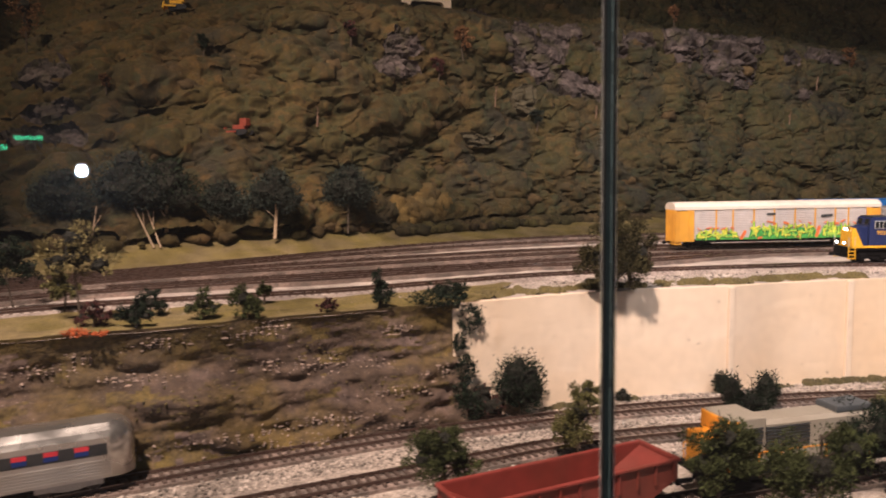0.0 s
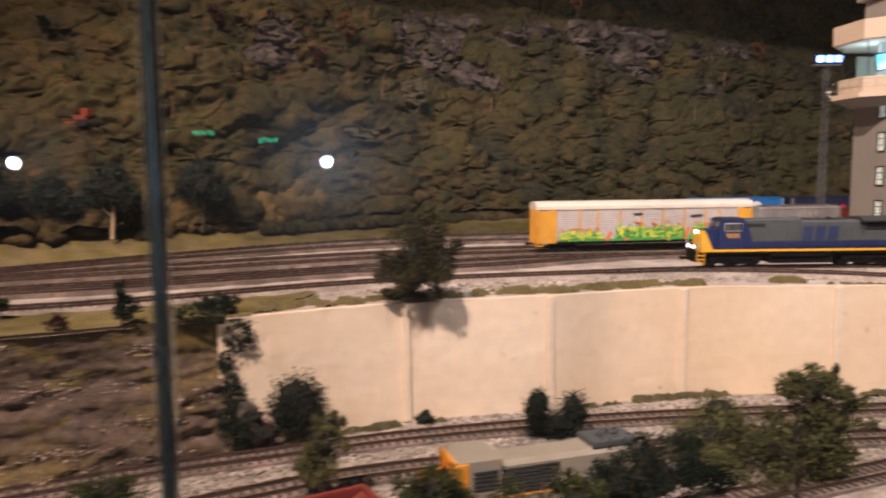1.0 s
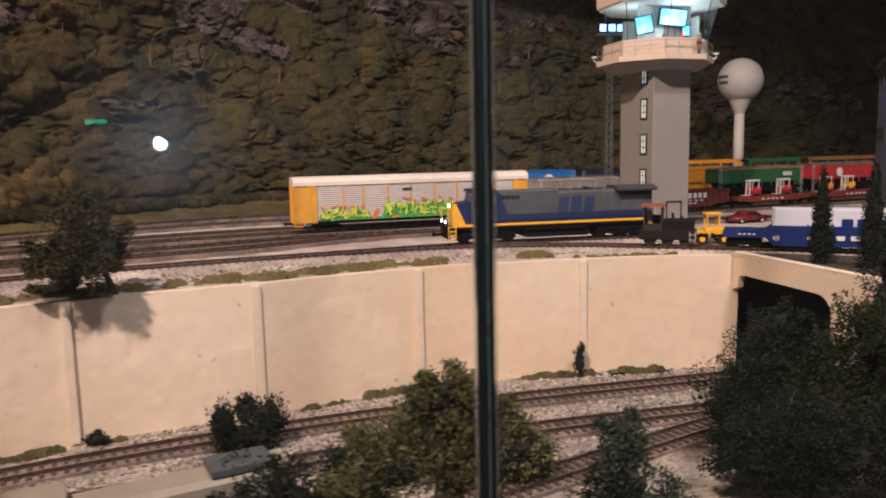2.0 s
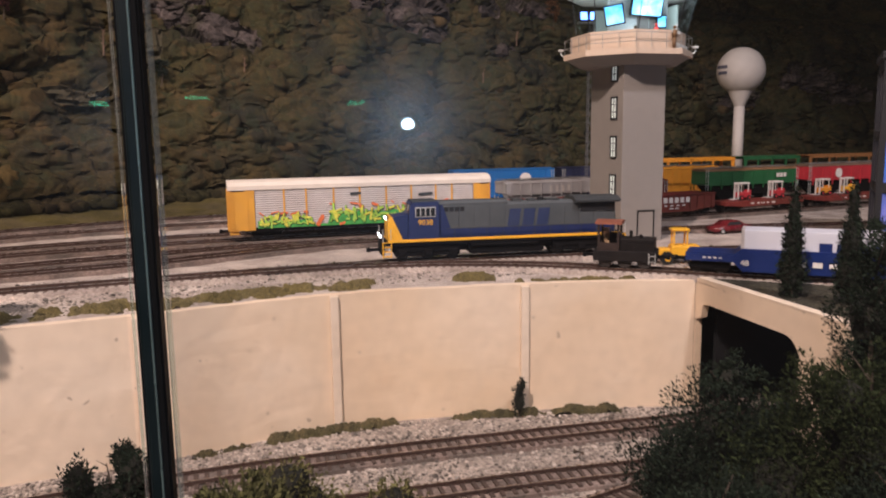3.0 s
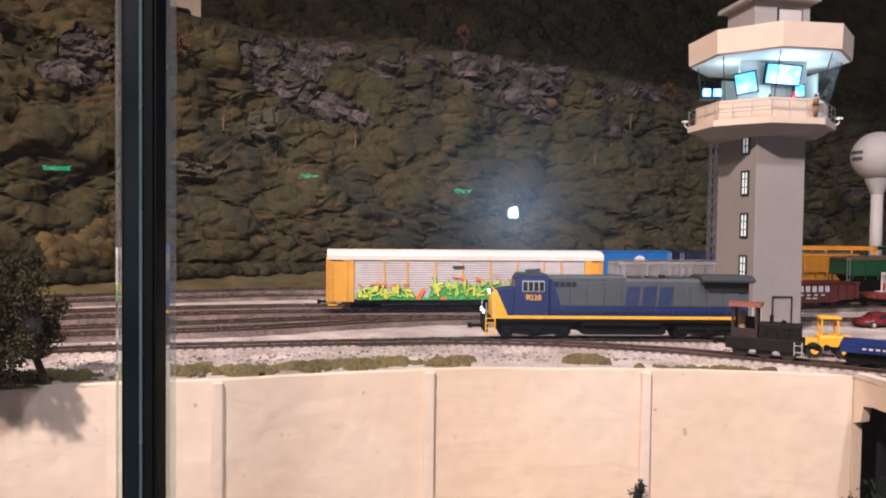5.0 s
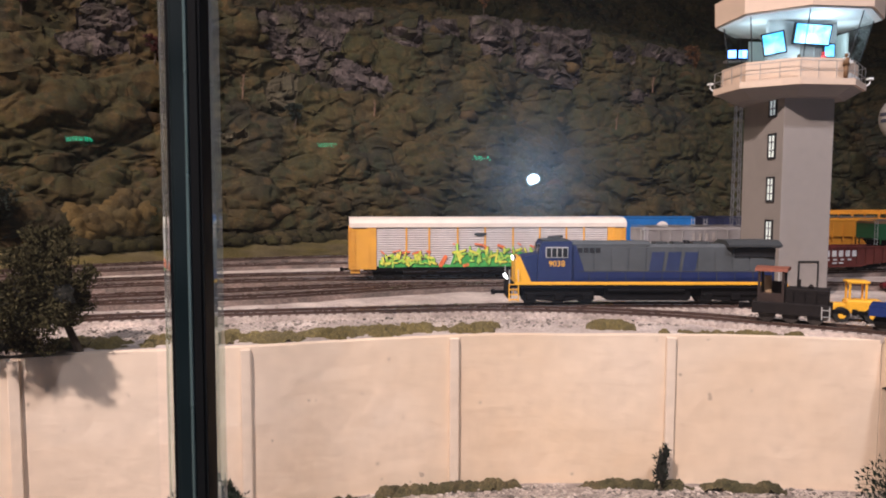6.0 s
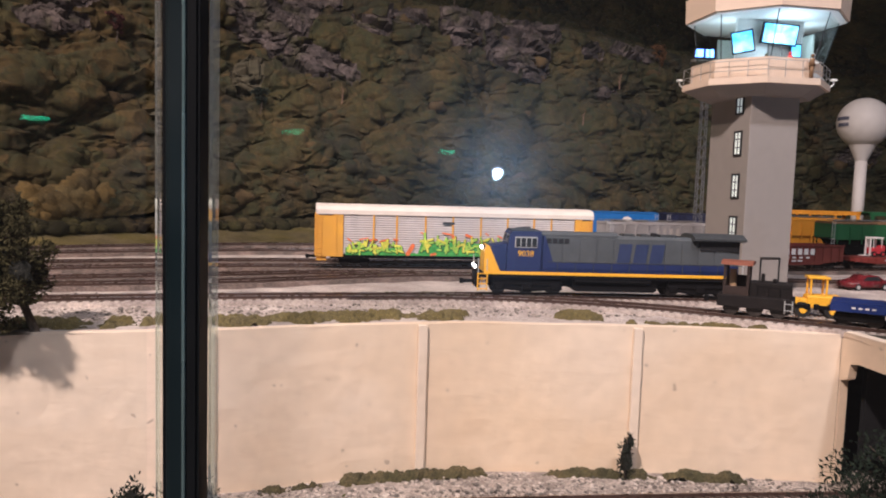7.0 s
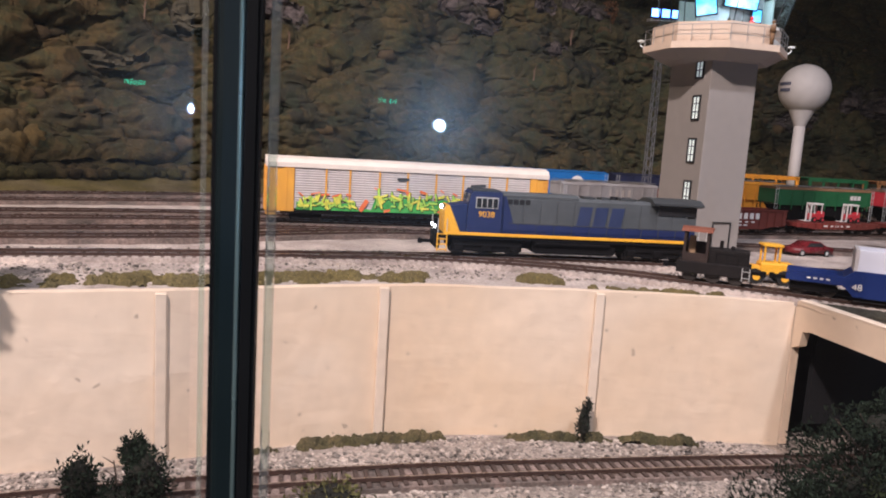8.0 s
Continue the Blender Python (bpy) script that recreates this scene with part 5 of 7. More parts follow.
part("nose_stripe", bm, M_YEL, loco, "bright yellow nose band")
for s in (-1, 1):
    bm = B()
    box(bm, (-0.0765, s * 0.01535, 0.0440), (0.0185, 0.0008, 0.0090), bevel=0.0002)
    wr = part("cab_window", bm, M_RIM, loco, "pale window surround")
    for k in range(4):
        bm = B()
        box(bm, (-0.08325 + 0.0045 * k, s * 0.01585, 0.0440), (0.0037, 0.0005, 0.0074))
        part("pane", bm, M_WIN, wr)
    bm = B()
    box(bm, (-0.0600, s * 0.0108, 0.0440), (0.0022, 0.0005, 0.0045))
    part("number_board", bm, M_RIM, loco)
for s in (-1, 1):
    bm = B()
    box(bm, (-0.0905, s * 0.0075, 0.0475), (0.0012, 0.0085, 0.0065), Matrix.Rotation(radians(11), 3, "Y"))
    part("windscreen", bm, M_WIN, loco)


def writing(text, size, material, parent, m, label, name="lettering", extrude=0.0001):
    cu = bpy.data.curves.new(name, "FONT")
    cu.body, cu.size, cu.extrude, cu.align_x = text, size, extrude, "CENTER"
    tmp = bpy.data.objects.new(name, cu)
    scene.collection.objects.link(tmp)
    me = bpy.data.meshes.new_from_object(tmp.evaluated_get(bpy.context.evaluated_depsgraph_get()))
    bpy.data.objects.remove(tmp)
    me.materials.clear()
    me.materials.append(material)
    ob = new(name, me)
    ob.parent = parent
    ob.matrix_basis = m
    return tagged(ob, label)


writing("9038", 0.0068, M_YEL, loco, pose(-0.0765, -0.01535, 0.0325, 90, 0, 0), "yellow road number")
# lamps
for x, y, z in ((-0.1108, 0.0022, 0.0385), (-0.1108, -0.0022, 0.0385), (-0.1165, -0.0085, 0.0228), (-0.1165, 0.0085, 0.0228)):
    bm = B()
    cyl(bm, (x + 0.002, y, z), (x, y, z), 0.0019, 12)
    hl = part("headlight", bm, M_DARK, loco)
    bm = B()
    cyl(bm, (x - 0.0002, y, z), (x - 0.0010, y, z), 0.0015, 12)
    part("lens", bm, M_GLOW, hl, "lit headlight lens")
# pilot, steps, rails, tank
for s in (-1, 1):
    bm = B()
    box(bm, (s * 0.1155, 0, 0.0120), (0.0030, 0.0315, 0.0120))
    part("pilot", bm, M_UNDER, loco)
    coupler(loco, s * 0.122, s)
    for t in (-1, 1):
        bm = B()
        for k in range(4):
            box(bm, (s * 0.1120, t * 0.0155, 0.0050 + 0.0042 * k), (0.0075, 0.0035, 0.0007))
        for q in (-1, 1):
            box(bm, (s * 0.1120 + q * 0.0038, t * 0.0168, 0.0110), (0.0008, 0.0008, 0.0145))
        part("steps", bm, M_YEL, loco, "yellow-edged steps")
        bm = B()
        for q in (-1, 1):
            cyl(bm, (s * 0.1120 + q * 0.0036, t * 0.0166, 0.018), (s * 0.1120 + q * 0.0036, t * 0.0166, 0.0300), 0.0004, 6)
        part("grab_rail", bm, M_RIM, loco)
for t in (-1, 1):
    bm = B()
    for k in range(11):
        x = -0.050 + 0.0152 * k
        cyl(bm, (x, t * 0.0166, 0.018), (x, t * 0.0166, 0.0285), 0.0003, 5)
    cyl(bm, (-0.058, t * 0.0166, 0.0285), (0.108, t * 0.0166, 0.0285), 0.0003, 5)
    part("handrail", bm, M_DGREY, loco, "fine handrail")
bm = B()
prism(bm, [(-0.036, 0.0150), (-0.036, 0.0055), (-0.033, 0.0040), (0.033, 0.0040), (0.036, 0.0055), (0.036, 0.0150)], -0.0135, 0.0135)
part("fuel_tank", bm, M_UNDER, loco, "black fuel tank")
bm = B()
# long dark box added for the shade between trucks and tank
box(bm, (0, 0, 0.0118), (0.212, 0.0180, 0.0090))
for s in (-1, 1):
    for q in (-1, 1):
        box(bm, (q * 0.074, s * 0.0128, 0.0112), (0.058, 0.0024, 0.0062), bevel=0.0006)
        for k in (-1, 0, 1):
            box(bm, (q * 0.074 + k * 0.0235, s * 0.0138, 0.0072), (0.0075, 0.0022, 0.0056), bevel=0.0007)
    cyl(bm, (-0.034, s * 0.0150, 0.0128), (0.030, s * 0.0150, 0.0128), 0.0016, 8)
part("underbelly", bm, M_UNDER, loco, "black air tanks and axle boxes round a dark shade filler")
bogie(loco, -0.074, 3, 0.0235)
bogie(loco, 0.074, 3, 0.0235)
at_track(loco, MAIN, 0.615)


# -- gondolas with white lettering --
def gondola(c, x, ln=0.158):
    g = thing("gondola_car", "oxide red low-sided gondola car with white lettering", "freight car", "red gondola cars")
    bm = B()
    hw = 0.0165
    prism(bm, [(-ln / 2, 0.0105), (-ln / 2, 0.0300), (ln / 2, 0.0300), (ln / 2, 0.0105), (ln / 2 - 0.026, 0.0085), (ln / 2 - 0.036, 0.0060), (-ln / 2 + 0.036, 0.0060), (-ln / 2 + 0.026, 0.0085)], -hw, -hw + 0.0015)
    prism(bm, [(-ln / 2, 0.0105), (-ln / 2, 0.0300), (ln / 2, 0.0300), (ln / 2, 0.0105), (ln / 2 - 0.026, 0.0085), (ln / 2 - 0.036, 0.0060), (-ln / 2 + 0.036, 0.0060), (-ln / 2 + 0.026, 0.0085)], hw - 0.0015, hw)
    part("side", bm, M_OXIDE, g)
    bm = B()
    for s in (-1, 1):
        box(bm, (s * (ln / 2 - 0.0008), 0, 0.0205), (0.0016, 2 * hw - 0.003, 0.019))
    part("end", bm, M_OXIDE, g)
    bm = B()
    box(bm, (0, 0, 0.0112), (ln - 0.003, 2 * hw - 0.003, 0.0016))
    part("floor_plate", bm, M_UNDER, g)
    bm = B()
    for s in (-1, 1):
        box(bm, (0, s * (hw + 0.0006), 0.0296), (ln, 0.0024, 0.0016), bevel=0.0003)
        for k in range(13):
            box(bm, (-ln / 2 + 0.006 + (ln - 0.012) * k / 12, s * (hw + 0.0005), 0.0195), (0.0014, 0.0012, 0.0185))
    part("rib", bm, M_OXIDE, g, "raised ribs and top rail")
    bars(g, -0.038, 0.036, 0.0222, 0.0072, -hw - 0.0013, 8, M_TEXT, 0.35)
    bars(g, -0.030, 0.030, 0.0150, 0.0018, -hw - 0.0013, 6, M_TEXT, 0.5)
    bars(g, 0.000, 0.018, 0.0110, 0.0016, -hw - 0.0013, 2, M_TEXT, 0.3)
    for s in (-1, 1):
        bogie(g, s * (ln / 2 - 0.021), 2, 0.019)
        coupler(g, s * (ln / 2 + 0.004), s)
    at_track(g, c, x)
    return g


gondola(T3, 0.733)
gondola(T3, 0.898)


# -- covered hoppers and box cars --
def hopper(c, x, ln, body, label, roof_mat=None, top=0.0515, low=None):
    g = thing("covered_hopper_car", label, "freight car", "hopper cars")
    bm = B()
    hw = 0.0172
    prism(bm, [(-ln / 2 + 0.010, 0.0335), (-ln / 2 + 0.004, 0.0355), (-ln / 2 + 0.004, top - 0.003), (ln / 2 - 0.004, top - 0.003), (ln / 2 - 0.004, 0.0355), (ln / 2 - 0.010, 0.0335)], -hw, hw)
    part("hopper_body", bm, body, g)
    # low recolours the bays near-black, as shade painted on their slopes
    bm = B()
    prism(bm, [(-ln / 2 + 0.012, 0.0334), (ln / 2 - 0.012, 0.0334), (ln / 2 - 0.032, 0.0120), (ln * 0.18, 0.0120), (ln * 0.12, 0.0190), (-ln * 0.12, 0.0190), (-ln * 0.18, 0.0120), (-ln / 2 + 0.032, 0.0120)], -hw + 0.0030, hw - 0.0030)
    part("hopper_bay", bm, low or body, g)
    bm = B()
    for s in (-1, 1):
        for k in range(9):
            xx = -ln / 2 + 0.010 + (ln - 0.02) * k / 8
            box(bm, (xx, s * (hw + 0.0005), 0.0395), (0.0013, 0.0012, top - 0.034))
    part("side_rib", bm, body, g)
    bm = B()
    prism(bm, [(-hw - 0.0006, top - 0.003), (-hw + 0.004, top), (hw - 0.004, top), (hw + 0.0006, top - 0.003)], -ln / 2 + 0.003, ln / 2 - 0.003, axis="x")
    part("roof", bm, roof_mat or body, g)
    bm = B()
    for s in (-1, 1):
        box(bm, (0, s * 0.0095, top + 0.0018), (ln - 0.004, 0.0030, 0.0005))
    for k in range(4):
        box(bm, (-ln * 0.33 + ln * 0.22 * k, 0, top + 0.0010), (ln * 0.12, 0.0065, 0.0016), bevel=0.0003)
    part("running_board", bm, M_STEEL, g, "grey roof walk and hatches")
    bm = B()
    box(bm, (0, 0, 0.0112), (ln, 0.006, 0.003))
    for s in (-1, 1):
        box(bm, (s * (ln / 2 - 0.006), 0, 0.0115), (0.012, 2 * hw, 0.0028))
        for t in (-1, 1):
            box(bm, (s * (ln / 2 - 0.003), t * (hw - 0.001), 0.0225), (0.0010, 0.0010, 0.0200))
            box(bm, (s * (ln / 2 - 0.013), t * (hw - 0.001), 0.0215), (0.0010, 0.0010, 0.0200), Matrix.Rotation(s * 0.6, 3, "Y"))
    part("end_frame", bm, M_UNDER if body is not M_HOPPER else M_HOPPER, g)
    for s in (-1, 1):
        ladder(g, s * (ln / 2 - 0.0025), -hw - 0.0008, 0.012, top, M_RIM, 0.0045, 7)
        bogie(g, s * (ln / 2 - 0.020), 2, 0.019)
        coupler(g, s * (ln / 2 + 0.004), s)
    at_track(g, c, x)
    return g


h1 = hopper(T4, 0.742, 0.142, M_HOPPER, "pale grey covered hopper car with faint stencils")
bars(h1, -0.006, 0.030, 0.0400, 0.0085, -0.0184, 4, M_RPANEL, 0.6)


def boxcar(c, x, ln, body, label, top=0.0560, roof_mat=None):
    g = thing("box_car", label, "freight car", "box cars")
    bm = B()
    hw = 0.0172
    box(bm, (0, 0, (0.0125 + top) / 2), (ln, 2 * hw, top - 0.0125), bevel=0.0004)
    part("car_body", bm, body, g)
    bm = B()
    prism(bm, [(-hw - 0.0006, top), (0, top + 0.0026), (hw + 0.0006, top)], -ln / 2 - 0.001, ln / 2 + 0.001, axis="x")
    part("roof", bm, roof_mat or body, g)
    bm = B()
    for s in (-1, 1):
        for k in range(15):
            box(bm, (-ln / 2 + 0.004 + (ln - 0.008) * k / 14, s * (hw + 0.0003), (0.0125 + top) / 2), (0.0009, 0.0009, top - 0.015))
    part("side_rib", bm, body, g)
    bm = B()
    for s in (-1, 1):
        box(bm, (0, s * (hw + 0.0008), 0.0335), (0.034, 0.0012, top - 0.019), bevel=0.0002)
    part("sliding_door", bm, body, g)
    bm = B()
    box(bm, (0, 0, 0.0108), (ln - 0.01, 0.01, 0.0036))
    part("underframe", bm, M_UNDER, g)
    for s in (-1, 1):
        ladder(g, s * (ln / 2 - 0.004), -hw - 0.0008, 0.012, top, M_RIM, 0.0045, 7)
        bogie(g, s * (ln / 2 - 0.024), 2, 0.019)
        coupler(g, s * (ln / 2 + 0.004), s)
    at_track(g, c, x)
    return g


b1 = boxcar(T6, 0.722, 0.172, M_BOXBLUE, "bright blue box car with a round white emblem", 0.0555)
bm = B()
cyl(bm, (0.034, -0.0184, 0.041), (0.034, -0.0189, 0.041), 0.0100, 24)
part("emblem", bm, M_TEXT, b1, "round white emblem")
b2 = boxcar(T6, 0.893, 0.150, M_NAVY, "dark navy box car with a pale diamond emblem", 0.0555)
bm = B()
prism(bm, [(0.020, 0.0400), (0.028, 0.0440), (0.036, 0.0400), (0.028, 0.0360)], -0.0184, -0.0189)
part("emblem", bm, M_RED, b2, "pale red diamond emblem")
b3 = boxcar(T4, 0.872, 0.102, M_OXIDE, "oxide red box car with white lettering", 0.0450)
bars(b3, -0.046, -0.030, 0.0380, 0.0070, -0.0186, 2, M_TEXT, 0.3)
h2 = hopper(T5, 0.985, 0.150, M_ORANGE, "plain orange covered hopper car", None, 0.0590)
# green and red hopper: bays in underframe black stand for shade
h3 = hopper(T4, 1.079, 0.183, M_GREEN, "green covered hopper car with a brown roof", mat("roof_brown", (0.20, 0.11, 0.05), 0.8, vary=0.25, scale=90), 0.0575, M_UNDER)
bars(h3, 0.045, 0.066, 0.0460, 0.0060, -0.0184, 3, M_TEXT, 0.2)
h4 = hopper(T4, 1.278, 0.190, M_RED, "red covered hopper car with a white emblem", mat("roof_drab", (0.17, 0.10, 0.07), 0.8, vary=0.25, scale=90), 0.0590, M_UNDER)
bm = B()
cyl(bm, (-0.03, -0.0184, 0.045), (-0.03, -0.0189, 0.045), 0.0075, 16)
part("emblem", bm, M_TEXT, h4, "round white emblem")


# -- frame cars with yellow tops at the back --
def frame_car(c, x, ln, body, label, top=0.066):
    g = thing("frame_car", label, "freight car", "frame cars")
    bm = B()
    box(bm, (0, 0, 0.0125), (ln, 0.033, 0.004), bevel=0.0004)
    part("deck", bm, M_UNDER, g)
    bm = B()
    for s in (-1, 1):
        for t in (-1, 1):
            box(bm, (s * (ln / 2 - 0.004), t * 0.0155, (top + 0.014) / 2), (0.006, 0.002, top - 0.014))
        box(bm, (0, s * 0.0155, top - 0.0025), (ln, 0.002, 0.005))
        for k in range(1, 4):
            box(bm, (-ln / 2 + ln * k / 4, s * 0.0155, (top + 0.014) / 2), (0.003, 0.002, top - 0.014))
    part("frame", bm, body, g)
    bm = B()
    box(bm, (0, 0, top + 0.0006), (ln, 0.033, 0.0012))
    part("top_plate", bm, body, g)
    for s in (-1, 1):
        bogie(g, s * (ln / 2 - 0.024), 2, 0.019)
        coupler(g, s * (ln / 2 + 0.004), s)
    at_track(g, c, x)
    return g


frame_car(T6, 1.072, 0.19, M_ORANGE, "tall yellow-orange frame car")
frame_car(T6, 1.245, 0.13, M_GREEN, "tall green frame car", 0.066)
frame_car(T6, 1.430, 0.20, mat("frame_rust", (0.30, 0.13, 0.04), 0.7, vary=0.2, scale=90), "tall rusty orange frame car", 0.066)


# -- flat cars with forklift loads --
def flat_car(c, x, ln):
    g = thing("flat_car", "oxide red flat car with a low deck", "freight car", "red flat cars")
    bm = B()
    prism(bm, [(-ln / 2, 0.0100), (-ln / 2, 0.0150), (ln / 2, 0.0150), (ln / 2, 0.0100), (ln / 2 - 0.03, 0.0075), (-ln / 2 + 0.03, 0.0075)], -0.0165, 0.0165)
    part("deck", bm, M_OXIDE, g)
    bm = B()
    for k in range(12):
        for s in (-1, 1):
            box(bm, (-ln / 2 + 0.008 + (ln - 0.016) * k / 11, s * 0.0170, 0.0125), (0.0018, 0.0014, 0.0030))
    part("stake_pocket", bm, M_OXIDE, g)
    bars(g, -0.03, 0.02, 0.0115, 0.0020, -0.01665, 5, M_TEXT, 0.4)
    for s in (-1, 1):
        bogie(g, s * (ln / 2 - 0.021), 2, 0.019)
        coupler(g, s * (ln / 2 + 0.004), s)
    at_track(g, c, x)
    return g


fc = flat_car(T3, 1.063, 0.150)
fc2 = flat_car(T3, 1.243, 0.185)


def forklift(parent_m, x, body, label):
    f = thing("forklift", label, "forklift", "forklifts on the flat cars")
    bm = B()
    box(bm, (0.002, 0, 0.0075), (0.020, 0.011, 0.008), bevel=0.0012)
    box(bm, (0.010, 0, 0.0105), (0.006, 0.010, 0.008), bevel=0.0015)
    part("chassis", bm, body, f)
    bm = B()
    for sx in (-0.006, 0.007):
        for sy in (-1, 1):
            cyl(bm, (sx, sy * 0.0045, 0.011), (sx, sy * 0.0045, 0.0235), 0.0006, 6)
    box(bm, (0.0005, 0, 0.0240), (0.017, 0.011, 0.0022), bevel=0.0004)
    part("guard", bm, M_TEXT, f, "white overhead guard")
    bm = B()
    for sy in (-1, 1):
        box(bm, (-0.0105, sy * 0.0035, 0.0135), (0.0016, 0.0014, 0.024))
        box(bm, (-0.016, sy * 0.0030, 0.0018), (0.011, 0.0014, 0.0008))
    box(bm, (-0.0105, 0, 0.0235), (0.0016, 0.008, 0.0014))
    part("lift_mast", bm, M_TEXT, f, "white lifting mast")
    for sx in (-0.006, 0.008):
        for sy in (-1, 1):
            bm = B()
            cyl(bm, (sx, sy * 0.0045, 0.0036), (sx, sy * 0.0066, 0.0036), 0.0036, 14)
            w = part("wheel", bm, M_TYRE, f)
            bm = B()
            cyl(bm, (sx, sy * 0.0064, 0.0036), (sx, sy * 0.0070, 0.0036), 0.0018, 10)
            part("rim", bm, M_RED, w)
    f.matrix_basis = parent_m @ pose(x, 0, 0.0150)
    return f


for x in (-0.029, 0.036):
    forklift(fc.matrix_basis, x, M_RED, "small red and white forklift on a flat car")
forklift(fc2.matrix_basis, -0.056, M_ORANGE, "small orange and white forklift on a flat car")
forklift(fc2.matrix_basis, -0.004, M_YEL, "small yellow forklift on a flat car")

# ---- rocks, clumps, shrubs and trees ----
M_LEAF_D = mat("leaf_dark", (0.014, 0.021, 0.013), 0.9, vary=0.35, scale=300, island=0.5, spec=0.1)
M_LEAF_G = mat("leaf_green", (0.042, 0.050, 0.018), 0.9, vary=0.35, scale=300, island=0.5, spec=0.1)
M_LEAF_P = mat("leaf_pale", (0.165, 0.140, 0.060), 0.9, vary=0.35, scale=300, island=0.5, spec=0.1)
M_LEAF_O = mat("leaf_olive", (0.095, 0.090, 0.034), 0.9, vary=0.35, scale=300, island=0.5, spec=0.1)
M_LEAF_B = mat("leaf_bluish", (0.026, 0.033, 0.027), 0.9, vary=0.35, scale=300, island=0.45, spec=0.1)
M_LEAF_S = mat("leaf_sage", (0.042, 0.056, 0.040), 0.9, vary=0.35, scale=300, island=0.5, spec=0.1)
M_LEAF_R = mat("leaf_rust", (0.15, 0.075, 0.036), 0.9, vary=0.35, scale=300, island=0.5, spec=0.1)
M_LEAF_K = mat("leaf_maroon", (0.055, 0.022, 0.020), 0.9, vary=0.35, scale=300, island=0.5, spec=0.1)
M_BARK = mat("bark", (0.065, 0.048, 0.034), 0.9, vary=0.35, scale=300, bump=0.0003, bscale=900)
M_BARE = mat("bare_rust", (0.19, 0.115, 0.078), 0.85, vary=0.3, scale=300)
M_BIRCH = mat("bare_wood", (0.40, 0.29, 0.19), 0.8, vary=0.25, scale=300)
# near-black colour that paints the shade inside tree crowns
M_CORE_SHADE = mat("crown_shade", (0.010, 0.010, 0.006), 0.95, vary=0.5, scale=500, bump=0.0015, bscale=600)
M_FLOWER = mat("orange_flower", (0.42, 0.10, 0.03), 0.9, vary=0.3, scale=400, island=0.3)


def foliage(rg, blobs, n, leaf, shell=0.55, sprays=0):
    """Leaves as small bent quads in a crown of several blobs (centre, radii)."""
    blobs = [(np.array(c, float), np.array(r, float)) for c, r in blobs]
    vol = np.array([r.prod() ** (2 / 3) for _, r in blobs])
    which = rg.choice(len(blobs), n, p=vol / vol.sum())
    if sprays:
        # leaves gather in sprays that stand out from the crown
        sd = rg.normal(size=(sprays, 3))
        sd /= np.linalg.norm(sd, axis=1, keepdims=True)
        sw = rg.choice(len(blobs), sprays, p=vol / vol.sum())
        sl = rg.uniform(0.75, 1.18, sprays)
        k = rg.integers(sprays, size=n)
        which, u = sw[k], rg.random(n) ** 0.7
        d = sd[k] + rg.normal(size=(n, 3)) * (0.30 * (1 - 0.65 * u))[:, None]
        d /= np.linalg.norm(d, axis=1, keepdims=True)
        grow = 0.35 + u * (sl[k] - 0.35)
    else:
        d = rg.normal(size=(n, 3))
        d /= np.linalg.norm(d, axis=1, keepdims=True)
    rad = shell + (1 - shell) * rg.random(n) ** 0.6
    rad *= 1 + 0.22 * np.sin(d[:, 0] * 5 + which) * np.cos(d[:, 1] * 6 + 2 * which) + 0.12 * rg.normal(size=n)
    if sprays:
        rad = grow
    C = np.stack([blobs[k][0] for k in which]) + d * rad[:, None] * np.stack([blobs[k][1] for k in which])
    a = 0.75 * rg.normal(size=(n, 3)) + 0.9 * d + (0, 0, 0.35)
    a /= np.linalg.norm(a, axis=1, keepdims=True)
    b = np.cross(a, rg.normal(size=(n, 3)))
    b /= np.linalg.norm(b, axis=1, keepdims=True)
    s = leaf * rg.uniform(0.6, 1.4, (n, 1))
    V = np.stack([C - a * s * 1.25, C + b * s * 0.42, C + a * s * 1.25, C - b * s * 0.42], 1).reshape(-1, 3)
    F = [tuple(f) for f in np.arange(4 * n).reshape(n, 4)]
    # lumps within the blobs, which carry the crown's painted inner shade
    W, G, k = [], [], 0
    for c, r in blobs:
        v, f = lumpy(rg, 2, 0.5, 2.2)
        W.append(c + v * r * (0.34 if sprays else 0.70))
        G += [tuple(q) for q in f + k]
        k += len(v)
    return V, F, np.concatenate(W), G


def branchy(bm, base, top, r, rg, limbs=5, spread=0.5):
    base, top = Vector(base), Vector(top)
    mid = (base + top) / 2 + Vector((rg.normal(0, 0.04), rg.normal(0, 0.04), 0)) * (top - base).length
    cyl(bm, base, mid, r, 7, r * 0.75)
    cyl(bm, mid, top, r * 0.75, 6, r * 0.35)
    ln = (top - base).length
    for k in range(limbs):
        f = 0.35 + 0.6 * k / max(1, limbs - 1)
        p = base.lerp(mid, f * 2) if f < 0.5 else mid.lerp(top, f * 2 - 1)
        a = rg.uniform(0, 6.28)
        q = p + Vector((math.cos(a) * spread, math.sin(a) * spread, 0.45)) * ln * 0.30
        cyl(bm, p, q, r * 0.4, 5, r * 0.15)


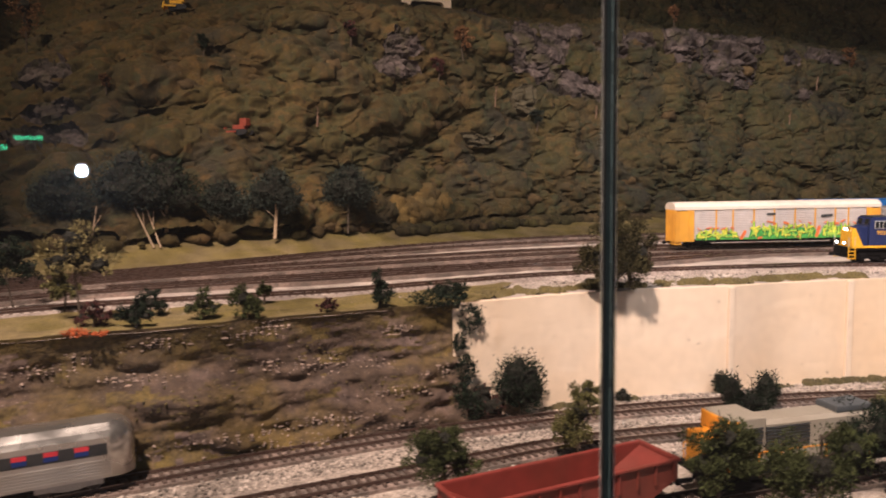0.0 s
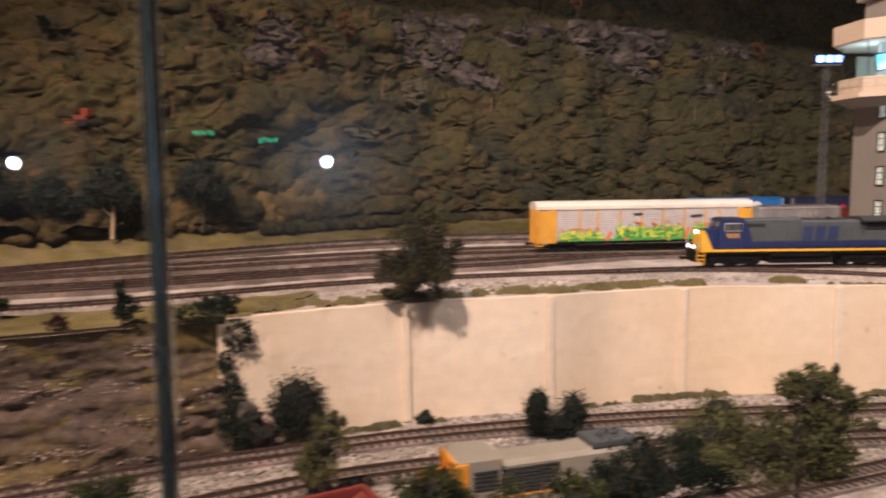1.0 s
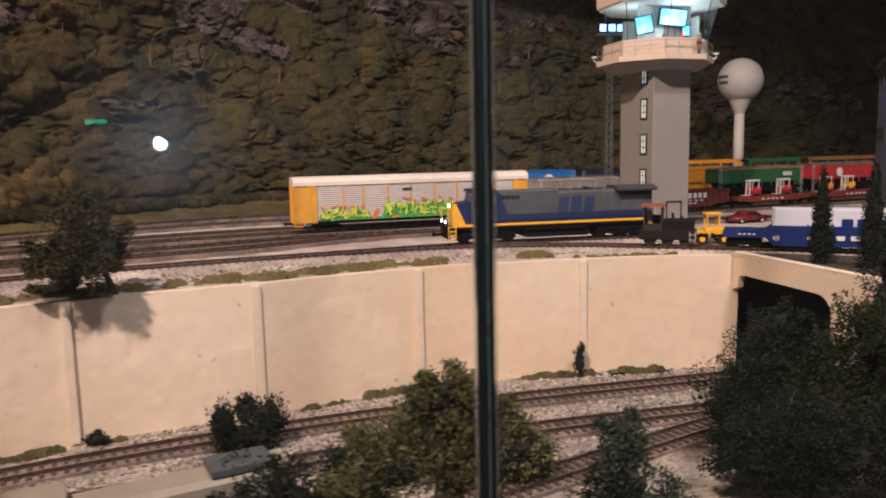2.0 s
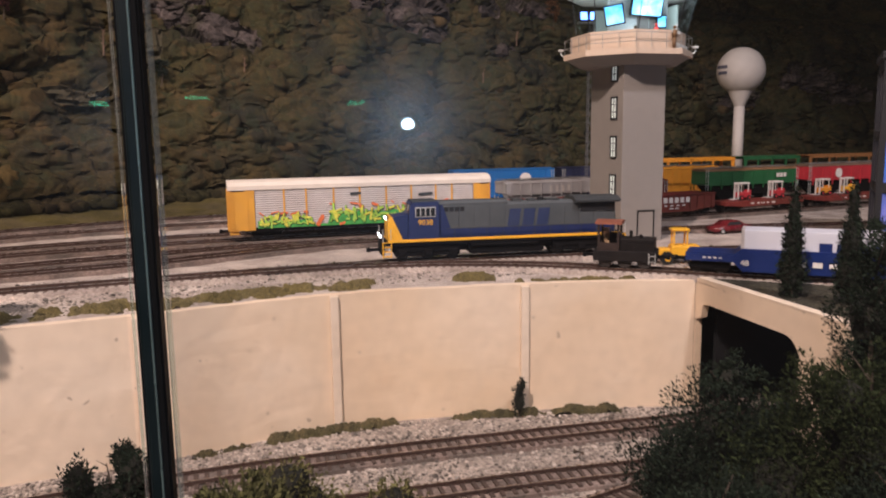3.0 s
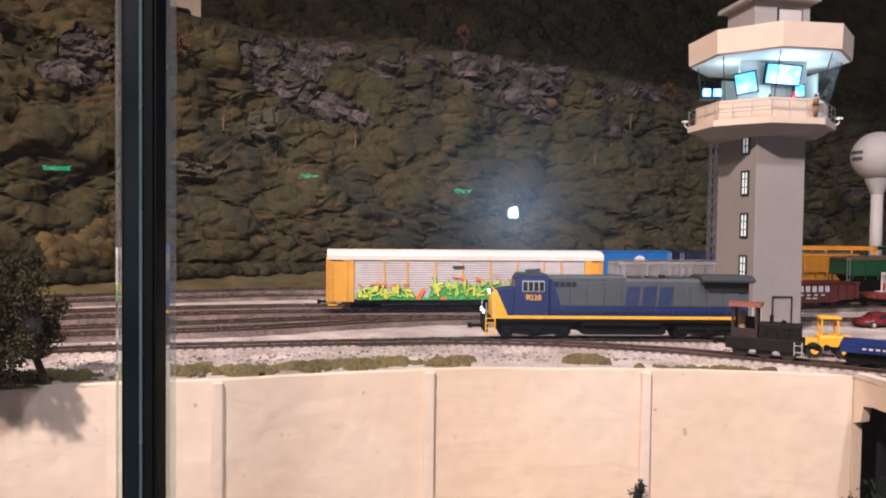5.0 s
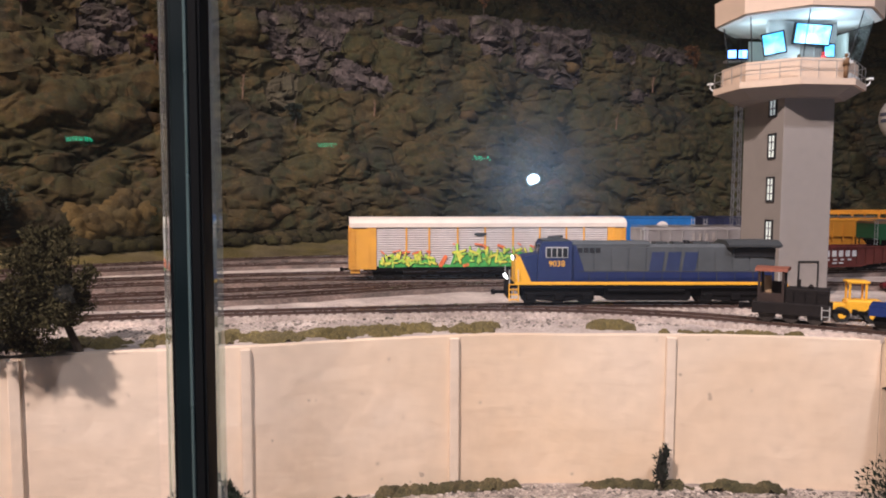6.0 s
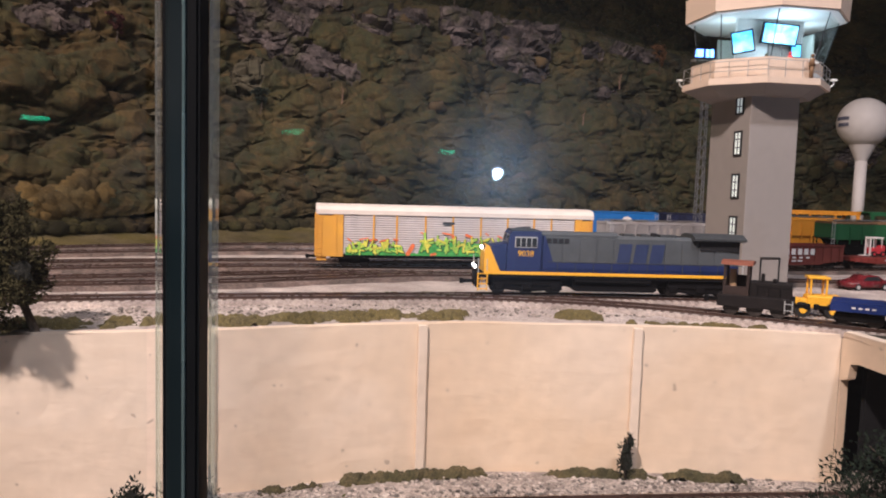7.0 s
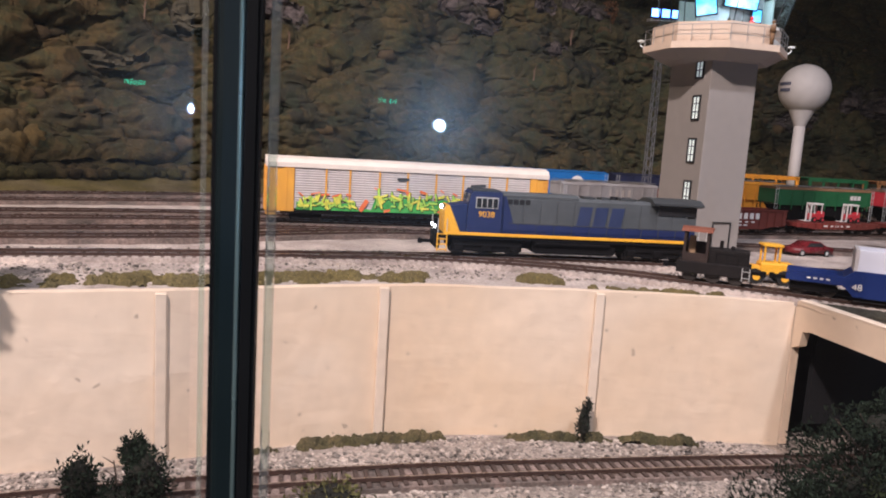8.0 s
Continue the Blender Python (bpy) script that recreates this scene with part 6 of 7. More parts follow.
def tree(name, place, height, blobs, leaves, leaf, label, material, bark=None, trunk_r=0.0016, category="tree", group="", seed=1, limbs=5, sprays=0, lean=0.0):
    """A trunk with limbs and a crown of many leaves; blobs are in shares of the height."""
    rg = np.random.default_rng(seed)
    t = thing(name, label, category, group)
    t.matrix_basis = pose(*place)
    bm = B()
    branchy(bm, (0, 0, -0.002), (lean * height, 0, height * 0.85), trunk_r, rg, limbs)
    part("trunk", bm, bark or M_BARK, t)
    V, F, W, G = foliage(rg, [(np.array(c) * height, np.array(r) * height) for c, r in blobs], int(leaves * 1.7), leaf, sprays=sprays)
    ob = new("crown", raw("crown", V, F, material))
    ob.parent = t
    ob = new("shade_core", raw("shade_core", W, G, M_CORE_SHADE))
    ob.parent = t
    return t


ROUND = [((0, 0, 0.62), (0.33, 0.33, 0.30)), ((0.16, 0.08, 0.52), (0.24, 0.22, 0.20)), ((-0.18, -0.05, 0.55), (0.22, 0.24, 0.22)), ((0.02, -0.12, 0.78), (0.20, 0.18, 0.18))]
LOWB = [((0, 0, 0.42), (0.50, 0.45, 0.40)), ((0.35, 0.05, 0.35), (0.32, 0.30, 0.30)), ((-0.34, -0.05, 0.38), (0.34, 0.30, 0.32)), ((0.05, 0.02, 0.75), (0.28, 0.26, 0.24))]

# the big bush on the wall's edge, which throws its shadow on the wall
tree("bush", (0.231, 0.786, Z_YARD), 0.078, [((-0.22, -0.22, 0.55), (0.44, 0.42, 0.38)), ((0.03, -0.28, 0.50), (0.26, 0.25, 0.26)), ((-0.48, -0.12, 0.42), (0.28, 0.30, 0.30)),
     ((-0.22, -0.40, 0.33), (0.36, 0.28, 0.26)), ((-0.27, 0.02, 0.83), (0.28, 0.26, 0.20)), ((-0.46, -0.28, 0.13), (0.30, 0.22, 0.14))], 13000, 0.0012,
     "large dull green bush on the edge of the wall", mat("leaf_dull", (0.047, 0.041, 0.018), 0.9, vary=0.35, scale=300, island=0.6, spec=0.1), trunk_r=0.0026, category="bush", seed=3, limbs=8, sprays=80, lean=-0.40)

# shrubs at the foot of the wall
for k, (x, y, h, bl, n, mt, lab) in enumerate((
        (0.120, 0.706, 0.062, [((0, 0, 0.62), (0.34, 0.32, 0.34)), ((0.1, 0, 0.40), (0.28, 0.26, 0.28)), ((-0.14, 0, 0.45), (0.26, 0.24, 0.28))], 2600, M_LEAF_D, "dark green round shrub at the foot of the wall"),
        (0.084, 0.699, 0.036, LOWB, 320, M_LEAF_K, "sparse maroon shrub at the foot of the wall"),
        (0.217, 0.760, 0.014, LOWB, 120, M_LEAF_D, "small scrubby shrub at the foot of the wall"),
        (0.318, 0.789, 0.024, [((0, 0, 0.5), (0.35, 0.3, 0.45))], 500, M_LEAF_D, "small upright dark shrub at the wall"),
        (0.326, 0.728, 0.040, [((-0.42, 0, 0.50), (0.24, 0.24, 0.44)), ((0.38, 0.1, 0.55), (0.30, 0.26, 0.40)), ((0, 0, 0.28), (0.5, 0.3, 0.28))], 1900, M_LEAF_D, "dark forked shrub between the lower tracks"),
        (0.603, 0.842, 0.034, [((0, 0, 0.45), (0.16, 0.16, 0.45)), ((0.08, 0, 0.8), (0.09, 0.09, 0.2))], 130, M_LEAF_D, "thin upright sprig beside a pilaster"),
        (0.434, 0.668, 0.055, LOWB, 2600, M_LEAF_O, "olive bush between the lower tracks"),
        (0.489, 0.642, 0.052, LOWB, 2400, M_LEAF_O, "olive bush between the lower tracks"))):
    tree("shrub", (x, y, Z_LOW), h, bl, n, 0.0013, lab, mt, trunk_r=0.0009, category="shrub", group="shrubs along the wall", seed=20 + k, limbs=4)

# trees in the foreground, close to the glass
for k, (x, y, h, bl, n, mt, lab) in enumerate((
        (0.066, 0.510, 0.068, ROUND, 2000, M_LEAF_G, "green model tree with a loose round crown"),
        (0.160, 0.600, 0.066, [((0, 0, 0.6), (0.28, 0.26, 0.32)), ((0.1, 0, 0.85), (0.16, 0.16, 0.16)), ((-0.12, 0, 0.4), (0.24, 0.22, 0.2))], 1500, M_LEAF_O, "slim olive green model tree"),
        (0.236, 0.500, 0.077, ROUND, 2600, M_LEAF_G, "green model tree with a loose round crown"),
        (0.293, 0.500, 0.071, [((0, 0, 0.55), (0.42, 0.36, 0.34)), ((0.25, 0, 0.7), (0.25, 0.2, 0.22)), ((-0.3, 0, 0.5), (0.25, 0.2, 0.25))], 2600, M_LEAF_G, "broad green model tree near the glass"),
        (0.432, 0.520, 0.118, [((0.02, 0.0, 0.88), (0.16, 0.15, 0.12)), ((-0.20, 0.0, 0.60), (0.26, 0.22, 0.20)), ((0.16, 0.05, 0.72), (0.17, 0.15, 0.12)), ((0.0, 0.0, 0.66), (0.2, 0.2, 0.18))], 4200, mat("leaf_mid", (0.066, 0.066, 0.026), 0.9, vary=0.35, scale=300, island=0.5, spec=0.1), "tall olive green model tree with a ragged crown"),
        (0.362, 0.560, 0.072, [((0, 0, 0.55), (0.55, 0.45, 0.40)), ((0.35, 0.1, 0.5), (0.4, 0.3, 0.3)), ((-0.35, 0, 0.45), (0.35, 0.3, 0.3))], 3600, M_LEAF_D, "broad dark green model tree"),
        (0.670, 0.650, 0.108, [((0, 0, 0.55), (0.38, 0.32, 0.34)), ((0.32, 0.0, 0.48), (0.32, 0.28, 0.30)), ((-0.22, 0, 0.40), (0.30, 0.26, 0.26)), ((0.05, 0, 0.84), (0.18, 0.18, 0.14))], 6000, M_LEAF_D, "dense dark green bush beside the underpass"),
        (0.732, 0.618, 0.120, [((0, 0, 0.5), (0.5, 0.36, 0.42)), ((-0.16, 0, 0.76), (0.30, 0.24, 0.20)), ((0.22, 0, 0.74), (0.32, 0.24, 0.24)), ((0.4, 0.1, 0.5), (0.32, 0.28, 0.30)), ((-0.4, 0, 0.4), (0.32, 0.28, 0.30))], 6000, mat("leaf_deep", (0.020, 0.027, 0.010), 0.9, vary=0.35, scale=300, island=0.5, spec=0.1), "dense green bush beside the underpass"),
        (0.507, 0.503, 0.098, [((0, 0, 0.62), (0.26, 0.24, 0.34)), ((0.14, 0.02, 0.42), (0.24, 0.2, 0.24)), ((-0.16, 0, 0.40), (0.24, 0.2, 0.24)), ((-0.02, 0, 0.88), (0.14, 0.13, 0.14))], 3000, M_LEAF_S, "soft bluish green model tree close to the glass"),
        (0.640, 0.590, 0.070, [((0, 0, 0.5), (0.5, 0.42, 0.44)), ((0.4, 0.1, 0.45), (0.4, 0.36, 0.36)), ((-0.35, 0.1, 0.4), (0.32, 0.30, 0.30))], 5000, M_LEAF_D, "low dark green bush near the glass"),
        (0.705, 0.560, 0.082, [((0, 0, 0.5), (0.5, 0.42, 0.44)), ((0.4, 0.1, 0.5), (0.4, 0.36, 0.36)), ((-0.4, 0.1, 0.4), (0.36, 0.30, 0.30))], 5200, M_LEAF_D, "low dark green bush near the glass"),
        (0.754, 0.650, 0.180, [((0.04, 0, 0.34), (0.20, 0.16, 0.22)), ((0.10, 0, 0.66), (0.20, 0.16, 0.22)), ((-0.02, 0, 0.68), (0.14, 0.14, 0.18)), ((0.06, 0, 0.50), (0.17, 0.16, 0.2)), ((0.05, 0, 0.86), (0.12, 0.11, 0.13)), ((0.02, -0.04, 0.22), (0.24, 0.16, 0.18)), ((0.22, 0, 0.5), (0.18, 0.16, 0.3))], 7500, M_LEAF_D, "tall dark green tree beside the underpass"))):
    tree("tree", (x, y, Z_LOW), h, bl, int(n * (2.6 if n > 4500 else 1.7)), 0.0011, lab, mt, trunk_r=0.0018, group="foreground trees", seed=50 + k, limbs=7, sprays=200 if n > 4500 else 54)
for k, (x, y, h) in enumerate(((0.779, 0.764, 0.077), (0.802, 0.735, 0.082))):
    tree("conifer", (x, y, 1.2065), h, [((0, 0, 0.26), (0.125, 0.125, 0.24)), ((0, 0, 0.54), (0.095, 0.095, 0.25)), ((0, 0, 0.82), (0.05, 0.05, 0.20))], 1900, 0.0012,
         "narrow dark conifer on top of the underpass", M_LEAF_D, trunk_r=0.0014, group="conifers on the underpass", seed=80 + k, limbs=3)

# shrubs and small trees on the grass above the cliff
for k, (x, y, h, bl, n, mt, lab) in enumerate((
        (-0.222, 0.598, 0.086, ROUND, 900, M_LEAF_P, "loose yellowish tree above the cliff"),
        (-0.316, 0.655, 0.070, ROUND, 1500, M_LEAF_D, "dark small tree above the cliff"),
        (-0.262, 0.640, 0.040, ROUND, 800, M_LEAF_O, "olive small tree above the cliff"),
        (-0.181, 0.628, 0.026, LOWB, 700, M_LEAF_D, "dark low shrub above the cliff"),
        (-0.133, 0.618, 0.026, LOWB, 600, M_LEAF_G, "small tree with a thin trunk above the cliff"),
        (-0.100, 0.618, 0.032, [((0, 0, 0.5), (0.42, 0.36, 0.42)), ((0.2, 0, 0.3), (0.35, 0.3, 0.28))], 900, M_LEAF_G, "small dense tree above the cliff"),
        (-0.107, 0.690, 0.022, ROUND, 400, M_LEAF_G, "tiny tree beside the yard track"),
        (0.000, 0.668, 0.034, [((0, 0, 0.74), (0.24, 0.22, 0.26)), ((0.10, 0, 0.34), (0.30, 0.26, 0.32))], 800, M_LEAF_D, "narrow upright shrub above the cliff"),
        (-0.171, 0.583, 0.024, LOWB, 700, M_LEAF_D, "dark ball shrub above the cliff"),
        (-0.205, 0.585, 0.022, LOWB, 500, M_LEAF_K, "dark maroon shrub above the cliff"),
        (0.054, 0.712, 0.020, [((0, 0, 0.5), (0.9, 0.5, 0.45)), ((0.6, 0, 0.4), (0.5, 0.4, 0.4))], 900, M_LEAF_D, "dark low hedge above the cliff"),
        (-0.040, 0.650, 0.014, LOWB, 300, M_LEAF_K, "small maroon tuft above the cliff"))):
    tree("shrub", (x, y, Z_YARD + 0.002), h, bl, n, 0.0013, lab, mt, trunk_r=0.0010, category="shrub", group="shrubs above the cliff", seed=100 + k, limbs=5, sprays=34)

# ivy at the join of cliff and wall
rg = np.random.default_rng(9)
V, F, W, G = foliage(rg, [((0.046, 0.689, 1.211), (0.023, 0.008, 0.008)), ((0.074, 0.702, 1.192), (0.013, 0.008, 0.013)), ((0.066, 0.696, 1.172), (0.006, 0.006, 0.009)), ((0.071, 0.694, 1.148), (0.010, 0.007, 0.014)),
                    ((0.066, 0.690, 1.128), (0.008, 0.007, 0.010)), ((0.074, 0.689, 1.114), (0.014, 0.009, 0.014))], 3800, 0.0014)
tagged(new("ivy", raw("ivy", V, F, M_LEAF_D)), "dark ivy growing over the end of the wall", "ivy", kind="stuff")
V, F, W, G = foliage(rg, [((-0.200, 0.556, 1.208), (0.010, 0.006, 0.003)), ((-0.185, 0.560, 1.207), (0.005, 0.005, 0.002))], 260, 0.0012)
tagged(new("flowers", raw("flowers", V, F, M_FLOWER)), "small patch of orange flowers above the cliff", "flowers", kind="stuff")

# trees at the mountain's foot
for k, (x, y, h, mt, bark, lab) in enumerate((
        (-0.475, 0.985, 0.105, M_LEAF_B, M_BARK, "dark bluish tree at the foot of the mountain"),
        (-0.405, 1.030, 0.128, M_LEAF_B, M_BARK, "large dark bluish tree at the foot of the mountain"),
        (-0.365, 1.055, 0.118, M_LEAF_D, M_BIRCH, "dark tree with pale leaning stems below the mountain"),
        (-0.305, 1.115, 0.086, M_LEAF_B, M_BARK, "dark bluish tree at the foot of the mountain"),
        (-0.240, 1.150, 0.102, M_LEAF_B, M_BIRCH, "dark tree with a pale bare trunk below the mountain"),
        (-0.150, 1.255, 0.108, M_LEAF_B, M_BARK, "dark bluish tree at the foot of the mountain"),
        (-0.560, 0.930, 0.090, M_LEAF_D, M_BARK, "dark tree at the foot of the mountain"))):
    tree("tree", (x, y, Z_YARD + 0.026), h, [((0, 0, 0.68), (0.38, 0.36, 0.26)), ((0.2, 0, 0.55), (0.26, 0.24, 0.18)), ((-0.2, 0.05, 0.60), (0.26, 0.24, 0.2)), ((0.03, 0, 0.88), (0.2, 0.2, 0.14))],
         2600, 0.0020, lab, mt, bark, 0.0030 if bark is M_BIRCH else 0.0018, group="trees at the mountain's foot", seed=130 + k, limbs=6)
for k, (x, y, a) in enumerate(((-0.372, 1.030, 24), (-0.364, 1.034, 18), (-0.440, 0.990, -12))):
    bm = B()
    cyl(bm, (0, 0, 0), (0, 0, 0.06), 0.0014, 7, 0.0008)
    cyl(bm, (0, 0, 0.03), (0.008, 0, 0.05), 0.0007, 5, 0.0004)
    solid("dead_tree", bm, M_BIRCH, "pale bare leaning tree on the grass bank", "dead tree", group="leaning dead trees", m=pose(x, y, Z_YARD + 0.022, 0, -a, 0))

def slope_y(x, z):
    """The depth at which the mountain's face stands at x and height z."""
    return float(SLOPE[..., 1].flat[int(np.argmin((SLOPE[..., 0] - x) ** 2 + (SLOPE[..., 2] - z) ** 2))])


# trees and stumps up on the mountain: rust-coloured, maroon and bare
for k, (x, y, z, h, mt, lab) in enumerate((
        (0.026, 1.575, 1.545, 0.070, M_LEAF_R, "rust brown tree on the mountain side"), (0.173, 1.628, 1.412, 0.045, M_LEAF_B, "bluish green bush below the boulder"), (-0.72, 1.32, 1.54, 0.11, M_LEAF_R, "rust brown tree on the mountain side"),
        (-0.168, 1.440, 1.555, 0.045, M_LEAF_K, "maroon tree on the mountain side"), (-0.393, 1.315, 1.520, 0.040, M_LEAF_D, "dark tree on the mountain side"),
        (-0.020, 1.520, 1.500, 0.045, M_LEAF_K, "maroon tree on the mountain side"), (0.962, 2.050, 1.560, 0.065, M_LEAF_R, "rust brown tree on the mountain side"),
        (-0.510, 1.215, 1.455, 0.030, M_LEAF_R, "small rusty bush on the mountain side"), (0.500, 1.86, 1.655, 0.05, M_LEAF_R, "rust brown tree above the rocks"))):
    y = min(y, slope_y(x, z) - 0.002)
    tree("tree", (x, y, z), h, [((0, 0, 0.75), (0.30, 0.28, 0.26)), ((0.05, 0, 0.5), (0.18, 0.18, 0.22)), ((-0.1, 0, 0.9), (0.22, 0.2, 0.14))], 800, 0.0018, lab, mt, None, 0.0014, group="mountain trees", seed=160 + k, limbs=7, sprays=30)
for k, (x, y, z, h) in enumerate(((0.088, 1.605, 1.461, 0.050), (0.301, 1.685, 1.443, 0.030), (-0.210, 1.330, 1.410, 0.035), (0.769, 1.885, 1.435, 0.03), (0.86, 1.95, 1.52, 0.035))):
    y = min(y, slope_y(x, z) - 0.002)
    rg = np.random.default_rng(190 + k)
    bm = B()
    branchy(bm, (0, 0, -0.004), (0.002, 0, h * 0.8), 0.0013, rg, 11, 0.45)
    solid("dead_tree", bm, M_BARE, "bare reddish brown tree on the mountain side", "dead tree", group="bare mountain trees", m=pose(x, y, z))


# foam clumps all over the mountain
rg = np.random.default_rng(21)
kinds = [lumpy(rg, 2, 0.55, 2.6) for _ in range(8)]
places = []
while len(places) < 2800:
    u, v = rg.random(), rg.random() ** 1.15
    if not 0.02 < u < 0.98 or v > 0.93:
        continue
    p = hill(u, v)
    if p[0] < -1.1 or p[0] > 2.1:
        continue
    if any(((p[0] - x) / rx) ** 2 + ((p[2] - z) / rz) ** 2 < 1.0 for _, _, discs in ROCKS for x, z, rx, rz in discs):
        continue
    s = 0.0055 + 0.0125 * rg.random() ** 1.7
    places.append((int(rg.integers(8)), turn(rg, s * rg.uniform(0.9, 1.5), s * rg.uniform(0.8, 1.2), s * rg.uniform(0.55, 0.85)), p + (0, 0.001, 0.0)))
tagged(new("foam_clumps", scatter_mesh("foam_clumps", kinds, places, M_CLUMP, True)), "dull olive foam bushes covering the mountain", "bushes", kind="stuff")
places = []
for _ in range(300):
    u, v = rg.random(), rg.random() * 0.75
    p = hill(u, v)
    s = rg.uniform(0.008, 0.02)
    places.append((int(rg.integers(8)), turn(rg, s * 1.3, s, s * 0.8), p + (0, -0.003, 0.002)))
tagged(new("autumn_clumps", scatter_mesh("autumn_clumps", kinds, places, mat("clump_brown", (0.070, 0.046, 0.019), 0.97, vary=0.4, scale=600, bump=0.0016, bscale=800, island=0.35), True)),
       "brownish foam bushes among the green ones", "bushes", kind="stuff")

places = []
foot = FOOT[(FOOT[:, 0] > -1.0) & (FOOT[:, 0] < 0.9)]
hf = headings(foot)
tufts = rg.integers(len(foot), size=60)
for _ in range(950):
    j = int(np.clip(tufts[int(rg.integers(60))] + rg.normal(0, 5), 0, len(foot) - 1))
    if foot[j, 0] < -0.12 and rg.random() < 0.85:
        continue
    s = rg.uniform(0.004, 0.014)
    o = rg.uniform(-0.040 if foot[j, 0] > -0.1 else -0.012, 0.016)
    places.append((int(rg.integers(8)), turn(rg, s * 1.4, s, s * 0.8), np.array([foot[j, 0] - hf[j, 1] * o, foot[j, 1] + hf[j, 0] * o, Z_YARD + 0.020 + (o + 0.04) * 0.25])))
tagged(new("foot_clumps", scatter_mesh("foot_clumps", kinds, places, M_CLUMP, True)), "olive foam bushes along the foot of the mountain", "bushes", kind="stuff")
places = []
gold = [lumpy(rg, 3, 0.42, 1.9) for _ in range(6)]
for _ in range(19):
    q = np.array([rg.normal(-0.072, 0.024), 0, rg.normal(1.262, 0.016)])
    q[1] = 1.400 + 0.75 * (q[0] + 0.045) + (q[2] - 1.268) * 0.5
    s = rg.uniform(0.013, 0.024)
    places.append((int(rg.integers(6)), turn(rg, s * 1.3, s, s), q))
tagged(new("golden_bushes", scatter_mesh("golden_bushes", gold, places, mat("clump_gold", (0.100, 0.064, 0.018), 0.97, vary=0.3, scale=260, bump=0.0011, bscale=420, island=0.3, second=(0.085, 0.062, 0.024), mask=24), True)),
       "golden brown foam bushes at the foot of the mountain", "bushes", kind="stuff")

# moss along the wall's top and foot: low mats whose outlines break up
small = [lumpy(rg, 2, 0.5, 2.5) for _ in range(5)]


def moss_mat(name, line, half, z, height, cover, label, material, seed):
    """A mat along a line; it rises out of the ground only where its uneven cover is thick enough."""
    c = spline(line, 0.0011)
    h = headings(c)
    w = np.arange(-half, half + 1e-6, 0.0010)
    P = np.zeros((len(w), len(c), 3))
    P[..., :2] = c[None] + w[:, None, None] * np.stack([-h[:, 1], h[:, 0]], 1)[None]
    Q = P.copy()
    m = cover + 0.9 * grain(Q * 75, 2, seed) + 0.5 * grain(Q * 260, 2, seed + 1) - 1.1 * (w[:, None] / half) ** 2
    ends = np.minimum(np.arange(len(c)), np.arange(len(c))[::-1]) * 0.0011 / 0.012
    m = m - 1.2 * np.clip(1 - ends, 0, 1)[None]
    P[..., 2] = z - 0.0025 + np.clip(m + 0.25, 0, 1) * 0.0020 + np.clip(m, 0, 1.2) ** 0.6 * (height + 0.0012) + np.where(m > 0, 0.30 * height * grain(Q * 900, 2, seed + 2), 0)
    return tagged(new(name, grid_mesh(name, P, material, False)), label, "moss", kind="structure")


def beside_wall(x0, x1, off, n=7):
    out = []
    for x in np.linspace(x0, x1, n):
        p, a = on_wall(x)
        a = math.radians(a)
        out.append((p[0] - math.sin(a) * off, p[1] + math.cos(a) * off))
    return out


TOPMOSS = "low olive moss along the top of the wall"
moss_mat("moss_patch", beside_wall(0.085, 0.335, 0.034), 0.020, Z_YARD + 0.0008, 0.0030, 0.60, TOPMOSS, M_MOSS, 31)
moss_mat("moss_patch", beside_wall(0.325, 0.500, 0.028), 0.016, Z_YARD + 0.0008, 0.0032, 0.55, TOPMOSS, M_MOSS, 32)
moss_mat("moss_patch", [(0.553, 0.886), (0.573, 0.888), (0.593, 0.887)], 0.010, Z_YARD + 0.0008, 0.0034, 0.9, TOPMOSS, M_MOSS, 33)
moss_mat("moss_patch", beside_wall(0.600, 0.715, 0.015), 0.006, Z_YARD + 0.0008, 0.0020, 0.6, TOPMOSS, M_MOSS, 34)
M_MOSSD = mat("moss_dark", (0.052, 0.046, 0.018), 0.95, vary=0.5, scale=600, bump=0.0012, bscale=700, second=(0.085, 0.068, 0.030), mask=60)
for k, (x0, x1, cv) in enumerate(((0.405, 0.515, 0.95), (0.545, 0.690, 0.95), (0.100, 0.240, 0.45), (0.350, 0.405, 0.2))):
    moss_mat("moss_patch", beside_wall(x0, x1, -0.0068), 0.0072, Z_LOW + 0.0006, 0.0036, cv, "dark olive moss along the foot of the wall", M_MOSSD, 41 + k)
# dark mossy soil on top of the underpass, behind its coping
places = []
for _ in range(2600):
    f, w = rg.random() ** 0.8, rg.random()
    x0, y0 = 0.7525 + 0.0195 * f + 0.008, 0.840 - 0.150 * f
    r = rg.uniform(0.0012, 0.0036)
    places.append((int(rg.integers(5)), turn(rg, r * 1.5, r * 1.2, r * 0.45), np.array([x0 + w * (0.012 + 0.16 * f), y0 + w * 0.02 * f, 1.2062])))
tagged(new("moss_soil", scatter_mesh("moss_soil", small, places, mat("dark_soil", (0.036, 0.032, 0.020), 0.95, vary=0.5, scale=500, bump=0.001, bscale=600, island=0.4), True)), "dark mossy soil on top of the underpass", "moss", kind="stuff")
# tufts and pale rubble on the cliff's ledges


def on_cliff(row, share, size, sink=0.0005):
    i = int(np.clip(row, 2, CLIFF.shape[0] - 1))
    j = int(np.clip(share * CLIFF.shape[1], 2, CLIFF.shape[1] - 2))
    return int(rg.integers(5)), turn(rg, *size), CLIFF[i, j] + (0.0, sink, 0.0)


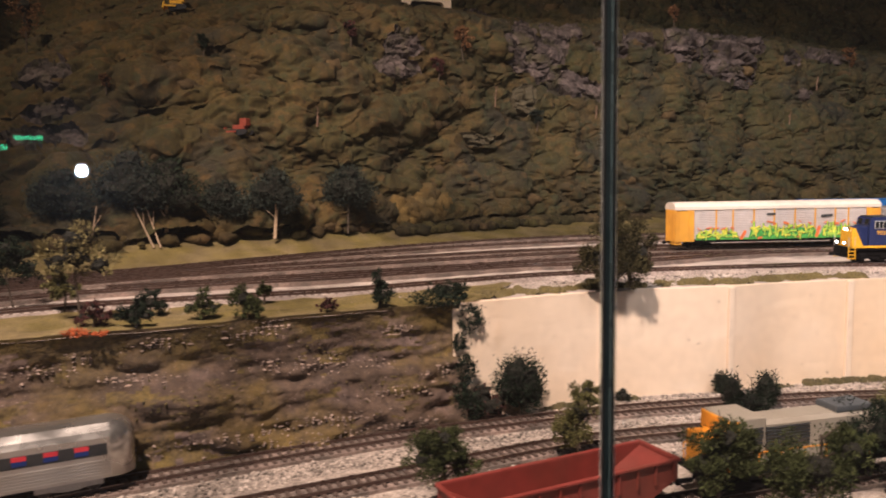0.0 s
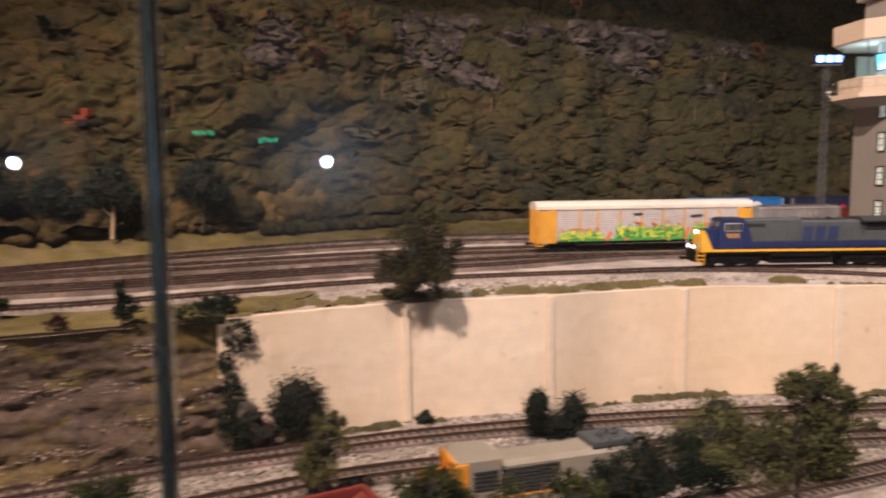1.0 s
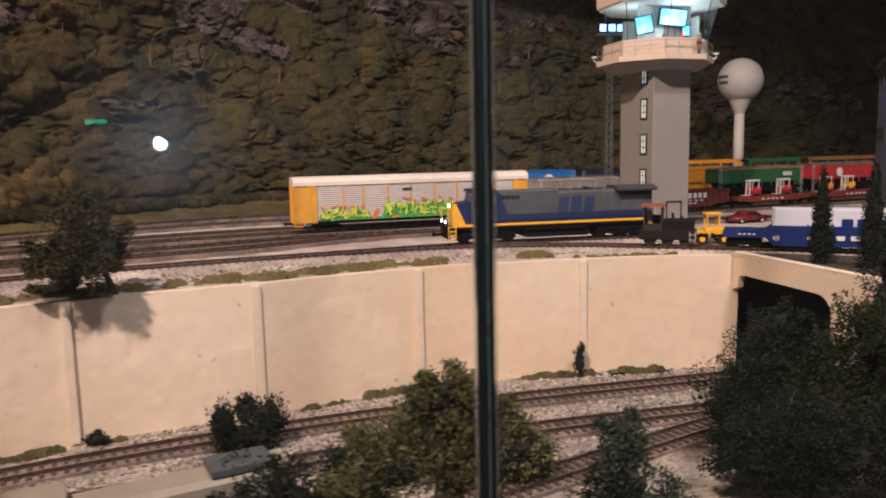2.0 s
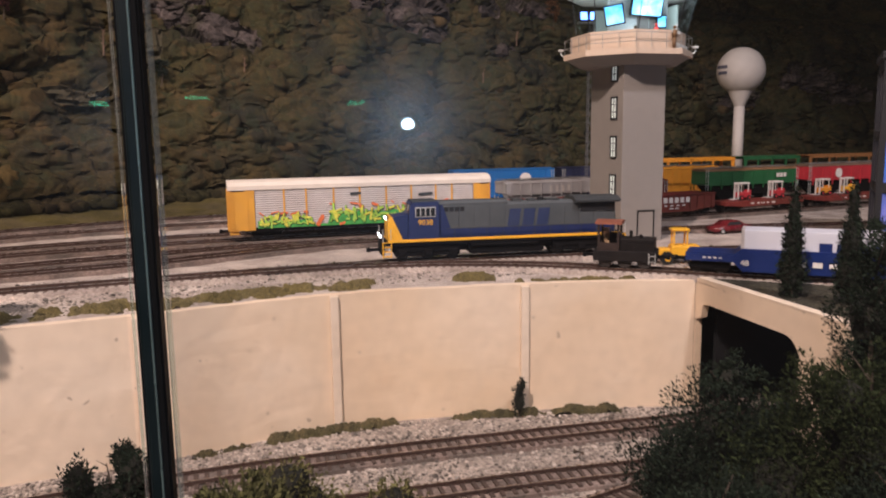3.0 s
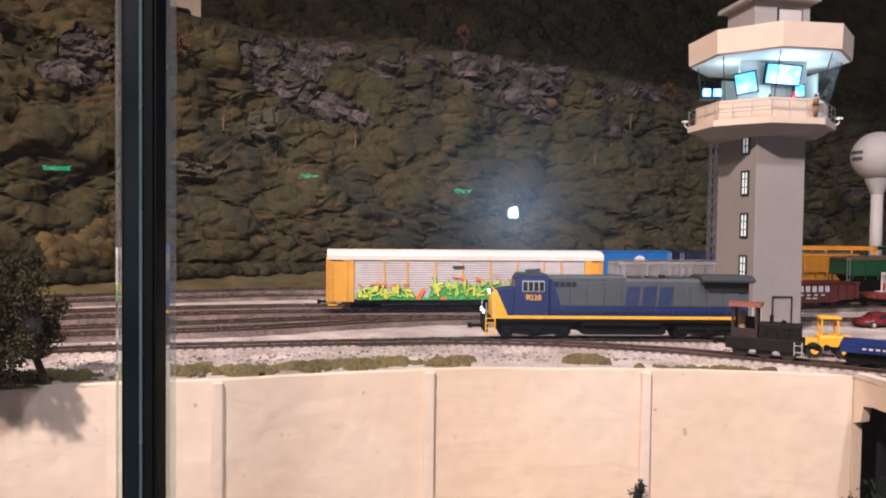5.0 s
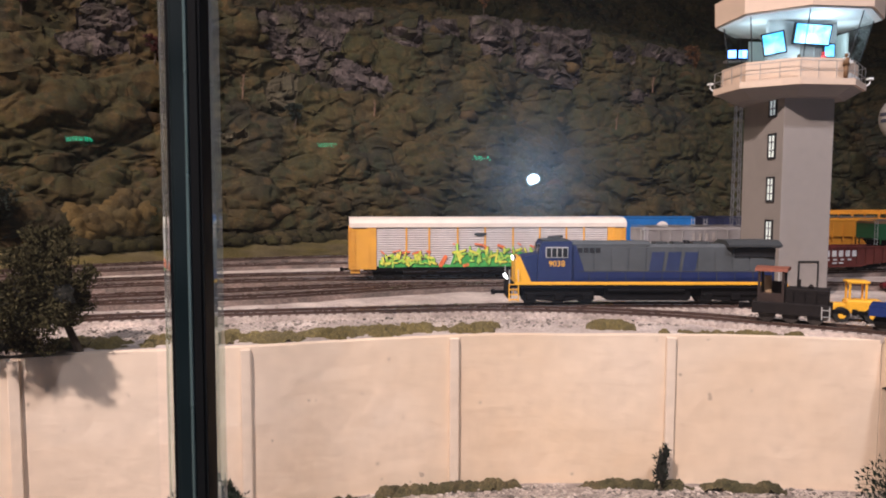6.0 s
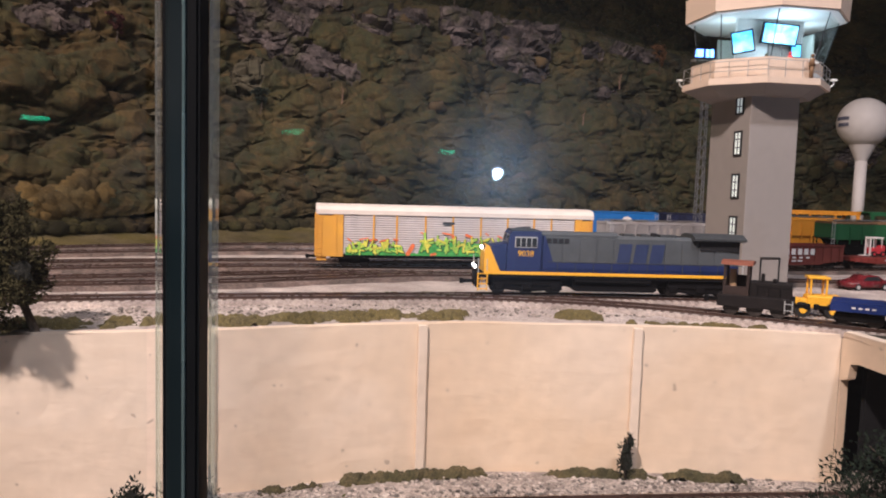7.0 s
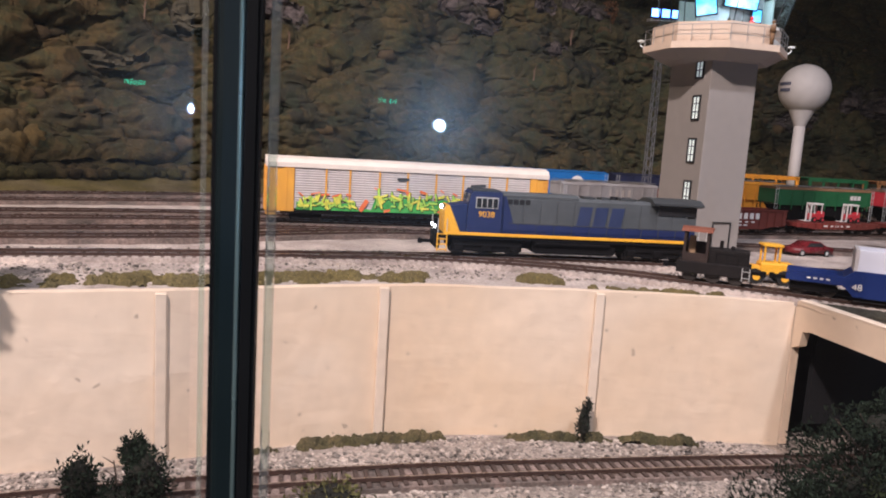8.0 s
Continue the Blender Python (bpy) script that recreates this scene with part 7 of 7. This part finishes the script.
places = []
for c0, i0, n in ((0.80, 22, 160), (0.845, 30, 200), (0.87, 27, 180), (0.955, 25, 160), (0.93, 42, 170), (0.905, 47, 120), (0.82, 50, 90), (0.975, 44, 90)):
    for _ in range(n // 5):
        r = rg.uniform(0.0006, 0.0015)
        places.append(on_cliff(i0 + rg.normal(0, 3.6), rg.normal(c0, 0.013), (r * 2.2, r * 0.6, r * 0.5)))
tagged(new("cliff_tufts", scatter_mesh("cliff_tufts", small, places, mat("tuft_brown", (0.078, 0.060, 0.018), 0.95, vary=0.4, scale=600, island=0.5), True)), "brown and olive tufts on the cliff", "tufts", kind="stuff")
places = []
lumps = [lumpy(rg, 1, 0.6, 2.0) for _ in range(5)]
for c0, i0, n, wide in ((0.846, 53, 40, 0.006), (0.884, 53, 60, 0.007), (0.897, 55, 40, 0.004), (0.89, 39, 40, 0.008), (0.915, 37, 60, 0.010), (0.944, 34, 50, 0.010), (0.987, 29, 50, 0.005),
                        (0.834, 39, 60, 0.008), (0.79, 45, 50, 0.008), (0.962, 50, 50, 0.005), (0.931, 14, 70, 0.012), (0.903, 13, 50, 0.010), (0.862, 12, 60, 0.012), (0.912, 6, 80, 0.020),
                        (0.809, 48, 30, 0.003), (0.959, 22, 50, 0.008), (0.965, 7, 60, 0.015), (0.83, 10, 40, 0.012)):
    for _ in range(n):
        r = rg.uniform(0.0005, 0.0017)
        places.append(on_cliff(i0 + rg.normal(0, 1.3), rg.normal(c0, wide), (r * 2.0, r * 0.8, r * 0.6)))
tagged(new("cliff_stones", scatter_mesh("cliff_stones", lumps, places, mat("pale_rubble", (0.215, 0.160, 0.130), 0.92, vary=0.35, scale=400, island=0.6))), "broken pale rubble along the cliff's ledges", "stones", kind="stuff")

# loose stones
st = [lumpy(rg, 1, 0.5, 2.0) for _ in range(6)]
places = []
for c, lo, hi, n, z in ((LOW1, -0.016, -0.048, 7000, Z_LOW), (LOW1, 0.016, 0.060, 8500, Z_LOW), (LOW2, -0.016, -0.05, 3500, Z_LOW), (MAIN, -0.018, -0.075, 3600, Z_YARD), (MAIN, 0.018, 0.05, 1800, Z_YARD)):
    h = headings(c)
    sel = np.where((c[:, 0] > -0.2) & (c[:, 0] < 0.85))[0]
    for _ in range(n):
        j = int(rg.choice(sel))
        o = lo + (hi - lo) * rg.random()
        q = c[j] + np.array([-h[j, 1], h[j, 0]]) * o + h[j] * rg.uniform(-0.0037, 0.0037)
        if z == Z_YARD and 0.05 < q[0] < 0.76 and q[1] < np.interp(q[0], WALL[:, 0], WALL[:, 1]) + 0.009:
            continue
        if z == Z_LOW and 0.05 < q[0] < 0.76 and q[1] > np.interp(q[0], WALL[:, 0], WALL[:, 1]) - 0.001:
            continue
        r = (abs(rg.normal(0.0006, 0.0004)) + 0.0003) * (0.95 if z == Z_LOW else 0.9)
        places.append((int(rg.integers(6)), turn(rg, r * 1.3, r, r * 0.8), np.array([q[0], q[1], z + r * 0.3])))
tagged(new("loose_stones", scatter_mesh("loose_stones", st, places, M_STONE)), "loose pale gravel stones along the tracks", "gravel", kind="stuff")

# ---- the short train on the branch track ----
M_SOOT = mat("soot_black", (0.011, 0.0085, 0.008), 0.75, vary=0.3, scale=260, spec=0.2)
sw = thing("switcher", "small dark brown open-cab switcher locomotive", "locomotive")
bm = B()
box(bm, (0, 0, 0.0105), (0.052, 0.026, 0.0085), bevel=0.0006)
part("frame", bm, M_SOOT, sw)
bm = B()
box(bm, (0.010, 0, 0.0195), (0.028, 0.018, 0.0110), bevel=0.0006)
part("bonnet", bm, M_SOOT, sw)
bm = B()
for sx in (-0.0215, -0.0055):
    for sy in (-1, 1):
        box(bm, (sx, sy * 0.0105, 0.0255), (0.0018, 0.0018, 0.0240))
box(bm, (-0.0135, 0.0105, 0.0215), (0.016, 0.0012, 0.0130))
box(bm, (-0.0055, 0, 0.0215), (0.0012, 0.021, 0.0130))
box(bm, (-0.0135, -0.0105, 0.0180), (0.016, 0.0012, 0.0065))
part("cab_frame", bm, M_BROWN, sw, "brown cab posts and panels")
bm = B()
prism(bm, [(-0.0130, 0.0370), (-0.0115, 0.0390), (0, 0.0400), (0.0115, 0.0390), (0.0130, 0.0370)], -0.0245, -0.0025, axis="x")
part("cab_roof", bm, mat("roof_redbrown", (0.20, 0.065, 0.035), 0.8, vary=0.2, scale=200), sw, "red-brown cab roof")
bm = B()
box(bm, (-0.0170, 0.004, 0.0255), (0.0050, 0.0020, 0.0140))
part("cab_board", bm, M_TAN, sw, "tan board inside the cab")
bm = B()
cyl(bm, (0.004, 0, 0.025), (0.004, 0, 0.0310), 0.0014, 10)
ball(bm, (0.012, 0, 0.0262), 0.0018, 10)
part("stack", bm, M_SOOT, sw)
bm = B()
for sy in (-1, 1):
    cyl(bm, (0.0, sy * 0.0118, 0.0245), (0.024, sy * 0.0118, 0.0245), 0.0003, 5)
    for k in range(4):
        cyl(bm, (0.001 + 0.0075 * k, sy * 0.0118, 0.0145), (0.001 + 0.0075 * k, sy * 0.0118, 0.0245), 0.0003, 5)
part("handrail", bm, M_SOOT, sw)
ladder(sw, 0.0225, -0.0134, 0.0045, 0.0140, M_RIM, 0.005, 2)
for s in (-1, 1):
    coupler(sw, s * 0.029, s)
for k in range(3):
    for s in (-1, 1):
        bm = B()
        cyl(bm, (-0.016 + 0.016 * k, s * 0.0070, 0.0058), (-0.016 + 0.016 * k, s * 0.0094, 0.0058), 0.0058, 16)
        part("wheel", bm, M_WHEEL, sw)
at_track(sw, BRANCH, 0.7075)

wc = thing("well_car", "blue well car with white numbers and a white container", "freight car")
ln = 0.205
bm = B()
prism(bm, [(-ln / 2, 0.0105), (-ln / 2, 0.0165), (-ln / 2 + 0.036, 0.0165), (-ln / 2 + 0.042, 0.0215), (ln / 2 - 0.042, 0.0215), (ln / 2 - 0.036, 0.0165), (ln / 2, 0.0165), (ln / 2, 0.0105),
           (ln / 2 - 0.036, 0.0105), (ln / 2 - 0.043, 0.0035), (-ln / 2 + 0.043, 0.0035), (-ln / 2 + 0.036, 0.0105)], -0.0170, 0.0170)
part("car_frame", bm, M_CBLUE, wc)
bm = B()
for k in range(9):
    for s in (-1, 1):
        box(bm, (-0.055 + 0.0138 * k, s * 0.0172, 0.0120), (0.0014, 0.0010, 0.0150))
part("side_post", bm, M_CBLUE, wc)
writing("48", 0.0062, M_TEXT, wc, pose(-0.058, -0.0178, 0.0085, 90, 0, 0), "white car number")
bars(wc, -0.035, 0.01, 0.0115, 0.0040, -0.0178, 4, M_TEXT, 0.4)
bars(wc, -0.090, -0.074, 0.0135, 0.0012, -0.0172, 4, M_TEXT, 0.4)
for s in (-1, 1):
    bogie(wc, s * (ln / 2 - 0.018), 2, 0.019)
    coupler(wc, s * (ln / 2 + 0.004), s)
at_track(wc, BRANCH, 0.840)
ct = thing("shipping_container", "white shipping container with blue lettering bars", "container")
bm = B()
box(bm, (0.006, 0, 0.0205), (0.118, 0.0285, 0.0300), bevel=0.0005)
body = part("container_body", bm, M_CWHITE, ct)
for k in range(30):
    bm = B()
    box(bm, (-0.050 + 0.0039 * k, -0.0144, 0.0205), (0.0012, 0.0005, 0.0270))
    part("side_rib", bm, M_CWHITE, body)
bm = B()
for s in (-1, 1):
    box(bm, (0.006 + s * 0.0582, 0, 0.0205), (0.0024, 0.0292, 0.0306), bevel=0.0003)
part("end_frame", bm, M_RPANEL, ct)
bars(ct, 0.000, 0.060, 0.0225, 0.0100, -0.01485, 5, M_CBLUE, 0.25)
ct.matrix_basis = wc.matrix_basis @ pose(-0.008, 0, 0.0005)

ld = thing("wheel_loader", "yellow wheel loader with black tyres parked between the tracks", "loader")
bm = B()
box(bm, (0.004, 0, 0.0095), (0.020, 0.012, 0.008), bevel=0.0012)
box(bm, (-0.0095, 0, 0.0085), (0.009, 0.009, 0.005), bevel=0.001)
part("chassis", bm, M_YEL, ld)
bm = B()
for sx in (-0.004, 0.005):
    for sy in (-1, 1):
        box(bm, (sx, sy * 0.0045, 0.0185), (0.0011, 0.0011, 0.0110))
box(bm, (0.0005, 0, 0.0243), (0.0125, 0.0115, 0.0016), bevel=0.0004)
part("cab", bm, M_YEL, ld, "yellow open cab")
bm = B()
box(bm, (-0.0175, 0, 0.0055), (0.0022, 0.0140, 0.0065), Matrix.Rotation(0.3, 3, "Y"), bevel=0.0005)
for sy in (-1, 1):
    box(bm, (-0.0130, sy * 0.0040, 0.0085), (0.0085, 0.0012, 0.0015), Matrix.Rotation(-0.5, 3, "Y"))
part("bucket", bm, M_YEL, ld)
for sx in (-0.0085, 0.0085):
    for sy in (-1, 1):
        bm = B()
        cyl(bm, (sx, sy * 0.0048, 0.0046), (sx, sy * 0.0082, 0.0046), 0.0046, 18)
        w = part("wheel", bm, M_TYRE, ld)
        bm = B()
        cyl(bm, (sx, sy * 0.0080, 0.0046), (sx, sy * 0.0086, 0.0046), 0.0022, 12)
        part("hub", bm, M_YEL, w)
ld.matrix_basis = pose(0.771, 0.925, Z_YARD + 0.0005, 0, 0, -14) @ Matrix.Scale(1.28, 4)

# ---- parked red car ----
rc = thing("parked_car", "dark red model saloon car parked in the yard", "car")
bm = B()
prism(bm, [(-0.026, 0.0030), (-0.0265, 0.0070), (-0.0245, 0.0092), (-0.0130, 0.0102), (-0.0075, 0.0152), (0.0080, 0.0156), (0.0150, 0.0106), (0.0250, 0.0098), (0.0265, 0.0070), (0.0260, 0.0030)], -0.0095, 0.0095)
bmesh.ops.bevel(bm, geom=list(bm.edges), offset=0.0007, segments=2, affect="EDGES")
part("body", bm, mat("car_paint", (0.13, 0.014, 0.017), 0.25, vary=0.05), rc, "", True)
for s in (-1, 1):
    bm = B()
    prism(bm, [(-0.0110, 0.0106), (-0.0068, 0.0144), (0.0070, 0.0147), (0.0118, 0.0108)], s * 0.0094, s * 0.0099)
    part("side_window", bm, M_WIN, rc)
    for x in (-0.0160, 0.0165):
        bm = B()
        cyl(bm, (x, s * 0.0072, 0.0036), (x, s * 0.0098, 0.0036), 0.0036, 16)
        w = part("wheel", bm, M_TYRE, rc)
        bm = B()
        cyl(bm, (x, s * 0.0096, 0.0036), (x, s * 0.0101, 0.0036), 0.0020, 12)
        part("rim", bm, M_RIM, w)
bm = B()
box(bm, (0.0262, -0.004, 0.0062), (0.0008, 0.006, 0.0026))
part("number_plate", bm, M_YEL, rc, "blank yellow plate")
rc.matrix_basis = pose(0.920, 1.110, Z_YARD, 0, 0, 12)

# ---- nearest lower track with its train ----
LOW3 = track([(-0.6, -0.03), (-0.3, 0.19), (-0.08, 0.345), (0.08, 0.452), (0.21, 0.527), (0.37, 0.588), (0.50, 0.638), (0.62, 0.690), (0.70, 0.722)], Z_LOWRAIL - 0.0003, "lower model track nearest to the glass", (0.05, 0.71))


def open_hopper(c, x, z, ln=0.150):
    g = thing("open_hopper_car", "oxide red open hopper car", "freight car")
    bm = B()
    hw, top = 0.0175, 0.0325
    for s in (-1, 1):
        prism(bm, [(-ln / 2, 0.0200), (-ln / 2, top), (ln / 2, top), (ln / 2, 0.0200), (ln / 2 - 0.022, 0.0100), (-ln / 2 + 0.022, 0.0100)], s * hw, s * (hw - 0.0014))
    part("side", bm, M_OXIDE, g)
    bm = B()
    for s in (-1, 1):
        box(bm, (s * (ln / 2 - 0.001), 0, 0.0270), (0.0016, 2 * hw - 0.003, 0.0110))
        box(bm, (s * (ln / 2 - 0.020), 0, 0.0200), (0.044, 2 * hw - 0.003, 0.0014), Matrix.Rotation(s * -0.5, 3, "Y"))
    box(bm, (0, 0, 0.0112), (ln - 0.06, 2 * hw - 0.003, 0.0014))
    part("hopper_slope", bm, M_OXIDE, g)
    bm = B()
    for s in (-1, 1):
        box(bm, (0, s * (hw + 0.0004), top), (ln + 0.001, 0.0030, 0.0018), bevel=0.0004)
        box(bm, (s * ln / 2, 0, top), (0.0030, 2 * hw, 0.0018), bevel=0.0004)
        for k in range(11):
            box(bm, (-ln / 2 + 0.004 + (ln - 0.008) * k / 10, s * (hw + 0.0006), 0.0255), (0.0014, 0.0014, 0.0130))
    part("top_rail", bm, M_OXIDE, g)
    for s in (-1, 1):
        bogie(g, s * (ln / 2 - 0.02), 2, 0.019)
        coupler(g, s * (ln / 2 + 0.004), s)
    at_track(g, c, x, z)


open_hopper(LOW3, 0.139, Z_LOWRAIL)
gp = thing("freight_locomotive", "cream and grey diesel locomotive with an orange nose", "locomotive")
M_CREAM = mat("loco_cream", (0.29, 0.26, 0.21), 0.5, vary=0.08, scale=120)
bm = B()
box(bm, (0, 0, 0.0165), (0.150, 0.032, 0.0035))
part("frame", bm, M_UNDER, gp)
bm = B()
prism(bm, [(-0.0115, 0.0180), (-0.0115, 0.0450), (-0.0085, 0.0475), (0.0085, 0.0475), (0.0115, 0.0450), (0.0115, 0.0180)], -0.030, 0.068, axis="x")
hd = part("hood", bm, M_CREAM, gp, "cream engine hood")
bm = B()
for k in range(7):
    box(bm, (-0.010, -0.0118, 0.0300 + 0.0022 * k), (0.034, 0.0008, 0.0010))
part("louvre", bm, M_DGREY, hd, "grey louvres")
bm = B()
box(bm, (-0.043, 0, 0.0350), (0.026, 0.0310, 0.0340), bevel=0.0008)
part("cab", bm, M_CREAM, gp, "cream cab")
bm = B()
box(bm, (-0.0535, 0, 0.0345), (0.0075, 0.0322, 0.0330), bevel=0.0008)
part("cab_front", bm, M_ORANGE, gp, "orange cab front")
bm = B()
box(bm, (-0.063, 0, 0.0290), (0.018, 0.0220, 0.0230), bevel=0.001)
part("nose", bm, M_ORANGE, gp, "orange nose")
bm = B()
for s in (-1, 1):
    for k in range(9):
        cyl(bm, (-0.070 + 0.0175 * k, s * 0.0158, 0.018), (-0.070 + 0.0175 * k, s * 0.0158, 0.0290), 0.0005, 5)
    cyl(bm, (-0.070, s * 0.0158, 0.0290), (0.070, s * 0.0158, 0.0290), 0.0005, 5)
part("handrail", bm, M_ORANGE, gp, "orange handrails")
for s in (-1, 1):
    bm = B()
    for k in range(5):
        box(bm, (-0.040, s * 0.0157, 0.0355 + 0.0024 * k), (0.015, 0.0008, 0.0011))
    part("cab_louvre", bm, M_DGREY, gp, "grey louvres")
    bogie(gp, s * 0.046, 2, 0.026)
    coupler(gp, s * 0.079, s)
bm = B()
box(bm, (0.045, 0, 0.0495), (0.030, 0.020, 0.0045), bevel=0.0008)
part("radiator", bm, M_GREY, gp)
at_track(gp, LOW3, 0.300, Z_LOWRAIL)

# ---- streamlined passenger car on the lower track ----
pc = thing("passenger_car", "stainless steel streamlined passenger car with red and blue stripes", "passenger car")
ln = 0.260
bm = B()
hw = 0.0178
sec = [(-hw, 0.0100), (-hw, 0.0380), (-hw + 0.002, 0.0420), (-0.011, 0.0460), (-0.005, 0.0475), (0.005, 0.0475), (0.011, 0.0460), (hw - 0.002, 0.0420), (hw, 0.0380), (hw, 0.0100)]
prism(bm, sec, -ln / 2, ln / 2 - 0.012, axis="x")
part("body", bm, M_SILVER, pc, "bright stainless body")
bm = B()
prev = None
for k in range(7):
    a = k / 6 * math.pi / 2
    x, f = ln / 2 - 0.012 + 0.016 * math.sin(a), 0.35 + 0.65 * math.cos(a)
    ring = [bm.verts.new((x, y * f, 0.0100 + (z - 0.0100) * (0.72 + 0.28 * math.cos(a)))) for y, z in sec]
    if prev:
        for q in range(len(ring)):
            bm.faces.new((prev[q], ring[q], ring[(q + 1) % len(ring)], prev[(q + 1) % len(ring)]))
    prev = ring
bm.faces.new(prev)
part("round_end", bm, M_SILVER, pc, "rounded tail end", True)
for s in (-1, 1):
    bm = B()
    for k in range(6):
        box(bm, (-0.006, s * (hw + 0.0002), 0.0120 + 0.0020 * k), (ln - 0.014, 0.0006, 0.0010))
    part("fluting", bm, M_SILVER, pc, "fluted lower side")
    bm = B()
    box(bm, (-0.006, s * (hw + 0.0001), 0.0300), (ln - 0.016, 0.0005, 0.0080))
    part("window_band", bm, M_WIN, pc, "dark window band")
    for k in range(13):
        bm = B()
        box(bm, (-0.118 + 0.0182 * k, s * (hw + 0.0005), 0.0290), (0.0085, 0.0004, 0.0030))
        part("blue_panel", bm, M_CBLUE, pc, "blue stripe panel")
        bm = B()
        box(bm, (-0.118 + 0.0182 * k, s * (hw + 0.0005), 0.0322), (0.0085, 0.0004, 0.0030))
        part("red_panel", bm, M_RED, pc, "red stripe panel")
bm = B()
box(bm, (0, 0, 0.0085), (ln - 0.09, 0.024, 0.006), bevel=0.001)
part("underfloor", bm, M_UNDER, pc)
for s in (-1, 1):
    bogie(pc, s * 0.092, 2, 0.030, M_STEEL)
coupler(pc, -ln / 2 - 0.004, -1)
at_track(pc, LOW1, -0.267, Z_LOWRAIL)

# ---- things on the mountain ----
tp = thing("tunnel_portal", "pale concrete tunnel portal high on the mountain", "portal", kind="structure")
bm = B()
hole = [(0.042, 0), (0.042, 0.012)] + [(0.030 + 0.012 * math.cos(q), 0.012 + 0.012 * math.sin(q)) for q in np.linspace(0.2, math.pi / 2, 5)]
hole = hole + [(-x, z) for x, z in hole[::-1]]
prism(bm, [(-0.058, 0), (-0.058, 0.046), (0.058, 0.046), (0.058, 0)] + hole, -0.006, 0.006)
part("portal_face", bm, M_WALL, tp)
# solid dark block behind the hole, in place of the tunnel's shade
bm = B()
box(bm, (0, 0.03, 0.012), (0.084, 0.045, 0.026))
part("tunnel_dark", bm, M_FASCIA, tp, "dark block drawn as the shade in the tunnel mouth")
bm = B()
box(bm, (0, -0.012, -0.006), (0.15, 0.035, 0.008), bevel=0.002)
part("ledge", bm, M_ROCKB, tp, "rocky ledge")
tp.matrix_basis = pose(-0.067, 1.770, 1.690, 0, 0, 28)


def dozer(place, yaw, material, label, blade=True):
    d = thing("bulldozer", label, "bulldozer", "machines on the mountain")
    for s in (-1, 1):
        bm = B()
        prism(bm, [(-0.016, 0.002), (-0.018, 0.006), (-0.014, 0.010), (0.012, 0.010), (0.016, 0.006), (0.014, 0.002), (0, 0)], s * 0.007, s * 0.0115)
        part("crawler", bm, M_DARK, d)
    bm = B()
    box(bm, (-0.003, 0, 0.0125), (0.022, 0.013, 0.009), bevel=0.001)
    part("bonnet", bm, material, d)
    bm = B()
    box(bm, (0.006, 0, 0.021), (0.012, 0.013, 0.012), bevel=0.001)
    part("cab", bm, material, d)
    bm = B()
    box(bm, (-0.024, 0, 0.007), (0.003, 0.030, 0.012), Matrix.Rotation(0.2, 3, "Y"), bevel=0.0006)
    for s in (-1, 1):
        box(bm, (-0.014, s * 0.013, 0.006), (0.022, 0.002, 0.003))
    part("blade", bm, material, d)
    d.matrix_basis = pose(*place, 0, 0, yaw)


dozer((-0.487, 1.405, 1.628), 20, M_YEL, "yellow bulldozer high on the mountain")
dozer((-0.315, 1.235, 1.389), -15, mat("faded_red", (0.20, 0.035, 0.018), 0.7, vary=0.2, scale=200), "faded red bulldozer on the mountain side")


# ---- a lit glass building at the end of the yard ----
gb = thing("glass_building", "dark-framed model building with tall blue lit panes", "building")
M_BLUEPANE = mat("blue_lit_pane", (0.07, 0.17, 0.62), 0.3, vary=0.5, scale=30, emit=0.22, second=(0.24, 0.20, 0.50), mask=18)
GW, GD, GH = 0.120, 0.090, 0.192
bm = B()
box(bm, (GW / 2, GD / 2, GH / 2), (GW - 0.008, GD - 0.008, GH - 0.006))
part("core", bm, M_DARK, gb)
for s in range(2):
    span = GW if s == 0 else GD
    for k in range(3):
        bm = B()
        x = 0.003 + (span - 0.006) * k / 2
        box(bm, (x, 0.002, GH / 2) if s == 0 else (0.002, x, GH / 2), (0.0055, 0.0055, GH))
        part("post", bm, M_DARK, gb, "dark upright post")
    for z in (0.003, 0.058, 0.112, GH - 0.006):
        bm = B()
        box(bm, (span / 2, 0.002, z) if s == 0 else (0.002, span / 2, z), (span - 0.006, 0.0045, 0.0100) if s == 0 else (0.0045, span - 0.006, 0.0100))
        part("beam", bm, M_DARK, gb, "dark cross beam")
    for k in range(2):
        for z0, z1 in ((0.009, 0.052), (0.064, 0.106), (0.118, 0.172)):
            bm = B()
            a = 0.006 + (span - 0.006) * k / 2
            w = (span - 0.006) / 2 - 0.006
            c = (a + w / 2, 0.0028, (z0 + z1) / 2) if s == 0 else (0.0028, a + w / 2, (z0 + z1) / 2)
            box(bm, c, (w, 0.0014, z1 - z0) if s == 0 else (0.0014, w, z1 - z0))
            part("pane", bm, M_BLUEPANE, gb, "glowing blue pane")
bm = B()
box(bm, (GW / 2, GD / 2, GH + 0.002), (GW + 0.006, GD + 0.006, 0.008), bevel=0.001)
part("roof", bm, M_DARK, gb)
gb.matrix_basis = pose(1.022, 1.000, Z_YARD, 0, 0, -34)
